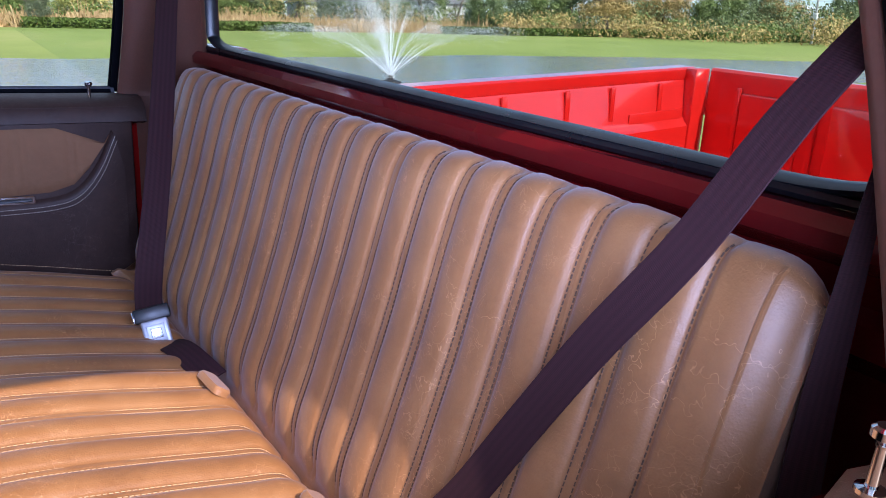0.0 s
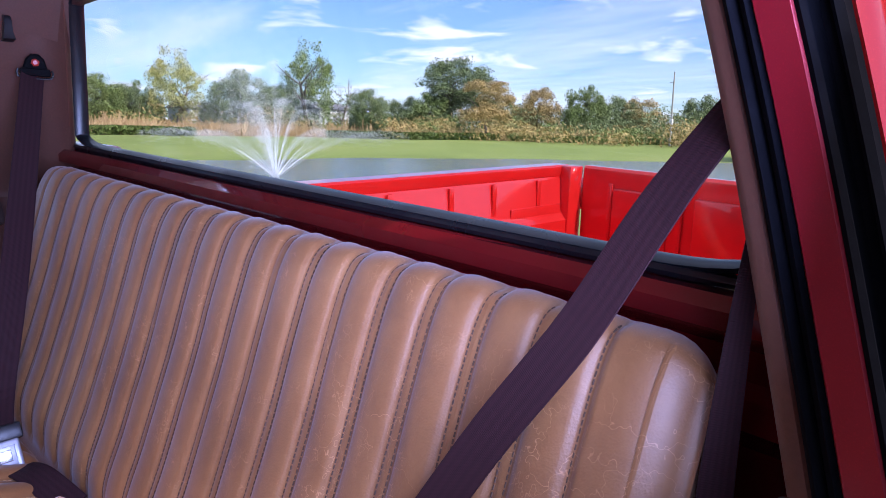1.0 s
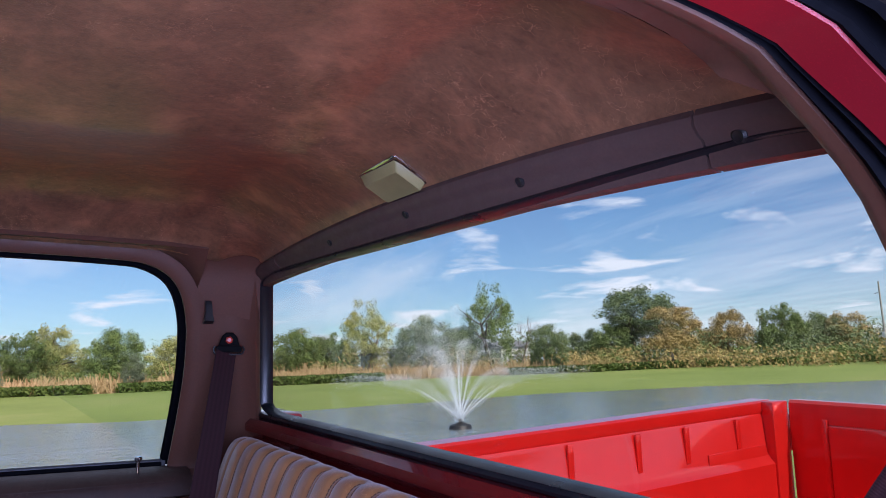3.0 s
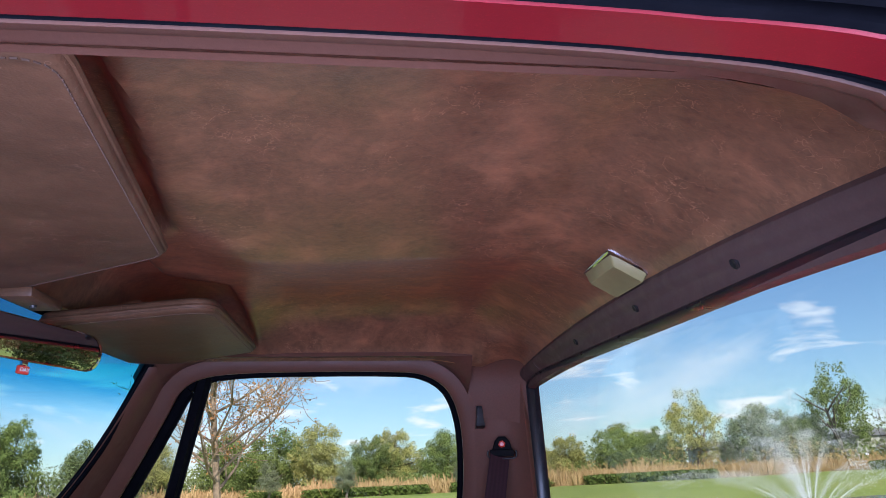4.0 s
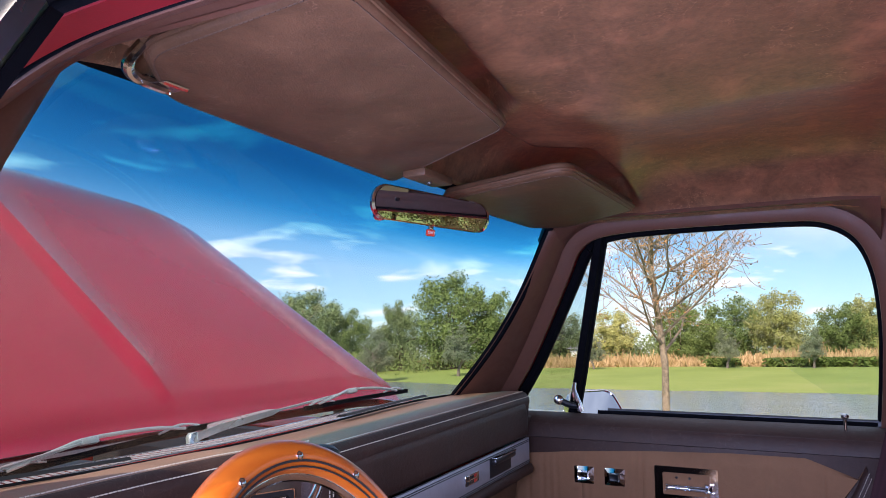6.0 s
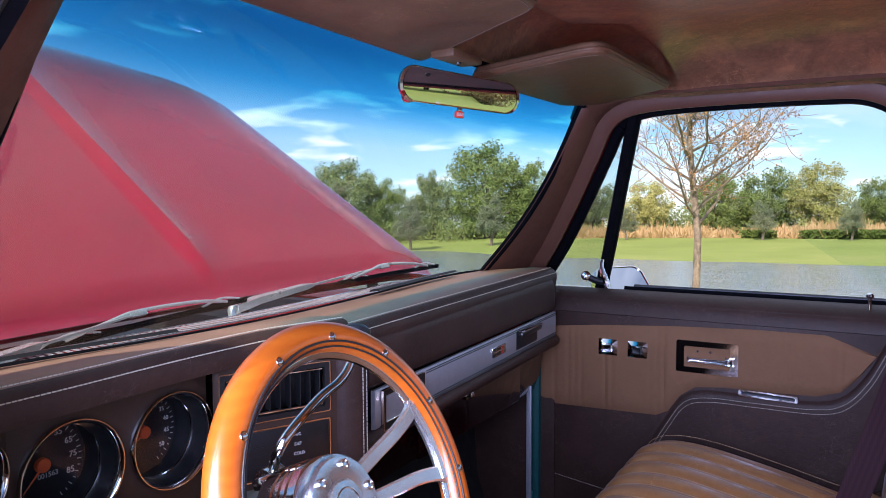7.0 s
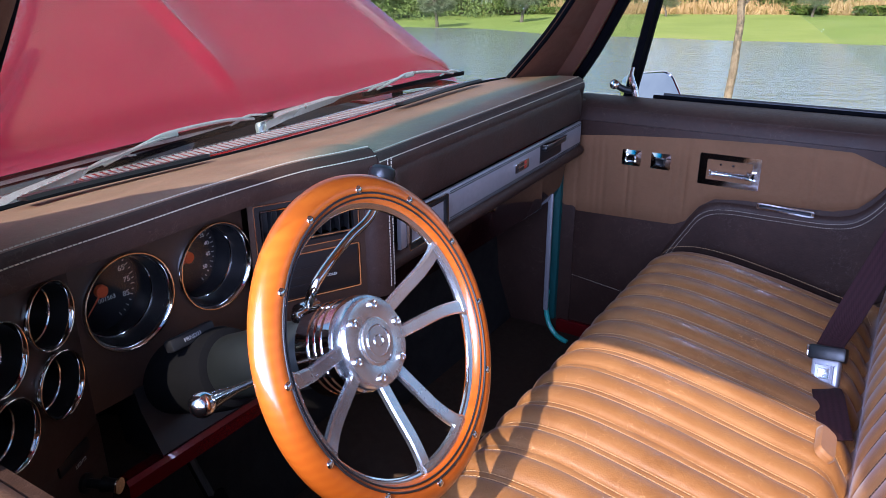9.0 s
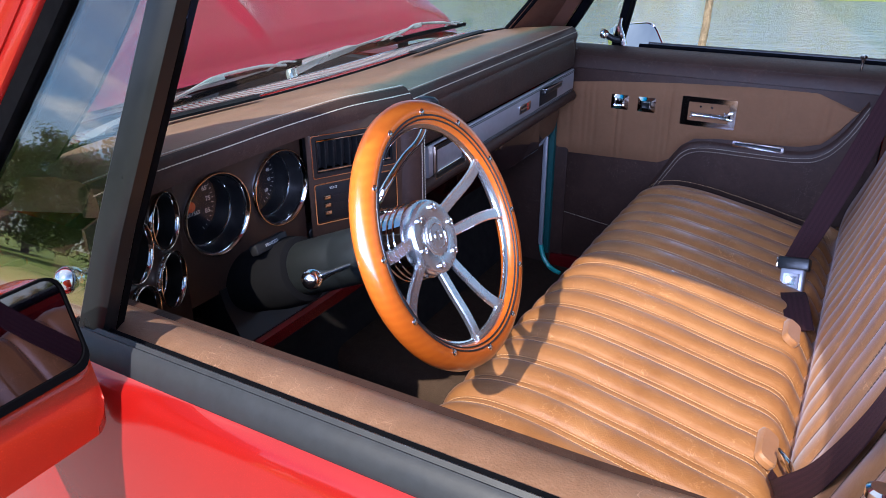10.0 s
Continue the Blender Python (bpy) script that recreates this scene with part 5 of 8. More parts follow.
def cabin_mirror():
    m = thing("rear_view_mirror", "rear-view mirror in a chrome rim on a stalk", "mirror", (0.005, 0.93, 1.60))
    c = Vector((0.005, 0.918, 1.596))
    u = Vector((0.875, -0.46, -0.065)).normalized()
    n = Vector((-0.46, -0.88, -0.079))
    n = (n - u * n.dot(u)).normalized()
    v = n.cross(u)
    out = [(x, y * (0.92 if x > 0 else 1.0)) for x, y in rrect(0.236, 0.057, 0.026, 6)]
    R = basis(c, u, v)
    rings = [[(x * k, y * k, z) for x, y in out] for z, k in ((-0.014, 0.55), (-0.011, 0.86), (-0.003, 1.0), (0.003, 1.0), (0.004, 0.955), (0.001, 0.95))]
    part("housing", moved(loft(rings), R), M["chrome"], m, "chrome mirror housing", 50)
    part("mirror_glass", moved(plate([(x * 0.945, y * 0.93) for x, y in out], (0, 0, 0.002), (1, 0, 0), (0, 1, 0), 0.002), R), M["mirror"], m, "", 0)
    tab = part("day_night_tab", moved(rbox(-0.008, 0.008, -0.044, -0.033, -0.004, 0.003, 0.002), R), M["red_button"], m, "small red day and night lever")
    part("tab_stem", moved(rbox(-0.004, 0.004, -0.036, -0.026, -0.004, 0.002, 0.001), R), M["chrome"], tab)
    letters("DAY", 0.0072, R @ pose(0, -0.0385, 0.0034), M["dial_white"], tab)
    part("stalk", tube(spline([c - n * 0.020, c - n * 0.045 + Vector((-0.02, 0.0, 0.0)), Vector((-0.055, 0.985, 1.585)), Vector((-0.075, 0.965, 1.582))], 5), 0.009, 10), M["chrome"], m, "chrome mirror stalk")
    part("bracket", rbox(-0.066, 0.034, 0.893, 0.935, 1.640, 1.654, 0.004), M["visor"], m, "brown mirror bracket")
    part("screw", revolve(((0, 0.005), (0.003, 0.004)), (-0.026, 0.907, 1.636), (0, -0.3, -1), 12), M["black"], m)


cabin_mirror()

# ---- dashboard ----
UP = Vector((0, 0, 1))


def panel_with_holes(origin, u, v, outer, holes, thick=0.003):
    """A flat panel pierced by holes; all outlines in the plane u, v."""
    o, u, v = Vector(origin), Vector(u).normalized(), Vector(v).normalized()
    bm = bmesh.new()
    edges = []
    for loop in [outer] + holes:
        vs = [bm.verts.new(o + u * a + v * b) for a, b in loop]
        edges += [bm.edges.new((p, q)) for p, q in zip(vs, vs[1:] + vs[:1])]
    bmesh.ops.triangle_fill(bm, edges=edges, use_beauty=True, normal=u.cross(v))
    bmesh.ops.solidify(bm, geom=bm.faces[:], thickness=thick)
    return bm


def circle(cx, cy, r, seg=40):
    return [(cx + r * math.cos(2 * math.pi * k / seg), cy + r * math.sin(2 * math.pi * k / seg)) for k in range(seg)]


BROW = spline([(x, y, 0) for x, y in ((-0.83, 1.034), (-0.72, 1.045), (-0.60, 1.046), (-0.49, 1.049), (-0.40, 1.046), (-0.32, 1.040), (-0.25, 1.020), (-0.19, 1.005))], 8)


def line_at(path, x):
    for a, b in zip(path, path[1:]):
        if a.x <= x <= b.x:
            return a.y + (b.y - a.y) * (x - a.x) / max(1e-9, b.x - a.x)
    return path[0].y if x < path[0].x else path[-1].y


def pass_edge(x):
    return 1.000 + 0.040 * (x + 0.19) / 0.94


def gauge(dash, c, u, r, depth, dial=None):
    """A deep chrome-rimmed cup; dial: (text, angle) pairs, needle angle."""
    u = Vector(u).normalized()
    n = u.cross(UP)
    c = Vector(c)
    g = part("gauge", revolve(((0.001, r * 1.01), (0.006, r * 1.0), (0.0085, r * 0.965), (0.006, r * 0.925), (0.0, r * 0.90), (0.001, r * 0.93)), c, n, 48, None, False), M["chrome"], dash, "round gauge in a chrome bezel")
    part("rim_line", tube([c + n * 0.0085 + (u * math.cos(a) + UP * math.sin(a)) * r * 0.985 for a in (2 * math.pi * k / 48 for k in range(48))], 0.0011, 6, True), M["copper_edge"], g)
    part("cup", revolve(((0.004, r * 0.91), (-0.4 * depth, r * 0.85), (-0.45 * depth, r * 0.86), (-depth, r * 0.88)), c, n, 40, None, False), M["black"], g, "black gauge cup")
    part("inner_ring", tube([c - n * 0.42 * depth + (u * math.cos(a) + UP * math.sin(a)) * r * 0.845 for a in (2 * math.pi * k / 40 for k in range(40))], 0.0016, 6, True), M["chrome"], g)
    part("dial", revolve(((-depth - 0.002, r * 0.89), (-depth, r * 0.88)), c, n, 32), M["dial"], g, "black dial")
    if dial:
        texts, needle = dial
        o = c - n * (depth - 0.0008)
        for text, ang, rad, size in texts:
            a = radians(ang)
            letters(text, size, basis(o + (u * math.cos(a) + UP * math.sin(a)) * r * rad, u, UP), M["dial_white"], g)
        bm = bmesh.new()
        for k in range(29):
            a = radians(-62 + k * 9)
            q = u * math.cos(a) + UP * math.sin(a)
            w = q.cross(n)
            l = 0.055 if k % 2 else 0.085
            e = [o + q * r * (0.80 - l) + w * 0.0005, o + q * r * 0.80 + w * 0.0005, o + q * r * 0.80 - w * 0.0005, o + q * r * (0.80 - l) - w * 0.0005]
            loft([e, [p + n * 0.0003 for p in e]], bm=bm)
        part("tick_marks", bm, M["dial_white"], g, "", 0)
        hub = part("needle_hub", revolve(((0, 0.0088), (0.006, 0.0084), (0.007, 0.0070)), o, n, 24), M["needle"], g, "orange needle hub")
        a = radians(needle)
        q = u * math.cos(a) + UP * math.sin(a)
        part("needle", tube([o + n * 0.005, o + n * 0.005 + q * r * 0.62], [0.0016, 0.0005], 6), M["needle"], hub)
    part("lens", revolve(((-depth * 0.47, r * 0.83), (-depth * 0.47 + 0.0015, r * 0.83)), c, n, 32), M["glass_lens"], g, "", 0).visible_shadow = False
    return g


def dash_vent(dash, o, u, w, h, slats=9):
    """A louvred air outlet in a chrome-edged frame; o: its middle."""
    u = Vector(u).normalized()
    n = u.cross(UP)
    o = Vector(o)
    R = basis(o, u, UP)
    f = part("air_vent", moved(ring_plate(rrect(w, h, 0.003, 2), rrect(w - 0.014, h - 0.014, 0.002, 2), (0, 0, -0.004), (1, 0, 0), (0, 1, 0), 0.008), R), M["black"], dash, "louvred air vent in a bright-edged black frame")
    part("edge_line", moved(ring_plate(rrect(w + 0.003, h + 0.003, 0.003, 2), rrect(w, h, 0.003, 2), (0, 0, 0.0), (1, 0, 0), (0, 1, 0), 0.0048), R), M["copper_edge"], f)
    part("well", moved(rbox(-w / 2 + 0.005, w / 2 - 0.005, -h / 2 + 0.005, h / 2 - 0.005, -0.05, -0.03, 0.002), R), M["dial"], f)
    for k in range(slats):
        x = -w / 2 + 0.012 + (w - 0.024) * k / (slats - 1)
        part("slat", moved(rbox(x - 0.0009, x + 0.0009, -h / 2 + 0.010, h / 2 - 0.010, -0.022, -0.003, 0.0005, 1), R), M["black"], f, smooth=0)
    for y in (-h / 2 + 0.010, h / 2 - 0.010):
        part("chrome_bar", moved(rbox(-w / 2 + 0.009, w / 2 - 0.009, y - 0.0016, y + 0.0016, -0.004, 0.001, 0.0008, 1), R), M["chrome"], f)
    return f


def dashboard():
    d = thing("dashboard", "brown leather dashboard with chrome-ringed gauges and silver trim", "dashboard", (0, 1.25, 1.1))

    def top_pad(xs, edge, zt, name):
        rings = []
        for x in xs:
            e = edge(x)
            g = windscreen(0, x).y - 0.012
            z0 = 1.188 + 0.05 * x * x
            rings.append([(x, y, z) for y, z in ((g, z0), (e + (g - e) * 0.6, z0 + (zt - z0) * 0.43), (e + 0.07, zt - 0.002), (e + 0.025, zt), (e + 0.012, zt - 0.002), (e + 0.008, zt - 0.012), (e + 0.03, zt - 0.040), (g, zt - 0.07))])
        face = []
        for x in xs:
            e = edge(x)
            face.append([(x, y, z) for y, z in ((e + 0.012, zt - 0.0015), (e + 0.006, zt - 0.004), (e - 0.002, zt - 0.014), (e - 0.004, zt - 0.026), (e, zt - 0.040), (e + 0.03, zt - 0.046), (e + 0.03, zt - 0.012))])
        part(name + "_face", loft(face), M["brown"], d, "dark brown leather roll along the dash edge", 50)
        return part(name, loft(rings), M["dash_top"], d, "brown leather dash top with pale stitching", 50)
    xs = [-0.815 + (0.815 - 0.192) * k / 40 for k in range(41)]
    top_pad(xs, lambda x: line_at(BROW, x), 1.240, "cluster_hood")
    xs2 = [-0.188 + (0.750 + 0.188) * k / 24 for k in range(25)]
    top_pad(xs2, pass_edge, 1.230, "dash_top_pad")
    bm = bmesh.new()
    for dy, dz in ((0.014, 1.2405), (-0.0015, 1.2275)):
        stitches([(x, line_at(BROW, x) + dy, dz) for x in xs], 0.0058, 0.0042, 0.0009, bm=bm)
    for dy, dz in ((0.014, 1.2305), (-0.0015, 1.2175)):
        stitches([(x, pass_edge(x) + dy, dz) for x in xs2], 0.0058, 0.0042, 0.0009, bm=bm)
    for dx in (-0.004, 0.005):
        stitches([(-0.193 + dx, 0.978, 1.225 - 0.01 * k) for k in range(22)], 0.0058, 0.0042, 0.0009, bm=bm)
    part("stitching", bm, M["thread"], d, "pale twin stitching along the dash edge", 0)

    # cluster: angled left panel, flat middle, angled centre stack
    zl, zh = 0.985, 1.205
    uL = Vector((0.905, 0.426, 0))
    oL = Vector((-0.835, 1.017, 0))
    small = [((-0.776, 1.138), 0.0395), ((-0.782, 1.053), 0.0395), ((-0.699, 1.146), 0.0395), ((-0.704, 1.062), 0.0395)]

    def uv(o, u, x, z):
        return ((x - o.x) / u.normalized().x, z)
    wL = (-0.655 + 0.835) / uL.normalized().x
    holes = [circle(*uv(oL, uL, x, z), r * 0.93) for (x, z), r in small]
    part("cluster_panel", panel_with_holes(oL, uL, UP, [(-0.02, zl - 0.03), (wL, zl - 0.01), (wL, zh), (-0.02, zh)], holes), M["bezel"], d, "dark brown instrument bezel", 0)
    for (x, z), r in small:
        a = uv(oL, uL, x, z)
        gauge(d, oL + uL.normalized() * a[0] + UP * a[1], uL, r, 0.045)
    part("screw", revolve(((0, 0.005), (0.003, 0.004)), oL + uL.normalized() * 0.030 + UP * 1.155, uL.cross(UP), 10), M["alu"], d)
    oM = Vector((-0.657, 1.102, 0))
    uM = Vector((1, 0, 0))
    big = [((-0.585, 1.113), 0.0635), ((-0.446, 1.112), 0.063)]
    holes = [circle(*uv(oM, uM, x, z), r * 0.93) for (x, z), r in big]
    part("cluster_panel", panel_with_holes(oM, uM, UP, [(0, zl), (0.270, zl), (0.270, zh), (0, zh)], holes), M["bezel"], d, "dark brown instrument bezel", 0)
    speed = ((("85", -26, 0.63, 0.0105), ("75", 2, 0.63, 0.0105), ("65", 29, 0.63, 0.0105), ("55", 56, 0.63, 0.0105), ("45", 83, 0.63, 0.0105), ("35", 110, 0.63, 0.0105), ("25", 137, 0.63, 0.0105), ("15", 164, 0.63, 0.0105), ("MPH", 120, 0.33, 0.007), ("001563", -62, 0.26, 0.0085)), 226)
    tach = ((("50", -40, 0.62, 0.0085), ("45", -11, 0.62, 0.0085), ("40", 14, 0.62, 0.0085), ("35", 37, 0.62, 0.0085), ("30", 61, 0.62, 0.0085), ("25", 86, 0.62, 0.0085), ("20", 111, 0.62, 0.0085), ("15", 136, 0.62, 0.0085)), 210)
    gauge(d, (-0.585, 1.102, 1.113), uM, 0.0635, 0.058, speed)
    gauge(d, (-0.446, 1.102, 1.112), uM, 0.063, 0.058, tach)
    uS = Vector((0.893, -0.45, 0)).normalized()
    oS = Vector((-0.388, 1.082, 0))
    wS = 0.178
    part("cluster_panel", panel_with_holes(oS, uS, UP, [(-0.004, zl + 0.005), (wS, zl + 0.005), (wS, zh), (-0.004, zh)], [rrect(0.150, 0.060, 0.002, 2, 0.084, 1.148), rrect(0.150, 0.060, 0.002, 2, 0.084, 1.064)]), M["bezel"], d, "dark brown centre bezel", 0)
    dash_vent(d, oS + uS * 0.084 + UP * 1.148, uS, 0.160, 0.072, 10)
    ac = part("climate_panel", moved(rbox(-0.078, 0.078, -0.034, 0.034, -0.004, 0.002, 0.002), basis(oS + uS * 0.084 + UP * 1.064, uS, UP)), M["black"], d, "black climate control panel with sliders")
    R = basis(oS + uS * 0.084 + UP * 1.064, uS, UP)
    part("edge_line", moved(ring_plate(rrect(0.162, 0.074, 0.003, 2), rrect(0.158, 0.070, 0.003, 2), (0, 0, 0.001), (1, 0, 0), (0, 1, 0), 0.003), R), M["copper_edge"], ac)
    for k, y in enumerate((0.012, -0.002, -0.016)):
        part("slider_slot", moved(rbox(-0.062, 0.02, y - 0.0012, y + 0.0012, 0.0015, 0.0026, 0.0004, 1), R), M["dial"], ac, smooth=0)
        part("slider_knob", moved(rbox(-0.066, -0.054, y - 0.004, y + 0.004, 0.002, 0.010, 0.0015), R), M["copper_edge"], ac)
    for text, x, y in (("DEF", 0.030, 0.006), ("COLD", 0.032, -0.008), ("VENT", -0.045, 0.026), ("A/C", 0.030, 0.020)):
        letters(text, 0.0062, R @ pose(x, y, 0.0024), M["dial_white"], ac)
    # padded end between cluster and passenger side
    rings = [[(x, y, z) for x, y in ((-0.230, 1.030), (-0.230, 1.000), (-0.222, 0.988), (-0.205, 0.980), (-0.193, 0.978), (-0.180, 0.984), (-0.172, 1.0), (-0.172, 1.06))] for z in (1.00, 1.01, 1.05, 1.10, 1.15, 1.196)]
    part("end_pad", loft(rings), M["brown"], d, "dark brown leather end pad", 50)

    # passenger pad: soft front with a recessed panel, silver strip, lower roll
    xs3 = [-0.172 + (0.762 + 0.172) * k / 30 for k in range(31)]
    rings = []
    for x in xs3:
        e = pass_edge(x)
        q = min(1, min(x + 0.172, 0.762 - x) / 0.05)
        dip = 0.007 * q
        rings.append([(x, y, z) for y, z in ((e + 0.06, 1.196), (e + 0.004, 1.192), (e + 0.002 + dip * 0.2, 1.188), (e + 0.004 + dip, 1.184), (e + 0.004 + dip * 0.4, 1.165), (e + 0.005 + dip * 0.3, 1.14), (e + 0.008 + dip, 1.122), (e + 0.010, 1.116), (e + 0.06, 1.116))])
    part("crash_pad", loft(rings), M["brown"], d, "dark brown leather passenger pad", 40)

    # the padded panel on the passenger side, with rolled edges
    panel = rounded_poly(((-0.150, 1.122), (0.735, 1.122), (0.728, 1.206), (-0.150, 1.200)), (0.012, 0.012, 0.030, 0.012))
    mx, mz = 0.29, 1.162
    rings = []
    for k, kz, out in ((1.0, 1.0, -0.004), (1.0, 1.0, 0.004), (0.996, 0.95, 0.009), (0.988, 0.86, 0.0115), (0.97, 0.6, 0.0125), (0.93, 0.2, 0.013)):
        rings.append([(mx + (x - mx) * k, pass_edge(mx + (x - mx) * k) + 0.006 - out, mz + (z - mz) * kz) for x, z in panel])
    part("pad_panel", loft(rings), M["brown"], d, "dark brown leather pad with rolled edge", 50)

    def on_face(x, z, out=0.0):
        return Vector((x, pass_edge(x) + 0.010 - out, z))
    for xa, xb, ya, yb, m, nm, lab in ((-0.13, 0.757, 1.048, 1.112, "alu_plate", "trim_strip", "satin silver dash strip"),):
        rings = [[on_face(x, yb), on_face(x, yb, 0.006), on_face(x, yb - 0.003, 0.008), on_face(x, ya + 0.003, 0.008), on_face(x, ya, 0.006), on_face(x, ya)] for x in [xa + (xb - xa) * k / 12 for k in range(13)]]
        strip = part(nm, loft(rings), M[m], d, lab)
    for z in (1.108, 1.104, 1.056, 1.052):
        part("pinstripe", tube([on_face(x, z, 0.0085) for x in (0.04, 0.4, 0.757)], 0.0009, 6), M["dial"], strip)
    uP = Vector((0.94, 0.04, 0)).normalized()
    dash_vent(d, on_face(-0.045, 1.076, 0.010), uP, 0.135, 0.066, 8)
    badge = part("badge", moved(rbox(-0.036, 0.036, -0.011, 0.011, 0, 0.004, 0.002), basis(on_face(0.368, 1.082, 0.008), uP, UP)), M["chrome"], d, "chrome model badge")
    for k in range(4):
        for y in (-0.005, 0.005):
            part("badge_bar", moved(rbox(-0.030 + k * 0.0135, -0.020 + k * 0.0135, y - 0.0035, y + 0.0035, 0.0035, 0.0048, 0.0008, 1), basis(on_face(0.368, 1.082, 0.008), uP, UP)), M["black"] if k < 3 else M["red_button"], badge, smooth=0)
    grab = part("grab_recess", moved(rbox(-0.07, 0.07, -0.020, 0.026, -0.01, 0.002, 0.004), basis(on_face(0.545, 1.080, 0.008), uP, UP)), M["dial"], d, "black recessed grab handle")
    part("grab_edge", moved(rbox(-0.064, 0.064, 0.0235, 0.0265, 0.004, 0.017, 0.001), basis(on_face(0.545, 1.080, 0.008), uP, UP)), M["chrome"], grab, "bright upper edge")
    part("grab_bar", moved(rbox(-0.066, 0.066, 0.010, 0.024, 0.001, 0.016, 0.005), basis(on_face(0.545, 1.080, 0.008), uP, UP)), M["black"], grab)
    rings = [[on_face(x, z, o) for z, o in ((1.048, 0.0), (1.046, 0.012), (1.036, 0.018), (1.024, 0.014), (1.018, 0.0), (1.03, -0.06), (1.048, -0.06))] for x in [-0.172 + 0.934 * k / 14 for k in range(15)]]
    part("lower_roll", loft(rings), M["brown"], d, "dark brown padded lower lip", 50)
    # glovebox and lower metal
    prof = ((1.075, 1.030), (1.085, 1.00), (1.098, 0.93), (1.115, 0.885), (1.16, 0.87), (1.16, 1.03))
    part("lower_panel", loft([[(x, y, z) for y, z in prof] for x in (-0.19, 0.1, 0.4, 0.78)]), M["maroon"], d, "red painted lower dash, deep shade put into its dark tone")
    gb = part("glovebox_door", rbox(0.13, 0.62, 1.083, 1.092, 0.900, 1.012, 0.006), M["maroon"], d, "red glovebox door, deep shade put into its dark tone")
    part("glovebox_lock", revolve(((0, 0.012), (0.006, 0.012), (0.010, 0.009), (0.018, 0.008), (0.020, 0.005)), (0.325, 1.084, 0.985), (0, -1, 0.1), 20), M["chrome"], gb, "chrome glovebox latch")
    # knee panel is near-black: the deep shade there is put into its colour
    prof = ((1.10, 0.99), (1.092, 0.96), (1.075, 0.93), (1.060, 0.905), (1.07, 0.895), (1.14, 0.895), (1.16, 0.99))
    part("lower_panel", loft([[(x, y, z) for y, z in prof] for x in (-0.60, -0.4, -0.195)]), M["black"], d, "lower dash panel with deep shade put into its near-black colour")
    part("red_lip", loft([[(x, y, z) for y, z in ((1.055, 0.906), (1.050, 0.900), (1.052, 0.878), (1.075, 0.875), (1.08, 0.90))] for x in (-0.66, -0.42, -0.195)]), M["red_in"], d, "shade-toned red metal lip")
    # switch panel with headlamp knob
    R = basis(Vector((-0.72, 1.075, 0.925)), uL, UP)
    sp = part("switch_panel", moved(rbox(-0.085, 0.08, -0.075, 0.048, -0.02, 0.0, 0.004), R), M["bezel"], d, "dark brown switch panel")
    knob = part("headlamp_knob", moved(revolve(((0, 0.013), (0.004, 0.013), (0.005, 0.006), (0.022, 0.006), (0.024, 0.010), (0.034, 0.0085), (0.044, 0.0085), (0.045, 0.0105)), (0.03, -0.012, 0), (0, 0, 1), 24), R), M["black"], sp, "black headlamp knob")
    part("knob_cap", moved(revolve(((0.044, 0.0105), (0.0462, 0.010)), (0.03, -0.012, 0), (0, 0, 1), 24), R), M["copper_edge"], knob)
    letters("LIGHTS", 0.0065, R @ pose(0.03, 0.018, 0.001), M["dial_white"], sp)
    part("rocker", moved(rbox(-0.01, 0.05, 0.026, 0.042, -0.001, 0.003, 0.001), R), M["dial"], sp)
    for x, z in ((-0.50, 1.02), (-0.375, 1.005)):
        part("hole_plug", revolve(((0, 0.009), (0.002, 0.008)), (x, 1.100, z), (0, -1, 0), 16), M["dial"], d)
    # defroster slots near the glass
    for xa, xb in ((-0.60, -0.28), (0.28, 0.60)):
        g = part("defroster_grille", loft([[(x, windscreen(0, x).y - o, 1.196 + 0.05 * x * x + z) for o, z in ((0.055, 0.009), (0.050, 0.0135), (0.030, 0.010), (0.027, 0.005))] for x in [xa + (xb - xa) * k / 10 for k in range(11)]]), M["black"], d, "black defroster slot")


dashboard()

# ---- steering ----
WHEEL = Vector((-0.5284, 0.7385, 1.1355))
AXIS = Vector((0.0206, -0.911, 0.3959)).normalized()
WR = Vector((1, 0, 0))
WR = (WR - AXIS * WR.dot(AXIS)).normalized()
WU = AXIS.cross(WR)


def on_wheel(ang, r, h=0.0):
    """Clock angle in degrees from the top, radius, height towards the driver."""
    a = radians(ang)
    return WHEEL + (WR * math.sin(a) + WU * math.cos(a)) * r + AXIS * h


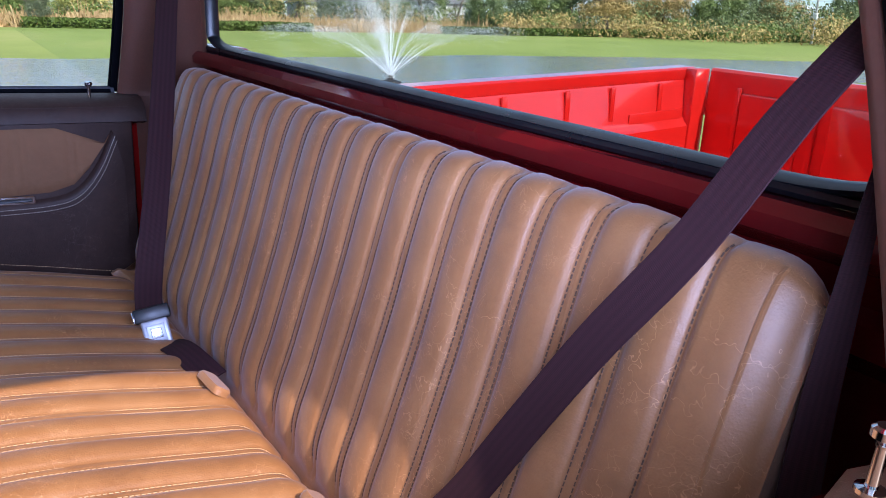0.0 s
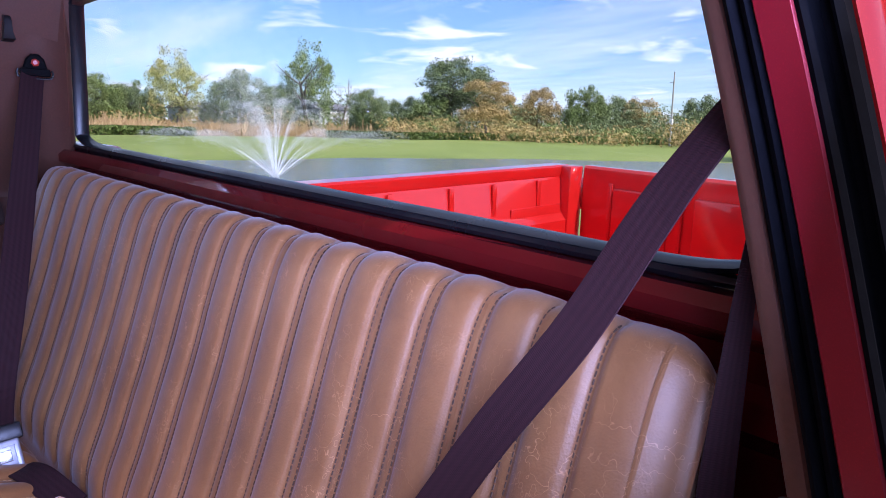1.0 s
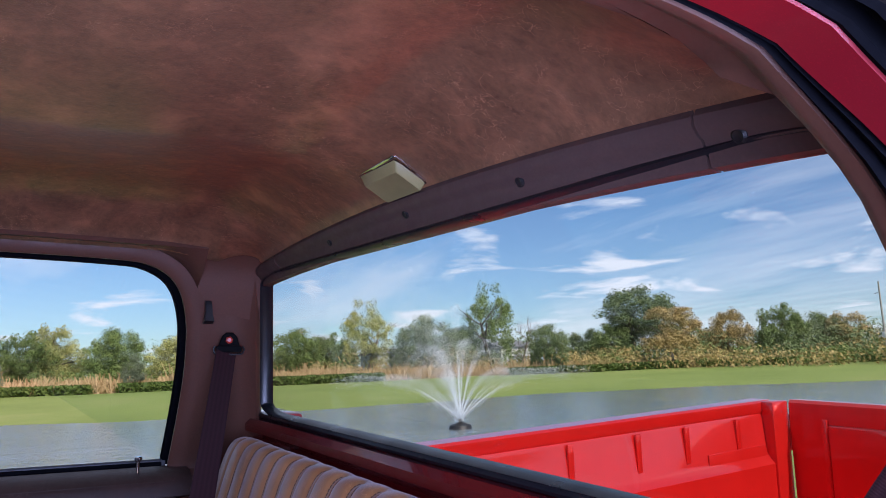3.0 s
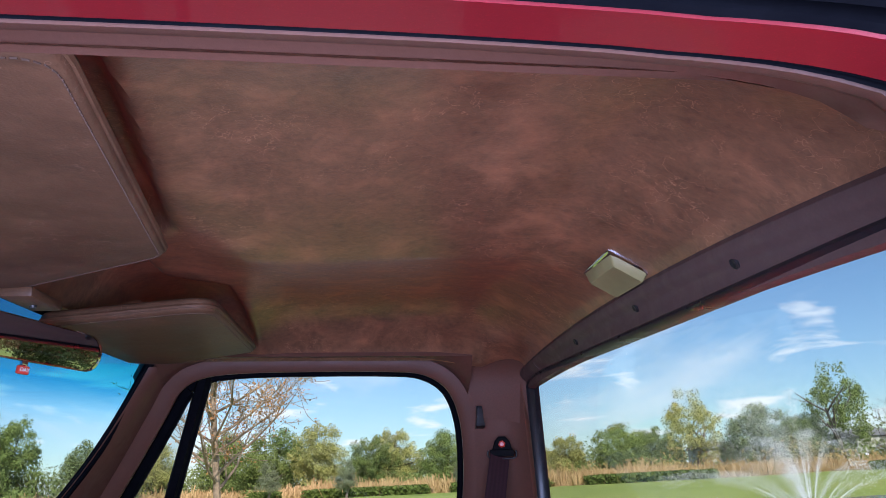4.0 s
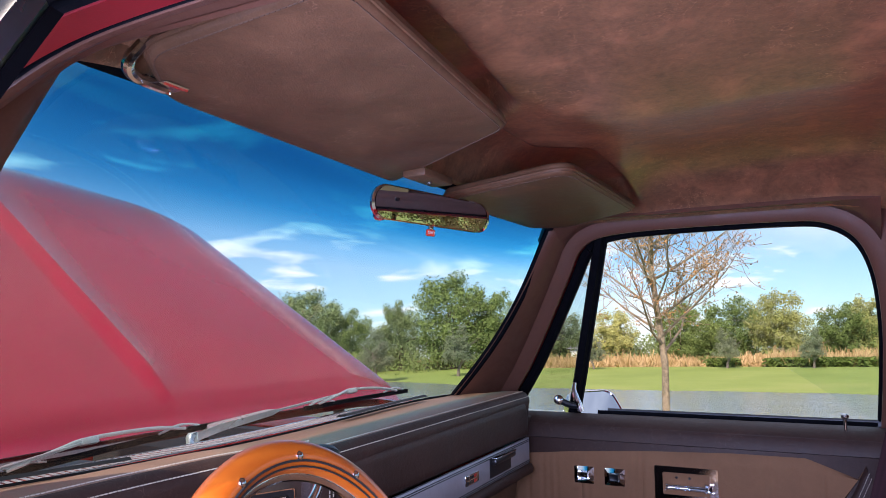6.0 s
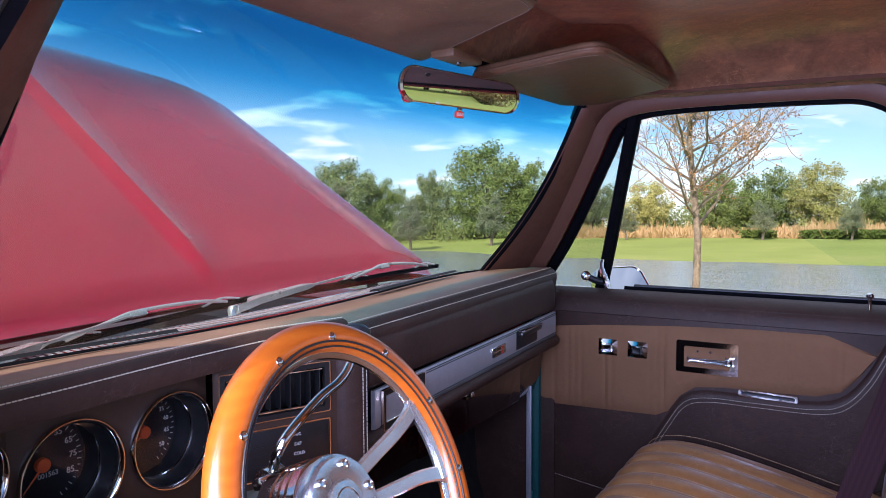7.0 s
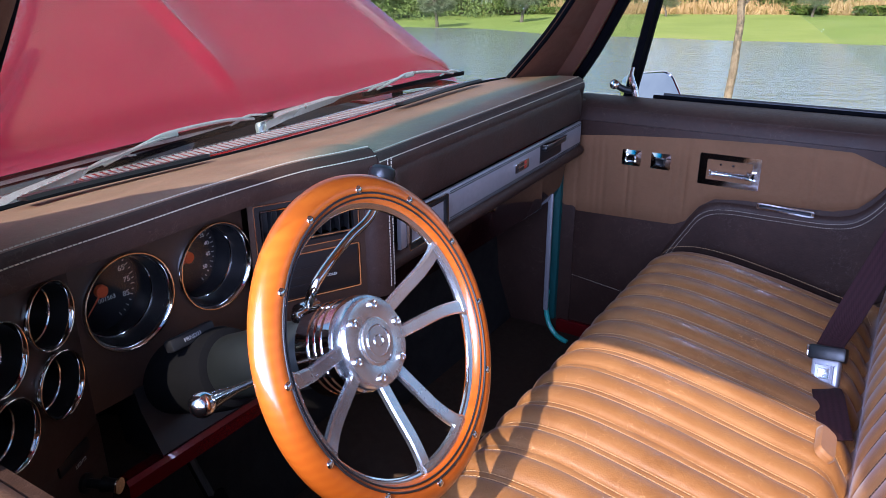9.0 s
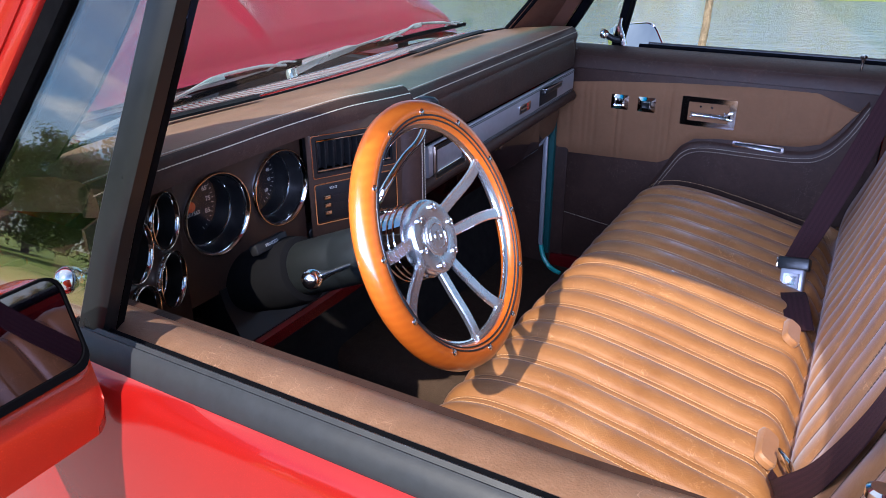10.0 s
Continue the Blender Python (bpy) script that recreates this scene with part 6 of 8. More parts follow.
def steering_wheel():
    w = thing("steering_wheel", "varnished orange wood steering wheel with polished split spokes", "steering wheel", WHEEL)
    N = 96
    rings = []
    for k in range(N):
        a = 360 * k / N
        ring = []
        for j in range(16):
            b = 2 * math.pi * j / 16
            dr, dh = 0.0175 * math.cos(b), 0.0155 * math.sin(b)
            if math.cos(b) < -0.6:
                dr *= 0.9
            ring.append(on_wheel(a, 0.1620 + dr, dh))
        rings.append(ring)
    part("rim", loft(rings, True, False, True), M["wood"], w, "varnished orange wooden rim", 80)
    for r, h, q in ((0.1552, 0.0150, 0.0012), (0.1503, 0.0125, 0.0010)):
        part("inlay", tube([on_wheel(360 * k / N, r, h) for k in range(N)], q, 6, True), M["dial"], w, "black inlay line")
    part("core_ring", tube([on_wheel(360 * k / N, 0.1458, 0.0) for k in range(N)], 0.0032, 8, True, None, 1.6), M["alu"], w, "polished aluminium core ring")
    for k in range(12):
        o = on_wheel(8.04 + 30 * k, 0.1597, 0.0150)
        part("rivet", revolve(((-0.002, 0.0042), (0.001, 0.0042), (0.0022, 0.003), (0.0026, 0.001)), o, AXIS, 12), M["alu"], w)
    for c in (82, 172, 262):
        for sgn in (-1, 1):
            hub_a, rim_a = c + sgn * 17, c + sgn * 15.5
            pts = spline([on_wheel(c + sgn * 20, 0.044, -0.026), on_wheel(c + sgn * 16, 0.078, -0.018), on_wheel(c + sgn * 14.5, 0.112, -0.009), on_wheel(rim_a, 0.137, -0.002), on_wheel(rim_a + sgn * 2.0, 0.149, 0.0)], 6)
            rings = []
            for i, p in enumerate(pts):
                f = i / (len(pts) - 1)
                t = (pts[min(i + 1, len(pts) - 1)] - pts[max(i - 1, 0)]).normalized()
                side = t.cross(AXIS).normalized()
                nn = side.cross(t)
                hw = 0.0073 + 0.0018 * f ** 3
                rings.append([p + side * (hw * a) + nn * (0.0042 * b) for a, b in ((-1, -0.6), (-0.75, -1), (0.75, -1), (1, -0.6), (1, 0.6), (0.75, 1), (-0.75, 1), (-1, 0.6))])
            part("spoke", loft(rings), M["alu_satin"], w, "satin aluminium spoke arm", 22)
        web = [on_wheel(c - 18 + 36 * k / 10, 0.1444, 0.0) for k in range(11)]
        part("spoke_web", tube(web, [0.0065] * 11, 8), M["alu_satin"], w)
    o = WHEEL - AXIS * 0.030
    part("hub_adapter", revolve(((-0.062, 0.050), (-0.058, 0.053), (-0.040, 0.053), (-0.038, 0.050), (-0.036, 0.053), (-0.030, 0.053), (-0.028, 0.050), (-0.026, 0.053), (-0.020, 0.053), (-0.018, 0.050), (-0.016, 0.053), (-0.006, 0.053), (-0.004, 0.048)), o, AXIS, 48), M["chrome"], w, "grooved chrome hub adapter")
    cap = part("hub_cap", revolve(((-0.006, 0.050), (0.004, 0.052), (0.010, 0.050), (0.013, 0.047), (0.0135, 0.028), (0.0128, 0.0265), (0.0125, 0.0265), (0.0132, 0.025), (0.0140, 0.0)), o, AXIS, 48, None, False), M["alu_satin"], w, "brushed round horn cap")
    part("emblem", revolve(((0.0130, 0.0240), (0.0152, 0.0235), (0.0155, 0.010)), o, AXIS, 40), M["alu_satin"], cap, "engraved round emblem")
    bm = bmesh.new()
    for q in (0.0065, 0.0170):
        tube([o + AXIS * 0.0160 + (WR * math.cos(a) + WU * math.sin(a)) * q for a in (2 * math.pi * k / 24 for k in range(24))], 0.0007, 5, True, bm)
    part("emblem_mark", bm, M["alu"], cap, "", 0)
    for k in range(6):
        a = 20 + 60 * k
        p = o + (WR * math.sin(radians(a)) + WU * math.cos(radians(a))) * 0.0395
        b = part("bolt", revolve(((0.010, 0.0052), (0.0165, 0.0052), (0.017, 0.0036), (0.015, 0.003), (0.0148, 0.001)), p, AXIS, 14), M["alu"], cap)
    return w


steering_wheel()


def steering_column():
    c = thing("steering_column", "dark grey steering column with chrome shift and signal levers", "steering column", WHEEL - AXIS * 0.2)
    o = WHEEL - AXIS * 0.092
    part("upper_shroud", revolve(((0.0, 0.039), (-0.003, 0.041), (-0.06, 0.041), (-0.085, 0.0415), (-0.088, 0.0405), (-0.092, 0.0415), (-0.18, 0.0415), (-0.185, 0.039)), o, AXIS, 40), M["column"], c, "scuffed dark grey column shroud")
    part("bell", revolve(((-0.17, 0.042), (-0.175, 0.050), (-0.19, 0.054), (-0.23, 0.055), (-0.26, 0.052), (-0.40, 0.045)), o, AXIS, 40), M["matt_black"], c, "black column bell")
    part("lower_tube", revolve(((-0.38, 0.04), (-0.75, 0.04)), o, AXIS, 24), M["column"], c)
    ind = part("gear_indicator", rbox(-0.034, 0.034, -0.008, 0.008, -0.012, 0.005, 0.003), M["dial"], c, "gear indicator strip")
    ind.matrix_world = basis(o - AXIS * 0.200 + WU * 0.055 + WR * -0.020, WR, WU)
    letters("PRND21", 0.0075, basis(o - AXIS * 0.1945 + WU * 0.055 + WR * -0.022, WR, WU), M["alu_plate"], c)
    # shift lever: chrome rod with black knob, cranked upwards
    base = o - AXIS * 0.03 + WU * 0.045 + WR * 0.02
    rod = spline([base, Vector((-0.518, 0.845, 1.172)), Vector((-0.45, 0.855, 1.198)), Vector((-0.405, 0.86, 1.208)), Vector((-0.382, 0.862, 1.222)), Vector((-0.366, 0.864, 1.248))], 6)
    lev = part("shift_lever", tube(rod, 0.0058, 12), M["chrome"], c, "cranked chrome gear lever")
    part("lever_boss", revolve(((-0.012, 0.013), (0.012, 0.013)), base, WR, 16), M["alu"], lev)
    part("lever_knob", revolve(((-0.004, 0.010), (0.004, 0.016), (0.016, 0.0175), (0.022, 0.016), (0.026, 0.010)), Vector((-0.368, 0.864, 1.244)), (0.35, 0.05, 0.93), 24), M["black"], lev, "black gear knob")
    # signal lever with ball end
    tip = Vector((-0.713, 0.814, 1.131))
    root = o - AXIS * 0.045 - WR * 0.05
    sl = part("signal_lever", tube([root, root.lerp(tip, 0.55), root.lerp(tip, 0.72), root.lerp(tip, 0.97)], [0.004, 0.004, 0.0062, 0.0098], 12), M["alu"], c, "chrome turn signal stalk")
    part("lever_ball", revolve([(-0.0125 * math.cos(math.pi * k / 12), max(0.0003, 0.0125 * math.sin(math.pi * k / 12))) for k in range(13)], tip, (tip - root), 20), M["alu"], sl)
    bs = part("hazard_knob", rbox(-0.012, 0.012, -0.008, 0.008, 0, 0.016, 0.004), M["alu"], c)
    bs.matrix_world = basis(o - AXIS * 0.02 + WU * 0.052, WR, AXIS)


steering_column()
for x, name in ((-0.60, "brake_pedal"), (-0.44, "accelerator_pedal")):
    p = thing(name, "black rubber foot pedal above the carpet", "pedal", (x, 1.15, 0.6), "foot pedals")
    part("pad", moved(rbox(-0.045 if "brake" in name else -0.025, 0.045 if "brake" in name else 0.025, -0.008, 0.008, -0.06, 0.06, 0.005), pose(x, 1.16, 0.62, -35)), M["rubber"], p)
    part("arm", tube(spline([(x, 1.175, 0.64), (x, 1.24, 0.74), (x, 1.30, 0.90)], 5), 0.009, 8), M["black"], p)

# ---- cowl, wipers, bonnet, engine bay ----


def cowl():
    c = thing("cowl", "red painted cowl with a slotted black air intake", "cowl", (0, 1.50, 1.15), kind="structure")
    rings = []
    for k in range(25):
        x = -0.80 + 1.60 * k / 24
        y = windscreen(0, x).y
        rings.append([(x, y + 0.008, 1.165 + 0.03 * x * x), (x, y + 0.018, 1.184 + 0.03 * x * x), (x, y + 0.090, 1.186 + 0.02 * x * x), (x, y + 0.105, 1.172), (x, y + 0.11, 1.11), (x, y + 0.004, 1.11)])
    part("panel", loft(rings), M["red"], c, "bright red cowl panel")
    # sunlight on the slots is put in as pale raised bars
    bm = bmesh.new()
    for k in range(96):
        x = -0.68 + 1.36 * k / 95
        y = windscreen(0, x).y
        q = [(x - 0.0034, y + 0.032), (x + 0.0034, y + 0.032), (x + 0.0094, y + 0.080), (x + 0.0026, y + 0.080)]
        z = 1.1858 + 0.027 * x * x
        loft([[(a, b, z) for a, b in q], [(a, b, z + 0.0012) for a, b in q]], bm=bm)
    tagged(part("intake_bars", bm, M["alu_plate"], c, "row of slanted slots, sunlight on them put in as pale bars", 0), kind="stuff")
    for dy in (0.028, 0.084):
        part("grille_edge", tube([(x, windscreen(0, x).y + dy, 1.186 + 0.027 * x * x) for x in [-0.70 + 1.4 * k / 20 for k in range(21)]], 0.0022, 6), M["alu"], c)


cowl()


def wiper(pivot, mid, tip0, tip1, label):
    w = thing("windscreen_wiper", label, "wiper", pivot, "windscreen wipers")
    p, m, a, b = (Vector(q) for q in (pivot, mid, tip0, tip1))
    part("pivot_cap", revolve(((-0.02, 0.013), (0.006, 0.013), (0.012, 0.009), (0.014, 0.004)), p, (0, 0.2, 1), 18), M["steel"], w)
    j = p.lerp(m, 0.42)
    arm = part("arm", loft([[q + Vector((0, e * d, f * d * 0.6)) for e, f in ((-1, -1), (1, -1), (1, 1), (-1, 1))] for q, d in ((p + Vector((0, 0, 0.006)), 0.0135), (p.lerp(j, 0.3) + Vector((0, 0, 0.010)), 0.0125), (j + Vector((0, 0, 0.008)), 0.0095), (j.lerp(m, 0.1) + Vector((0, 0, 0.007)), 0.0034), (m, 0.0028))]), M["steel"], w, "bright steel wiper arm")
    d = (b - a).normalized()
    bow = part("bow", tube(spline([a.lerp(b, 0.12), a.lerp(b, 0.30) + Vector((0, 0, 0.014)), m + Vector((0, 0, 0.004)), a.lerp(b, 0.70) + Vector((0, 0, 0.014)), a.lerp(b, 0.88)], 5), 0.0034, 8), M["steel"], w, "bright steel blade bow")
    part("hub", rbox(-0.016, 0.016, -0.006, 0.006, -0.004, 0.006, 0.002), M["steel"], w).matrix_world = basis(m, d, (Vector((0, 0.5, 1))).normalized())
    for f0, f1 in ((0.04, 0.26), (0.74, 0.96)):
        part("claw", tube(spline([a.lerp(b, f0), a.lerp(b, (f0 + f1) / 2) + Vector((0, 0, 0.009)), a.lerp(b, f1)], 5), 0.0024, 6), M["steel"], bow)
    part("rubber_blade", loft([[q + Vector((0, e, f)) for e, f in ((-0.003, 0.0), (0.003, 0.0), (0.002, -0.010), (-0.002, -0.010))] for q in (a, a.lerp(b, 0.5) + Vector((0, 0.002, 0.001)), b)]), M["rubber"], w, "black rubber blade")


wiper((-0.60, 1.36, 1.180), (-0.245, 1.425, 1.222), (-0.44, 1.418, 1.196), (0.02, 1.432, 1.218), "bright steel windscreen wiper parked across the lower glass")
wiper((-0.006, 1.440, 1.190), (0.471, 1.400, 1.243), (0.300, 1.412, 1.222), (0.655, 1.347, 1.235), "bright steel windscreen wiper lying towards the passenger side")
part("washer_nozzle", revolve(((0, 0.010), (0.008, 0.010), (0.014, 0.005)), (0.02, 1.435, 1.178), (0, 0, 1), 14), M["black"], bpy.data.objects["cowl"])


def bonnet():
    b = thing("bonnet", "glossy red bonnet propped open ahead of the windscreen", "bonnet", (0, 1.47, 1.2))
    A, L = radians(34.0), 1.14
    e = Vector((0, math.cos(A), math.sin(A)))
    n = Vector((0, -math.sin(A), math.cos(A)))
    rows = []
    for j in range(41):
        f = j / 40
        row = []
        for i in range(241):
            x = -0.76 + 1.52 * i / 240
            half = 0.775 - 0.04 * f
            xx = x / 0.76 * half
            ridge = 0.016 * (max(0, 1 + xx / 0.034) if xx < 0 else max(0, 1 - xx / 0.12) ** 2) * min(1, max(0, (f - 0.04) / 0.09)) ** 0.7
            side = -0.030 * max(0, (abs(xx) - 0.55) / 0.22) ** 2
            nose = -0.075 * max(0, (f - 0.80) / 0.20) ** 2 * (0.45 + 0.55 * (xx / half) ** 2)
            crown = 0.038 * f * (1 - (xx / half) ** 2)
            lip = -0.02 * max(0, (0.05 - f) / 0.05)
            p = Vector((xx, 1.475 - 0.05 * (xx / 0.775) ** 2 * (1 - f), 1.205)) + e * (L * f) + n * (ridge + side + nose + crown + lip + 0.028)
            row.append(p)
        rows.append(row)
    bm = loft(rows, False, False)
    bmesh.ops.solidify(bm, geom=bm.faces[:], thickness=0.008)
    part("skin", bm, M["red_hood"], b, "bright red bonnet skin", 60)
    rim = [rows[0][i] - n * 0.012 for i in range(0, 241, 3)]
    part("rear_flange", loft([[p + n * 0.010, p - n * 0.014, p - n * 0.014 + e * 0.05, p + e * 0.05] for p in rim]), M["red_in"], b, "shade-toned red folded rear flange")
    # holes are white blocks: sky light through them put into the colour
    bm = bmesh.new()
    for i in range(6, 117, 1):
        p = rows[0][i] - n * 0.012 - e * 0.001
        rbox(p.x - 0.003, p.x + 0.003, p.y - 0.002, p.y + 0.001, p.z - 0.004, p.z + 0.002, 0, 1, bm)
    tagged(part("flange_holes", bm, M["dial_white"], b, "row of small flange holes, sky light through them painted white", 0), kind="stuff")
    for s in (-1, 1):
        part("hinge", loft([[q + Vector((dx, 0, 0)) for dx in (-0.006, 0.006)] + [q + Vector((dx, 0.03, 0.0)) for dx in (0.006, -0.006)] for q in (Vector((s * 0.62, 1.52, 1.10)), Vector((s * 0.62, 1.53, 1.19)), Vector((s * 0.62, 1.60, 1.27)))]), M["black"], b, "black bonnet hinge")


bonnet()


def engine_bay():
    g = thing("engine_bay", "dark engine bay with inner wings behind the cowl", "engine bay", (0, 1.9, 0.9), kind="structure")
    part("bulkhead", rbox(-0.80, 0.80, 1.545, 1.56, 0.6, 1.12, 0.004), M["engine"], g)
    part("engine_block", rbox(-0.32, 0.32, 1.62, 2.30, 0.60, 1.02, 0.05, 3), M["engine"], g)
    for s in (-1, 1):
        part("inner_wing", loft([[(s * x, y, z) for x, z in ((0.62, 0.75), (0.66, 1.02), (0.74, 1.085), (0.80, 1.085), (0.80, 0.75))] for y in (1.56, 2.0, 2.6)]), M["engine"], g)
        part("wing", loft([[(s * x, y, z - 0.02 * (y - 1.5)) for x, z in ((0.79, 1.10), (0.83, 1.125), (0.90, 1.12), (0.96, 1.06), (0.99, 0.90), (0.97, 0.6), (0.90, 0.6), (0.79, 1.0))] for y in (1.16, 1.5, 2.0, 2.62)]), M["red"], g, "bright red front wing", 50)
    part("air_cleaner", revolve(((0, 0.17), (0.06, 0.18), (0.065, 0.16), (0.07, 0.02)), (0, 1.95, 1.02), (0, 0, 1), 32), M["engine"], g, "round black air cleaner")
    part("nose", rbox(-0.92, 0.92, 2.58, 2.66, 0.6, 1.05, 0.03, 3), M["red"], g)


engine_bay()

# ---- load bed ----


def load_bed():
    b = thing("load_bed", "bright red pickup load bed with ribbed inner panels and tailgate", "truck bed", (0, -1.1, 0.75))
    tilt = Matrix.Translation((0, -1.98, 1.252)) @ Matrix.Rotation(radians(-3.3), 4, "X") @ Matrix.Translation((0, 1.98, -1.252))

    def put(name, bm, m, parent=b, label="", smooth=35):
        return part(name, moved(bm, tilt), m, parent, label, smooth)
    y0, y1 = -0.16, -2.02
    for s in (-1, 1):
        prof = ((0.86, 0.70), (0.86, 1.02), (0.875, 1.035), (0.890, 1.06), (0.900, 1.19), (0.905, 1.205), (0.900, 1.215), (0.900, 1.246), (0.908, 1.254), (0.985, 1.254), (1.0, 1.24), (1.0, 0.70))
        sd = put("bed_side", loft([[(s * x, y, z) for x, z in prof] for y in (y0, -0.8, -1.4, y1)]), M["red_bed"], b, "bright red bed side")
        for y in (-0.55, -0.98, -1.28, -1.52, -1.80):
            put("stake_rib", rbox(s * 0.888, s * 0.8985, y - 0.012, y + 0.012, 1.07, 1.200, 0.004), M["red_bed"], sd, "pressed upright rib")
        put("side_panel", rbox(s * 0.884, s * 0.8905, -1.95, -1.62, 0.90, 1.09, 0.003), M["red_bed"], sd)
        put("end_post", rbox(s * 0.850, s * 0.915, y1 - 0.035, y1 + 0.06, 0.70, 1.252, 0.008), M["red_bed"], sd, "bed end post")
    prof = ((-2.055, 0.70), (-2.050, 1.215), (-2.052, 1.243), (-2.062, 1.254), (-2.095, 1.254), (-2.105, 1.24), (-2.105, 0.70))
    tg = put("tailgate", loft([[(x, y, z) for y, z in prof] for x in (-0.845, 0.0, 0.845)]), M["red_bed"], b, "bright red tailgate")
    for x in (-0.55, -0.18, 0.19, 0.56):
        put("pressed_panel", rbox(x - 0.13, x + 0.13, -2.058, -2.042, 0.85, 1.17, 0.012, 3), M["red_bed"], tg, "pressed tailgate panel")
    for x in (-0.36, 0.005, 0.375, 0.70):
        put("pressed_rib", rbox(x - 0.012, x + 0.012, -2.056, -2.038, 0.80, 1.19, 0.006), M["red_bed"], tg)
    put("latch", rbox(0.846, 0.852, -2.075, -2.050, 1.06, 1.20, 0.002), M["chrome"], tg, "tailgate side latch")
    put("bed_floor", rbox(-0.86, 0.86, y1, y0, 0.66, 0.70, 0.004), M["red_bed"], b)
    put("front_panel", rbox(-0.90, 0.90, y0 - 0.03, y0, 0.68, 1.10, 0.01), M["red_bed"], b)


load_bed()

# rest of the body below the cab, and the wheels
body = thing("truck_body", "bright red pickup lower body on black tyres", "truck body", (0, 0.5, 0.3), kind="structure")
part("frame", rbox(-0.5, 0.5, -2.0, 2.5, 0.32, 0.45, 0.02), M["engine"], body)
for s in (-1, 1):
    for y in (-1.15, 1.95):
        t = part("tyre", revolve(((-0.11, 0.22), (-0.115, 0.33), (-0.09, 0.355), (0.09, 0.355), (0.115, 0.33), (0.11, 0.22)), (s * 0.84, y, 0.355), (1, 0, 0), 40), M["rubber"], body)
        part("rim", revolve(((-0.10, 0.22), (-0.08, 0.20), (0.09, 0.20), (0.10, 0.05)), (s * 0.85, y, 0.355), (s, 0, 0), 32), M["alu"], t)
    part("corner_skin", loft([[(s * x, y, z) for x, z in ((0.965, 1.17), (0.985, 1.10), (0.99, 0.9), (0.96, 0.5), (0.90, 0.5), (0.90, 1.17))] for y in (-0.06, 0.1, 0.222)]), M["red"], body)

# the truck takes the same fitted lean, towards the pond
for ob in list(scene.objects):
    if ob.parent is None and ob.type in ("MESH", "EMPTY"):
        ob.matrix_world = TILT @ ob.matrix_world
bpy.context.view_layer.update()

# ---- landscape ----


def grass_material():
    m = mat("mown_grass", (0.10, 0.16, 0.03), 0.8, 0, 0.2)
    nt, b = nodes_of(m)
    v = place(nt, "Object")
    a = noise_node(nt, 0.09, 5, 0.6, 0.3, v)
    f = noise_node(nt, 9, 6, 0.7, 0, v)
    col = ramp(nt, a.outputs["Fac"], ((0.3, (0.21, 0.27, 0.065)), (0.55, (0.27, 0.33, 0.085)), (0.75, (0.34, 0.36, 0.12))))
    col = mixed(nt, spread(nt, f.outputs["Fac"], 0.35, 0.7, 0, 0.45), col, (0.16, 0.23, 0.04))
    nt.links.new(col, b.inputs["Base Color"])
    bump(nt, b, f.outputs["Fac"], 0.5, 0.05)
    return m


def water_material():
    m = mat("pond_water", (0.20, 0.23, 0.225), 0.14, 0, 0.7)
    nt, b = nodes_of(m)
    v = place(nt, "Object", (1.0, 0.45, 1))
    n1 = noise_node(nt, 1.7, 5, 0.6, 0.3, v)
    n2 = noise_node(nt, 0.16, 4, 0.6, 0.2, v)
    q = bump(nt, b, n1.outputs["Fac"], 0.6, 0.14)
    bump(nt, b, n2.outputs["Fac"], 0.4, 0.4, q)
    return m


def leafy(name, dark, light):
    m = mat(name, light, 0.65, 0, 0.25)
    nt, b = nodes_of(m)
    g = nt.nodes.new("ShaderNodeNewGeometry")
    o = nt.nodes.new("ShaderNodeObjectInfo")
    col = mixed(nt, g.outputs["Random Per Island"], dark, light)
    col = mixed(nt, spread(nt, o.outputs["Random"], 0, 1, 0, 0.35), col, tuple(c * 1.35 for c in light))
    nt.links.new(col, b.inputs["Base Color"])
    b.inputs["Subsurface Weight"].default_value = 0.0
    return m


M["grass"] = grass_material()
M["water"] = water_material()
# lane colour raised to a pale reflector that bounces light into the cab
M["asphalt"] = speckled(mat("bounce_pale_lane", (0.26, 0.255, 0.245), 0.85, 0, 0.3), 60, 0.2, 0.4, 0.006)
M["kerb"] = speckled(mat("concrete_kerb", (0.36, 0.35, 0.32), 0.85, 0, 0.3), 20, 0.2, 0.3, 0.004)
M["bark"] = speckled(mat("grey_bark", (0.20, 0.165, 0.135), 0.9, 0, 0.2), 8, 0.35, 0.6, 0.03)
M["bark_dark"] = speckled(mat("dark_bark", (0.085, 0.070, 0.055), 0.9, 0, 0.2), 8, 0.3, 0.6, 0.03)
# leaf colours are lightened and low in contrast, distance haze put into them
M["leaf_green"] = leafy("green_leaves", (0.125, 0.175, 0.050), (0.19, 0.245, 0.074))
M["leaf_dark"] = leafy("dark_leaves", (0.12, 0.165, 0.066), (0.19, 0.235, 0.098))
M["leaf_yellow"] = leafy("yellowing_leaves", (0.26, 0.27, 0.085), (0.42, 0.40, 0.14))
M["leaf_rust"] = leafy("rust_leaves", (0.31, 0.225, 0.085), (0.47, 0.34, 0.135))
M["needles"] = leafy("rusty_needles", (0.34, 0.155, 0.055), (0.50, 0.26, 0.10))
M["leaf_silver"] = leafy("silvery_leaves", (0.115, 0.14, 0.085), (0.21, 0.24, 0.145))
M["reed"] = leafy("dry_reeds", (0.34, 0.21, 0.095), (0.56, 0.39, 0.20))
M["hedge"] = leafy("hedge_leaves", (0.05, 0.08, 0.018), (0.12, 0.165, 0.035))
M["white_wall"] = speckled(mat("white_wall", (0.72, 0.72, 0.70), 0.7), 2, 0.1)
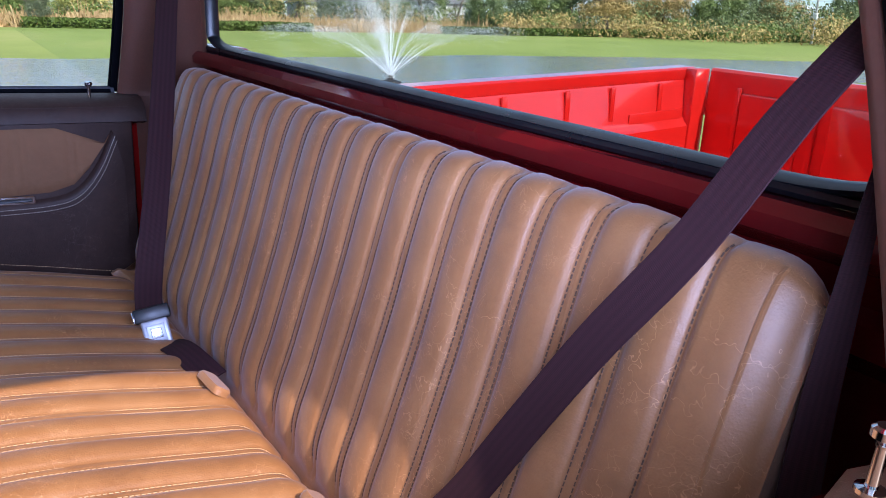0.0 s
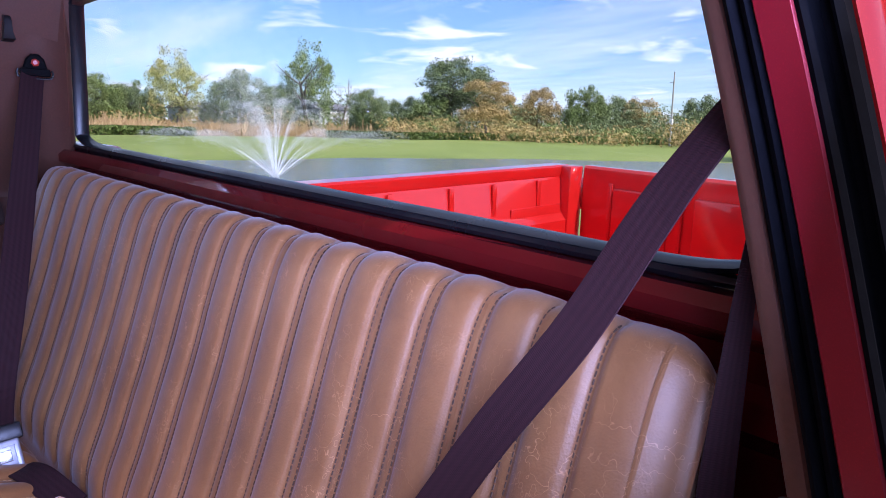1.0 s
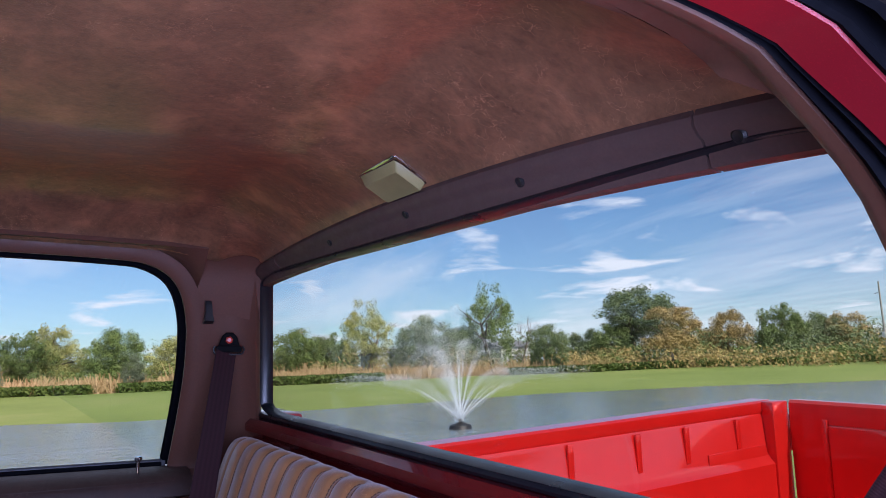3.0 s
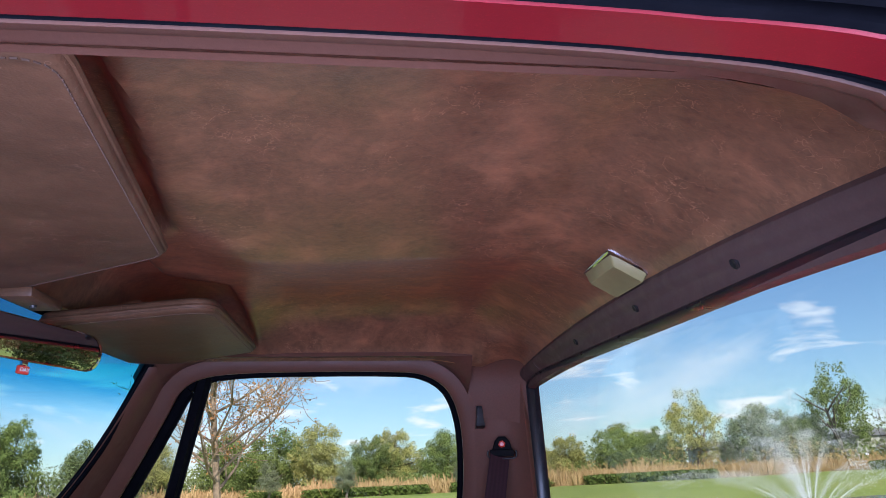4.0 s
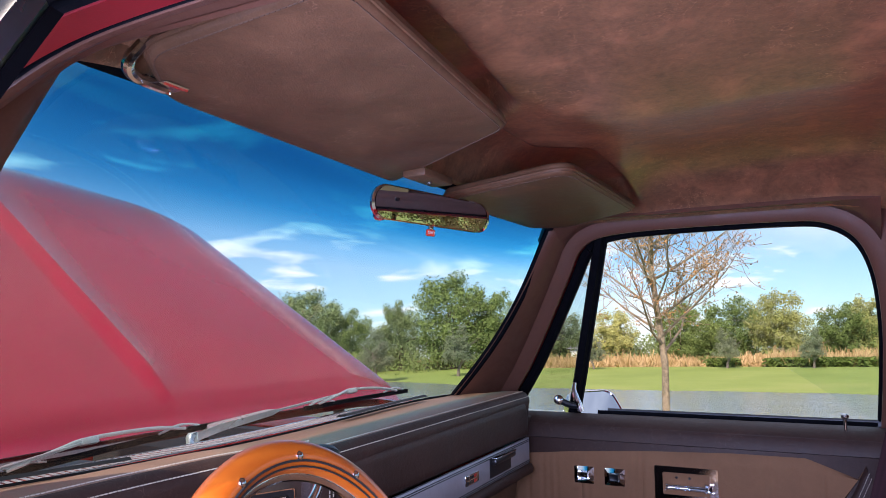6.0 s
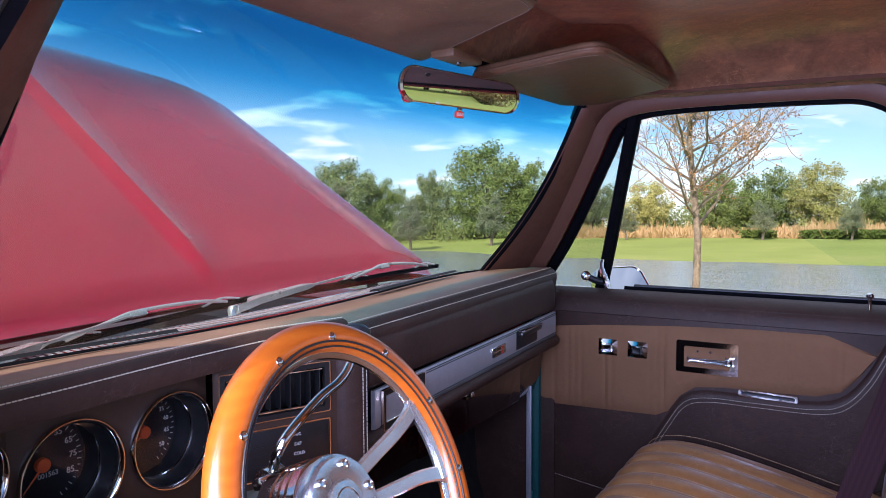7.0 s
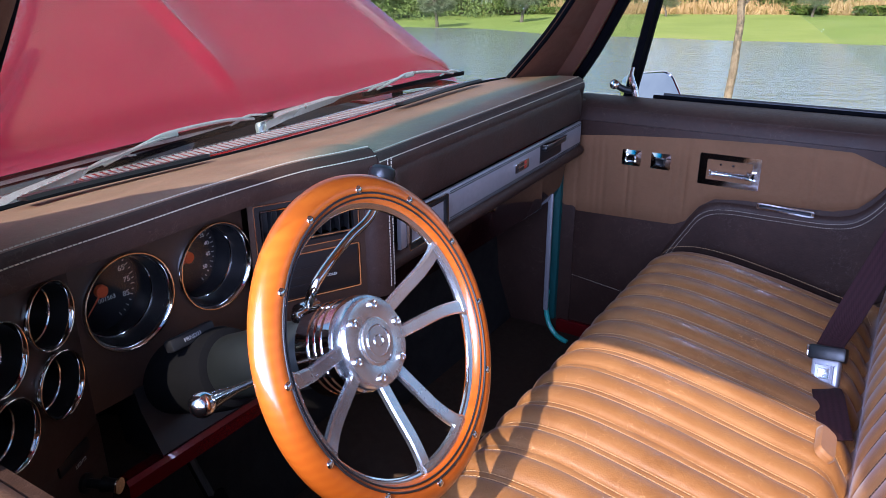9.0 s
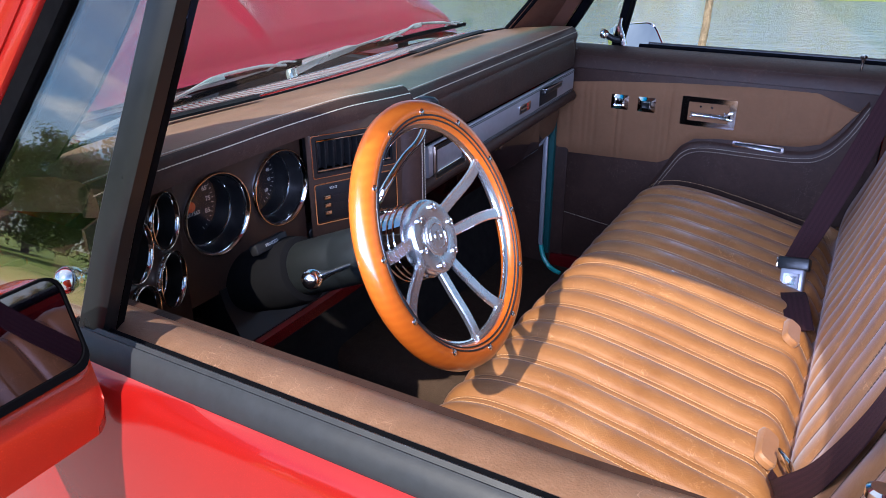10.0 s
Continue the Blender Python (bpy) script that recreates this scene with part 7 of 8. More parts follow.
M["roof_grey"] = speckled(mat("roof_grey", (0.22, 0.22, 0.23), 0.8), 3, 0.2)

WATER = -1.2
SHORE = ((-180, 0), (-100, 0), (-88, 30), (-80, 78), (-71, 78), (-54, 69), (-41, 62), (-28, 52), (-20, 48), (-8, 46), (2, 51), (10, 54), (22, 61), (33, 86), (45, 110), (60, 105), (68, 60), (76, 0), (180, 0))


def curve_at(table, a):
    for (p, u), (q, w) in zip(table, table[1:]):
        if p <= a <= q:
            f = (a - p) / (q - p)
            f = f * f * (3 - 2 * f)
            return u + (w - u) * f
    return table[-1][1]


def ground_z(x, y):
    r = math.hypot(x, y)
    a = math.degrees(math.atan2(y, x))
    far = curve_at(SHORE, a)
    near = 13.0 / max(0.22, math.cos(radians(a))) if abs(a) < 88 else 1e9
    rough = 0.12 * noise.noise(Vector((x * 0.05, y * 0.05, 3.0)))
    if far < 5 or near > far - 4:
        return rough * min(1, r / 60) - 0.02
    if r <= near:
        return -0.02 + (WATER - 0.25) * max(0, min(1, (r - near + 7.5) / 7.5)) ** 1.2
    if r < far:
        return WATER - 0.25 - 0.8 * min(1, (r - near) / 4, (far - r) / 4)
    f = min(1, (r - far) / (34 + 0.12 * far))
    rise = f * f * (3 - 2 * f) * 0.35 + f * 0.65
    return (WATER - 0.12) + (-WATER + 0.10) * rise + rough * f


def landscape():
    radii = [0.01] + [1.5 * k for k in range(1, 14)] + [21 + 4 * k for k in range(1, 38)] + [190, 230, 300, 420, 700, 1300, 2600]
    N = 240
    bm = bmesh.new()
    rows = []
    for r in radii:
        rows.append([bm.verts.new((r * math.cos(2 * math.pi * k / N), r * math.sin(2 * math.pi * k / N), ground_z(r * math.cos(2 * math.pi * k / N), r * math.sin(2 * math.pi * k / N)))) for k in range(N)])
    for a, b in zip(rows, rows[1:]):
        for k in range(N):
            j = (k + 1) % N
            bm.faces.new((a[k], a[j], b[j], b[k]))
    bm.faces.new(rows[0])
    solo("ground", bm, M["grass"], "mown green grass banks round a pond", "ground", kind="structure", smooth=60)
    bm = bmesh.new()
    ring = []
    for k in range(140):
        a = -90 + 165 * k / 139
        ring.append((a, curve_at(SHORE, a) + 3))
    near = [(max(8.0, 11.0 / max(0.22, math.cos(radians(a)))) * math.cos(radians(a)), max(8.0, 11.0 / max(0.22, math.cos(radians(a)))) * math.sin(radians(a))) for a, _ in ring]
    far = [(r * math.cos(radians(a)), r * math.sin(radians(a))) for a, r in ring]
    loft([[(x, y, WATER) for x, y in near], [(x, y, WATER) for x, y in far]], False, False, False, bm)
    solo("water", bm, M["water"], "rippled grey-blue pond water", "water", kind="structure", smooth=0)
    solo("pavement", rbox(-11.0, 2.2, -40, 40, -0.25, 0.0, 0.0), M["asphalt"], "parking lane under the truck, paled to bounce light into the cab", "pavement", kind="structure", smooth=0)
    for x in (-11.15, 2.2):
        solo("kerb", rbox(x, x + 0.15, -40, 40, -0.2, 0.12, 0.02), M["kerb"], "pale concrete kerb beside the parking lane", "kerb", kind="structure")


landscape()


def leaf_cloud(count, size, shape, seed, clumps=22, squash=0.8):
    """Many small leaf sprays gathered in clumps: an uneven crown with gaps, one unit wide and high."""
    rnd = random.Random(seed)
    centres = []
    while len(centres) < clumps:
        p = Vector((rnd.uniform(-1, 1), rnd.uniform(-1, 1), rnd.uniform(0, 1)))
        w = shape(p.z)
        if math.hypot(p.x, p.y) < w:
            centres.append((Vector((p.x * 0.46, p.y * 0.46, 0.06 + p.z * 0.88)), rnd.uniform(0.07, 0.15)))
    verts, faces = [], []
    for _ in range(count):
        c, r = rnd.choice(centres)
        d = Vector((rnd.gauss(0, 1), rnd.gauss(0, 1), rnd.gauss(0, 1) * squash)).normalized() * r * rnd.random() ** 0.4
        p = c + d
        n = (d.normalized() + Vector((rnd.gauss(0, 0.5), rnd.gauss(0, 0.5), rnd.gauss(0.3, 0.5)))).normalized()
        u = n.orthogonal().normalized()
        u.rotate(Matrix.Rotation(rnd.uniform(0, 6.28), 3, n))
        w = n.cross(u)
        s = size * rnd.uniform(0.6, 1.4)
        k = len(verts)
        verts += [p - u * s * 0.5, p + w * s * 0.32 + n * s * 0.1, p + u * s * 0.5, p - w * s * 0.32 + n * s * 0.1]
        faces.append((k, k + 1, k + 2, k + 3))
    me = bpy.data.meshes.new("crown")
    me.from_pydata(verts, [], faces)
    return me


def limbs(seed, levels=4, spread_=0.55, lean=0.0, first=0.30, count=5, thick=0.035, curl=0.25):
    """A branching skeleton, one unit high."""
    rnd = random.Random(seed)
    bm = bmesh.new()

    def grow(p, d, length, r, level):
        pts, rs = [p], [r]
        q, dd = p.copy(), d.copy()
        for k in range(4):
            dd = (dd + Vector((rnd.gauss(0, curl * 0.4), rnd.gauss(0, curl * 0.4), 0.05))).normalized()
            q = q + dd * (length / 4)
            pts.append(q.copy())
            rs.append(r * (1 - 0.17 * (k + 1)))
        tube(pts, rs, 6 if level < 2 else 4, bm=bm)
        if level >= levels:
            return
        kids = count if level == 0 else rnd.randint(2, 4)
        for k in range(kids):
            f = rnd.uniform(first if level == 0 else 0.3, 1.0)
            i = min(3, int(f * 4))
            base = pts[i].lerp(pts[i + 1], f * 4 - i)
            side = Vector((rnd.gauss(0, 1), rnd.gauss(0, 1), rnd.gauss(0.15, 0.4))).normalized()
            nd = (dd * (1 - spread_) + side * spread_).normalized()
            grow(base, nd, length * rnd.uniform(0.42, 0.62), rs[i] * 0.55, level + 1)
    grow(Vector((0, 0, 0)), Vector((lean, 0, 1)).normalized(), 0.62, thick, 0)
    return bm


def dome(z):
    return 0.35 + 0.65 * math.sin(math.pi * min(1, z * 0.93 + 0.07)) ** 0.7


def spire(z):
    return 0.25 + 0.75 * (1 - z) ** 0.6 * min(1, z * 6 + 0.3)


def ragged(z):
    return 0.62 * (0.72 + 0.28 * math.sin(9 * z)) + 0.18 * (1 - z)


CROWN = [leaf_cloud(19000, 0.026, dome, 11, 120), leaf_cloud(17000, 0.027, dome, 12, 100), leaf_cloud(11000, 0.025, ragged, 13, 80), leaf_cloud(11000, 0.029, spire, 14, 70), leaf_cloud(16000, 0.027, dome, 15, 85), leaf_cloud(9500, 0.024, dome, 37, 64)]
TRUNK = [finish(limbs(21, 2, 0.5, 0.0, 0.35, 6), "trunk", M["bark_dark"], 40), finish(limbs(22, 2, 0.6, 0.05, 0.30, 7), "trunk", M["bark"], 40)]
LEAFED = {}


def tree(x, y, h, w, crown, leaf, label, trunk=0, low=0.04):
    z = ground_z(x, y)
    t = thing("tree", label, "tree", (x, y, z - 0.05), "trees beyond the pond")
    key = (crown, leaf)
    if key not in LEAFED:
        me = CROWN[crown].copy()
        me.materials.clear()
        me.materials.append(M[leaf])
        LEAFED[key] = me
    a = new("trunk", TRUNK[trunk])
    a.parent = t
    a.scale = (h * 0.95, h * 0.95, h * 0.95)
    a.rotation_euler = (0, 0, (x * 7.3 + y * 3.1) % 6.28)
    c = new("crown", LEAFED[key])
    c.parent = t
    c.location = (0, 0, h * low)
    c.scale = (w, w, h * (1 - low))
    c.rotation_euler = (0, 0, (x * 5.1 + y * 2.3) % 6.28)
    return t


G, D, Y, RU, SI = "leaf_green", "leaf_dark", "leaf_yellow", "leaf_rust", "leaf_silver"
for x, y, h, w, c, leaf in ((90, 70.6, 13, 13, 0, D), (94, 66, 10, 9, 1, G), (101, 61, 11.3, 8, 1, D), (100, 51, 14.6, 14, 0, G), (103, 45, 12, 9, 4, G), (107, 36, 9, 8, 1, D), (106, 28, 8.5, 8, 4, Y), (106, 18, 9, 9, 0, G), (111, 12, 9.8, 10, 1, G), (107, 5.4, 10, 9, 4, Y)):
    tree(x, y, h, w, c, leaf, "broad sunlit tree with a dense uneven crown beyond the pond")
for x, y, h, w, c, leaf in ((111, -1.9, 8.2, 8, 1, G), (113, -5.6, 9.2, 8, 4, Y), (112, -13, 8.5, 9, 0, G), (110, -21, 8, 9, 1, Y), (107, -29.4, 6.8, 8, 4, Y), (104, -37, 7.8, 9, 0, G), (103, -42, 7.2, 7, 1, D), (96.5, -54.4, 9.2, 10, 0, D), (98, -60, 7.5, 8, 1, G), (100, -64, 8.2, 7, 4, D)):
    tree(x, y, h, w, c, leaf, "broad sunlit tree with a dense uneven crown beyond the pond")
for x, y, h, w, c, leaf in ((83, -67.1, 7.0, 7, 0, D), (96, -86, 7.2, 9, 1, D), (84.3, -80.9, 7.2, 7, 1, G), (86, -102, 8.5, 10, 4, RU), (76, -98, 9.0, 9, 4, RU), (70, -102.4, 9.4, 8, 1, G), (68, -109, 7.8, 9, 0, D), (64.6, -111.6, 7.8, 9, 4, RU), (57, -117, 8.4, 9, 1, D), (48, -120, 8.6, 10, 0, D)):
    tree(x, y, h, w, c, leaf, "broad autumn-touched tree beyond the pond")
tree(100.5, -46.7, 12.2, 9, 5, Y, "tall sparse tree with yellowing leaves beyond the pond", 1, 0.12)
tree(96.3, -66.1, 14.8, 9.5, 5, G, "tall ragged tree with thin foliage beyond the pond", 1, 0.14)
tree(84.3, -86.6, 13.1, 14, 0, D, "large spreading oak beyond the pond", 1, 0.3)
tree(73.8, -82.7, 9.0, 11, 2, RU, "brownish tree with pale forked trunk beyond the pond", 1, 0.3)
for x, y, h in ((76.5, 49.8, 6.6), (81.4, 41, 6.6), (88.3, 10.4, 4.6), (86.9, 1.6, 4.4), (87, -12, 4.3), (92, -47, 4.5), (89, 26, 4.2)):
    tree(x, y, h, h * 0.72, 3, SI, "young silvery tree planted on the grass bank", 1, 0.22)


def filler(count, seed, r0, r1, a0, a1, h0, h1, leaf, name, label):
    """A far belt of undergrowth behind the single trees."""
    rnd = random.Random(seed)
    verts, faces = [], []
    for _ in range(count):
        a = radians(rnd.uniform(a0, a1))
        r = rnd.uniform(r0, r1)
        cx, cy = r * math.cos(a), r * math.sin(a)
        h = rnd.uniform(h0, h1) * (0.7 + 0.5 * noise.noise(Vector((cx * 0.06, cy * 0.06, 0))))
        z = ground_z(cx, cy)
        for _ in range(100):
            p = Vector((cx + rnd.gauss(0, 1.1), cy + rnd.gauss(0, 1.1), z + h * rnd.random() ** 0.8))
            n = Vector((rnd.gauss(-0.5, 1), rnd.gauss(0, 1), rnd.gauss(0.3, 0.8))).normalized()
            u = n.orthogonal().normalized()
            w = n.cross(u)
            s = rnd.uniform(0.2, 0.48)
            k = len(verts)
            verts += [p - u * s * 0.5, p + w * s * 0.3, p + u * s * 0.5, p - w * s * 0.3]
            faces.append((k, k + 1, k + 2, k + 3))
    me = bpy.data.meshes.new(name)
    me.from_pydata(verts, [], faces)
    me.materials.append(M[leaf])
    return tagged(new(name, me), label, "undergrowth", kind="stuff")


filler(1000, 5, 112, 140, -75, 48, 4.5, 8.5, "leaf_dark", "far_woods", "distant belt of dark green trees")
filler(520, 6, 106, 128, -75, 48, 2.0, 5.5, "leaf_green", "far_woods", "distant belt of sunlit green shrubs")
filler(200, 7, 104, 124, -70, -12, 2.0, 5.0, "leaf_rust", "far_woods", "distant belt of rust-coloured shrubs")


def reeds(count, seed, a0, a1, off0, off1, h0, h1):
    rnd = random.Random(seed)
    verts, faces = [], []
    for _ in range(count):
        ad = rnd.uniform(a0, a1)
        a = radians(ad)
        r = curve_at(SHORE, ad)
        r = r + (34 + 0.12 * r) + rnd.uniform(off0, off1)
        cx, cy = r * math.cos(a), r * math.sin(a)
        z = ground_z(cx, cy)
        patch = noise.noise(Vector((cx * 0.10, cy * 0.10, 9.0)))
        if patch < -0.28:
            continue
        h = rnd.uniform(h0, h1) * (1 + 0.5 * patch) * (0.85 + 0.6 * noise.noise(Vector((cx * 0.45, cy * 0.45, 2.0))))
        for _ in range(5):
            bx, by = cx + rnd.gauss(0, 0.4), cy + rnd.gauss(0, 0.4)
            t = Vector((bx + rnd.gauss(0, 0.5), by + rnd.gauss(0, 0.5), z + h * rnd.uniform(0.3, 1.15)))
            w = rnd.uniform(0.03, 0.075)
            k = len(verts)
            s = Vector((math.sin(a), -math.cos(a), 0)) * w
            verts += [Vector((bx, by, z)) - s, Vector((bx, by, z)) + s, t + s * 0.6, t - s * 0.6]
            faces.append((k, k + 1, k + 2, k + 3))
    me = bpy.data.meshes.new("reeds")
    me.from_pydata(verts, [], faces)
    me.materials.append(M["reed"])
    return tagged(new("reeds", me), "tall dry orange reeds along the far bank", "reeds", kind="stuff")


reeds(17000, 31, -72, 46, 1.0, 17, 0.5, 1.9)


def hedge(seed, spans):
    rnd = random.Random(seed)
    verts, faces = [], []
    for a0, a1 in spans:
        n = int((a1 - a0) * 16)
        for i in range(n):
            ad = a0 + (a1 - a0) * i / n
            a = radians(ad)
            r = curve_at(SHORE, ad)
            r = r + (34 + 0.12 * r) + 0.5
            cx, cy = r * math.cos(a), r * math.sin(a)
            z = ground_z(cx, cy)
            for _ in range(34):
                p = Vector((cx + rnd.gauss(0, 0.28), cy + rnd.gauss(0, 0.28), z + 0.95 * rnd.random() ** 0.7))
                u = Vector((rnd.gauss(0, 1), rnd.gauss(0, 1), rnd.gauss(0, 1))).normalized()
                w = u.orthogonal().normalized()
                s = rnd.uniform(0.12, 0.28)
                k = len(verts)
                verts += [p - u * s, p + w * s * 0.6, p + u * s, p - w * s * 0.6]
                faces.append((k, k + 1, k + 2, k + 3))
    me = bpy.data.meshes.new("hedge")
    me.from_pydata(verts, [], faces)
    me.materials.append(M["hedge"])
    return tagged(new("hedge", me), "low clipped green hedge along the far bank", "hedge", kind="stuff")


hedge(41, ((-66, -50), (-49, -36), (-26, -17), (-14, -7), (-5, 4), (6, 8), (24, 29), (30, 33)))


def bare_tree(x, y, h, seed, label, rust=0, levels=4, thick=0.016):
    z = ground_z(x, y)
    t = thing("tree", label, "tree", (x, y, z - 0.05))
    bm = limbs(seed, levels, 0.62, 0.03, 0.28, 13, thick, 0.35)
    if rust:
        rnd = random.Random(seed)
        bm.verts.ensure_lookup_table()
        spots = [v.co.copy() for v in bm.verts if v.co.z > 0.42]
    bmesh.ops.scale(bm, vec=(h, h, h), verts=bm.verts[:])
    bmesh.ops.translate(bm, vec=(x, y, z - 0.05), verts=bm.verts[:])
    part("trunk", bm, M["bark"], t, "pale grey bare trunk and twigs", 40)
    if rust:
        verts, faces = [], []
        for _ in range(rust):
            p = rnd.choice(spots) * h + Vector((x + rnd.gauss(0, 0.05), y + rnd.gauss(0, 0.05), z + rnd.gauss(0, 0.06)))
            u = Vector((rnd.gauss(0, 1), rnd.gauss(0, 1), rnd.gauss(0, 1))).normalized()
            w = u.orthogonal().normalized()
            s = rnd.uniform(0.010, 0.026)
            k = len(verts)
            verts += [p - u * s, p + w * s * 0.4, p + u * s, p - w * s * 0.4]
            faces.append((k, k + 1, k + 2, k + 3))
        me = bpy.data.meshes.new("leaves")
        me.from_pydata(verts, [], faces)
        me.materials.append(M["leaf_rust"])
        o = new("leaves", me)
        o.parent = t
        o.matrix_parent_inverse = t.matrix_world.inverted()
        o["label"] = "sparse rust-coloured cypress needles"
    return t


def cypress(x, y, h, seed, label):
    """A straight leader with many rising side branches, fine twigs and the last rusty needles."""
    rnd = random.Random(seed)
    z = ground_z(x, y) - 0.05
    t = thing("tree", label, "tree", (x, y, z))
    bm = bmesh.new()
    lead = [Vector((x + 0.05 * math.sin(k * 0.9), y + 0.04 * math.sin(k * 1.3 + 1), z + h * k / 12)) for k in range(13)]
    tube(lead, [0.044 * (1 - k / 13.5) + 0.004 for k in range(13)], 9, bm=bm)
    tips = []

    def branch(p, d, length, r, level):
        pts, rs, q, dd = [p], [r], p.copy(), d.copy()
        for k in range(5):
            dd = (dd + Vector((rnd.gauss(0, 0.13), rnd.gauss(0, 0.13), 0.10))).normalized()
            q = q + dd * (length / 5)
            pts.append(q.copy())
            rs.append(max(0.0032, r * (1 - 0.16 * (k + 1))))
        tube(pts, rs, 5 if level == 0 else 3, bm=bm)
        tips.extend(pts[1:])
        if level < 2:
            for k in range(9 if level == 0 else 4):
                i = rnd.randint(1, 4)
                side = Vector((rnd.gauss(0, 1), rnd.gauss(0, 1), rnd.gauss(0.2, 0.6))).normalized()
                branch(pts[i], (dd * 0.45 + side * 0.7).normalized(), length * rnd.uniform(0.3, 0.55), rs[i] * 0.6, level + 1)
    for k in range(56):
        f = 0.27 + 0.71 * k / 55
        i = min(11, int(f * 12))
        p = lead[i].lerp(lead[i + 1], f * 12 - i)
        a = k * 2.4 + rnd.uniform(-0.4, 0.4)
        low = (1 - f) ** 0.8
        branch(p, Vector((math.cos(a), math.sin(a), rnd.uniform(0.25, 0.7))).normalized(), 0.35 + 1.5 * low * rnd.uniform(0.6, 1.1), 0.008 + 0.013 * low, 0)
    part("trunk", bm, M["bark_warm"], t, "pale tan trunk with fine bare twigs", 40)
    verts, faces = [], []
    for _ in range(17000):
        p = rnd.choice(tips) + Vector((rnd.gauss(0, 0.03), rnd.gauss(0, 0.03), rnd.gauss(-0.02, 0.04)))
        if noise.noise(p * 1.6) < -0.08:
            continue
        u = Vector((rnd.gauss(0, 1), rnd.gauss(0, 1), rnd.gauss(0, 1))).normalized()
        w = u.orthogonal().normalized()
        s = rnd.uniform(0.010, 0.026)
        k = len(verts)
        verts += [p - u * s, p + w * s * 0.4, p + u * s, p - w * s * 0.4]
        faces.append((k, k + 1, k + 2, k + 3))
    me = bpy.data.meshes.new("leaves")
    me.from_pydata(verts, [], faces)
    me.materials.append(M["needles"])
    o = new("leaves", me)
    o.parent = t
    o.matrix_parent_inverse = Matrix.Translation((-x, -y, -z))
    o["label"] = "sparse rust-coloured cypress needles"


M["bark_warm"] = speckled(mat("tan_bark", (0.33, 0.255, 0.19), 0.9, 0, 0.2), 22, 0.5, 0.6, 0.01)
bpy.context.view_layer.update()
cypress(7.2, 1.93, 6.2, 51, "young cypress with bare twigs and rusty needles near the water")
bare_tree(15.1, 15.4, 6.4, 52, "slender bare tree near the water", 1100, 4, 0.011)
bare_tree(12.6, 11.0, 3.2, 55, "low bare grey tree near the water", 0, 4, 0.015)
bare_tree(93.7, -69.8, 11.2, 53, "leafless pale tree among the woods", 0, 4, 0.02)
bare_tree(45.6, -104.5, 13.6, 54, "tall leafless tree among the woods", 300, 4, 0.016)


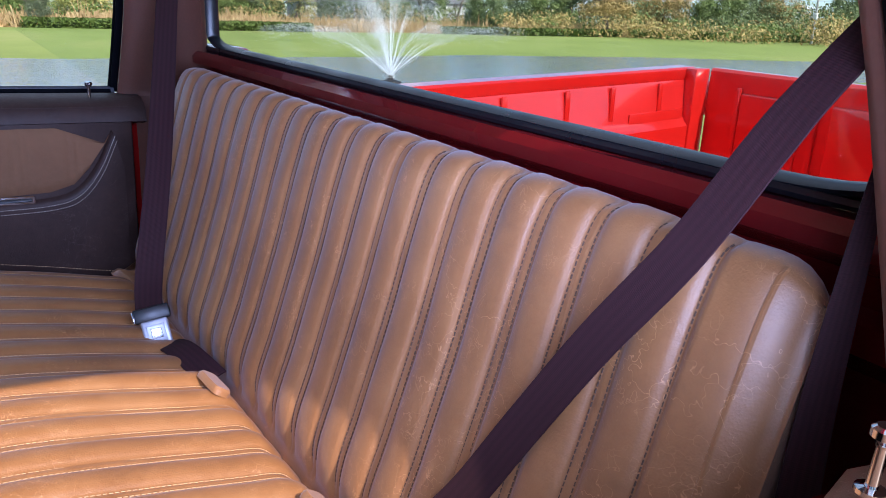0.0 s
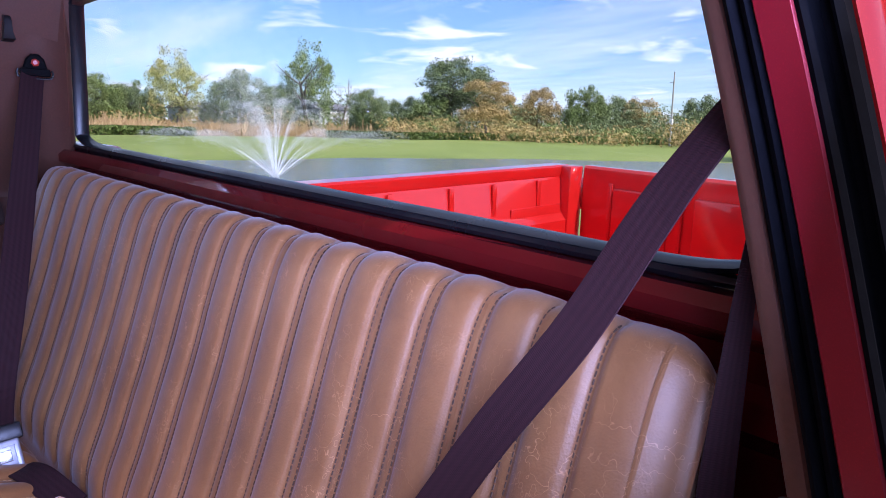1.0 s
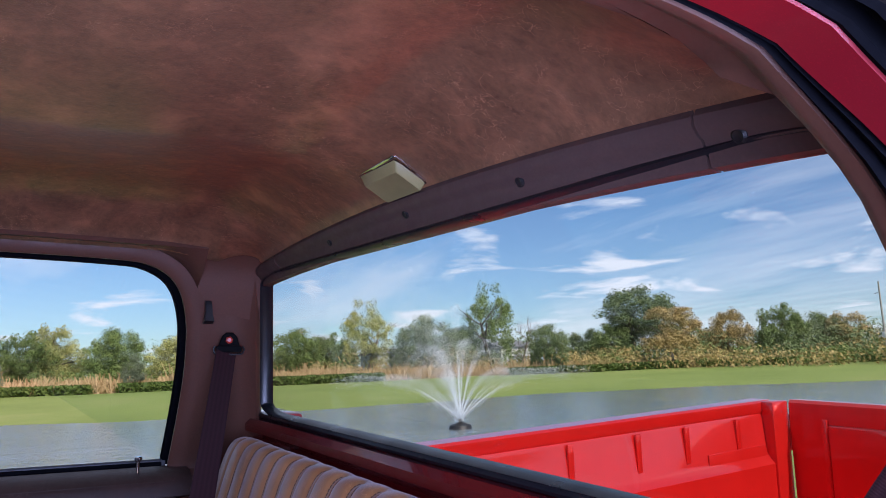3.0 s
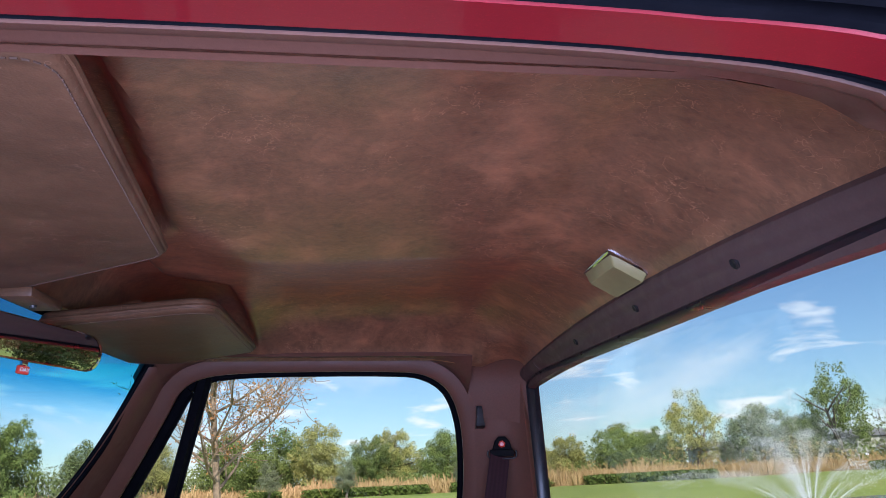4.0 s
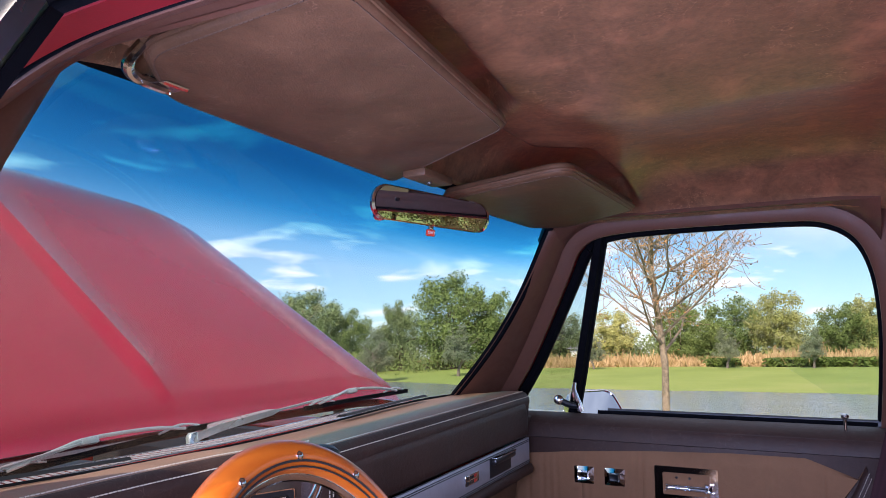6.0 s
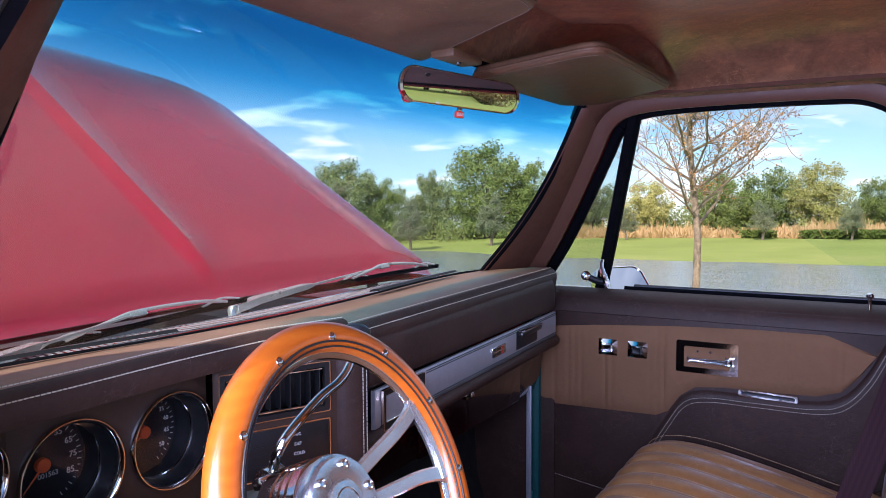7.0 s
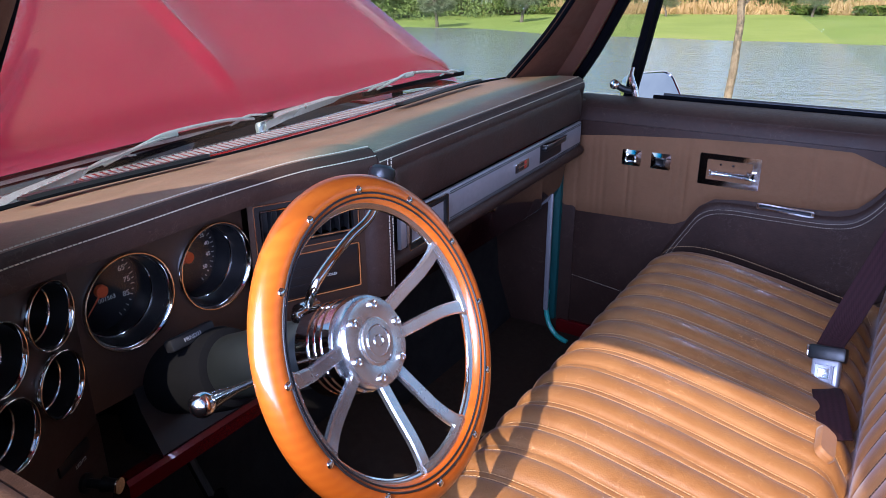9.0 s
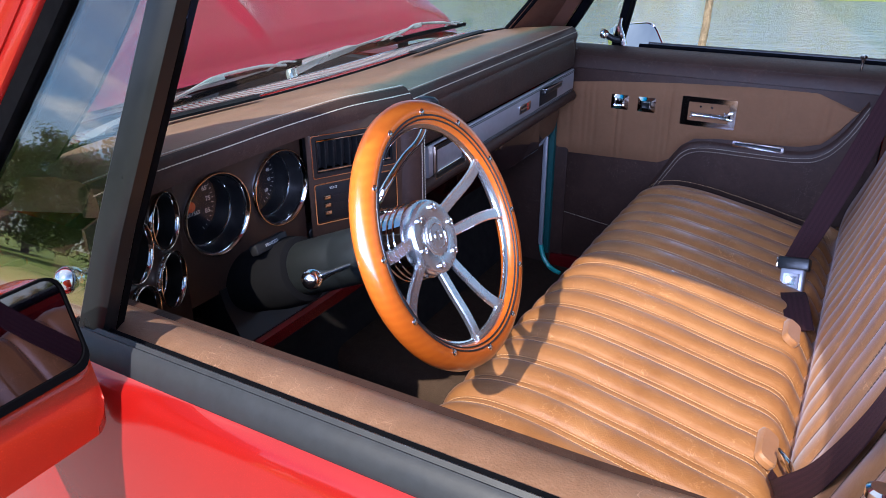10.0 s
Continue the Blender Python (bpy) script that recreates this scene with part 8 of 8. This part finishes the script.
def fountain():
    f = thing("fountain", "pond fountain throwing a tall plume and arching jets", "fountain", (26.0, -16.25, WATER))
    o = Vector((26.0, -16.25, WATER))
    part("nozzle", revolve(((0, 0.5), (0.15, 0.45), (0.25, 0.12), (0.45, 0.08)), o, (0, 0, 1), 16), M["engine"], f, "dark floating nozzle")
    rnd = random.Random(77)
    bm = bmesh.new()
    jets = []
    for k in range(13):
        a = 2 * math.pi * k / 13 + 0.1
        jets.append((a, 9.0 + rnd.uniform(-1, 1), 2.0 + rnd.uniform(-0.2, 0.2), 0.040))
    for k in range(7):
        a = 2 * math.pi * k / 7
        jets.append((a, 2.8, 3.2 + rnd.uniform(-0.3, 0.3), 0.035))
    jets.append((0, 0.05, 4.4, 0.05))
    verts, faces = [], []

    def droplet(p, r):
        u = Vector((rnd.gauss(0, 1), rnd.gauss(0, 1), rnd.gauss(0, 1))).normalized()
        w = u.orthogonal().normalized()
        k = len(verts)
        verts.extend((p - u * r, p + w * r, p + u * r, p - w * r))
        faces.append((k, k + 1, k + 2, k + 3))
    for a, reach, top, r in jets:
        pts = []
        for i in range(13):
            t = i / 12 * (0.62 if reach > 5 else 0.8)
            pts.append(o + Vector((math.cos(a) * reach * t, math.sin(a) * reach * t, 0.35 + 4 * top * t * (1 - t) * (1 if reach > 0.1 else 0.5) + (top * t if reach <= 0.1 else 0))))
        tube(pts[:5], [r * (0.5 - 0.10 * i) for i in range(5)], 5, bm=bm)
        for _ in range(900):
            q = rnd.random() ** 0.8 * 11.99
            p = pts[int(q)].lerp(pts[int(q) + 1], q - int(q))
            wide = 0.02 + 0.012 * q
            droplet(p + Vector((rnd.gauss(0, wide), rnd.gauss(0, wide), -abs(rnd.gauss(0, wide * 1.6)))), rnd.uniform(0.007, 0.015))
    part("jets", bm, M["mist"], f, "arching white water jets")
    for _ in range(5000):
        z = rnd.random() ** 1.4 * 4.4
        droplet(o + Vector((rnd.gauss(0.9 * z / 8, 0.10 + 0.06 * z), rnd.gauss(1.6 * z / 8, 0.10 + 0.08 * z), 0.3 + z)), rnd.uniform(0.007, 0.016))
    me = bpy.data.meshes.new("spray")
    me.from_pydata(verts, [], faces)
    me.materials.append(M["mist"])
    s = new("spray", me)
    s.parent = f
    s.matrix_parent_inverse = f.matrix_world.inverted()
    s["kind"] = "stuff"
    # fine mist that drifts off the plume: droplets too small to tell apart
    verts, faces = [], []
    for _ in range(30000):
        z = rnd.random() ** 0.75 * 6.6
        p = o + Vector((rnd.gauss(0.9 * z / 7, 0.35 + 0.12 * z), rnd.gauss(2.4 * z / 7, 0.40 + 0.20 * z), 0.3 + z))
        u = Vector((rnd.gauss(0, 1), rnd.gauss(0, 1), rnd.gauss(0, 1))).normalized()
        w = u.orthogonal().normalized()
        r = rnd.uniform(0.004, 0.0095)
        k = len(verts)
        verts += [p - u * r, p + w * r, p + u * r, p - w * r]
        faces.append((k, k + 1, k + 2, k + 3))
    me = bpy.data.meshes.new("mist")
    me.from_pydata(verts, [], faces)
    me.materials.append(M["mist"])
    s = new("mist", me)
    s.parent = f
    s.matrix_parent_inverse = f.matrix_world.inverted()
    s["kind"] = "stuff"


def spray_material(name, opacity):
    m = mat(name, (0.9, 0.92, 0.94), 0.6)
    nt = m.node_tree
    out = next(n for n in nt.nodes if n.bl_idname == "ShaderNodeOutputMaterial")
    # droplets scatter light through as well as back
    d, t, c = (nt.nodes.new(k) for k in ("ShaderNodeBsdfDiffuse", "ShaderNodeBsdfTranslucent", "ShaderNodeBsdfTransparent"))
    both, veil = nt.nodes.new("ShaderNodeAddShader"), nt.nodes.new("ShaderNodeMixShader")
    d.inputs[0].default_value = (0.55, 0.56, 0.57, 1)
    t.inputs[0].default_value = (0.42, 0.43, 0.44, 1)
    veil.inputs[0].default_value = opacity
    nt.links.new(d.outputs[0], both.inputs[0])
    nt.links.new(t.outputs[0], both.inputs[1])
    nt.links.new(c.outputs[0], veil.inputs[1])
    nt.links.new(both.outputs[0], veil.inputs[2])
    nt.links.new(veil.outputs[0], out.inputs[0])
    return m


M["mist"] = spray_material("water_mist", 1.0)
fountain()

# lamp post, white sheds and a parked lorry beyond the trees
pole = thing("utility_pole", "tall pale utility pole among the trees", "pole", (52.0, -98.0, ground_z(52.0, -98.0)))
part("mast", tube([(52, -98, ground_z(52, -98)), (52, -98, 10.4)], [0.16, 0.10], 10), M["kerb"], pole)
part("arm", tube(spline([(52, -98, 8.6), (52.6, -98.8, 9.0), (53.6, -99.8, 9.0)], 4), 0.05, 6), M["kerb"], pole)
part("meter_box", rbox(51.6, 52.1, -97.9, -97.5, 3.0, 3.8, 0.05), M["white_wall"], pole)


def shed(x, y, w, d_, h, label):
    z = ground_z(x, y)
    b = thing("shed", label, "building", (x, y, z))
    part("wall", rbox(x - d_ / 2, x + d_ / 2, y - w / 2, y + w / 2, z - 0.3, z + h, 0.05), M["white_wall"], b)
    rings = [[(xx, yy, zz) for xx, zz in ((x - d_ / 2 - 0.4, z + h), (x, z + h + 1.0), (x + d_ / 2 + 0.4, z + h))] for yy in (y - w / 2 - 0.4, y + w / 2 + 0.4)]
    part("roof", loft(rings), M["roof_grey"], b)


shed(103, -50.5, 5, 6, 3.6, "small white shed glimpsed between the trees")
shed(99, -71, 6, 6, 4.2, "white shed with grey roof between the trees")
shed(108, 31, 6, 6, 2.6, "low white building behind the reeds")
lor = thing("lorry", "white box lorry parked beyond the far bank", "lorry", (41.5, -106, ground_z(41.5, -106)))
part("box", rbox(38.5, 43.5, -107.2, -104.8, 0.9, 3.2, 0.06), M["white_wall"], lor)
part("cab", rbox(43.6, 45.2, -107.0, -105.0, 0.7, 2.4, 0.25, 3), M["white_wall"], lor)
for x in (39.5, 44.3):
    part("tyre", revolve(((-0.2, 0.45), (0.2, 0.45)), (x, -104.9, 0.5), (0, 1, 0), 18), M["rubber"], lor)

# trees behind the truck, seen in its mirrors
for x, y, h, w, c, leaf in ((16, -74, 9, 10, 0, G), (9, -71, 8, 9, 4, RU), (3, -74, 9.5, 10, 1, Y), (-4, -70, 8.5, 9, 0, G), (-11, -73, 9, 10, 4, D), (22, -78, 9, 10, 1, RU), (28, -80, 9, 10, 0, D)):
    tree(x, y, h, w, c, leaf, "broad autumn-touched tree behind the parked truck")

# trees on the far side of the lane, behind the driver's door
for x, y, h, w, c, leaf in ((-30, 4, 8, 9, 0, G), (-33, -9, 9, 10, 1, D), (-31, 16, 8.5, 9, 4, G), (-36, 28, 9, 11, 0, D), (-34, -24, 9, 10, 4, G), (-34, 42, 9, 11, 1, G), (-28, 52, 9.5, 11, 4, D), (-38, 55, 10, 12, 0, G)):
    tree(x, y, h, w, c, leaf, "broad green tree across the lane")
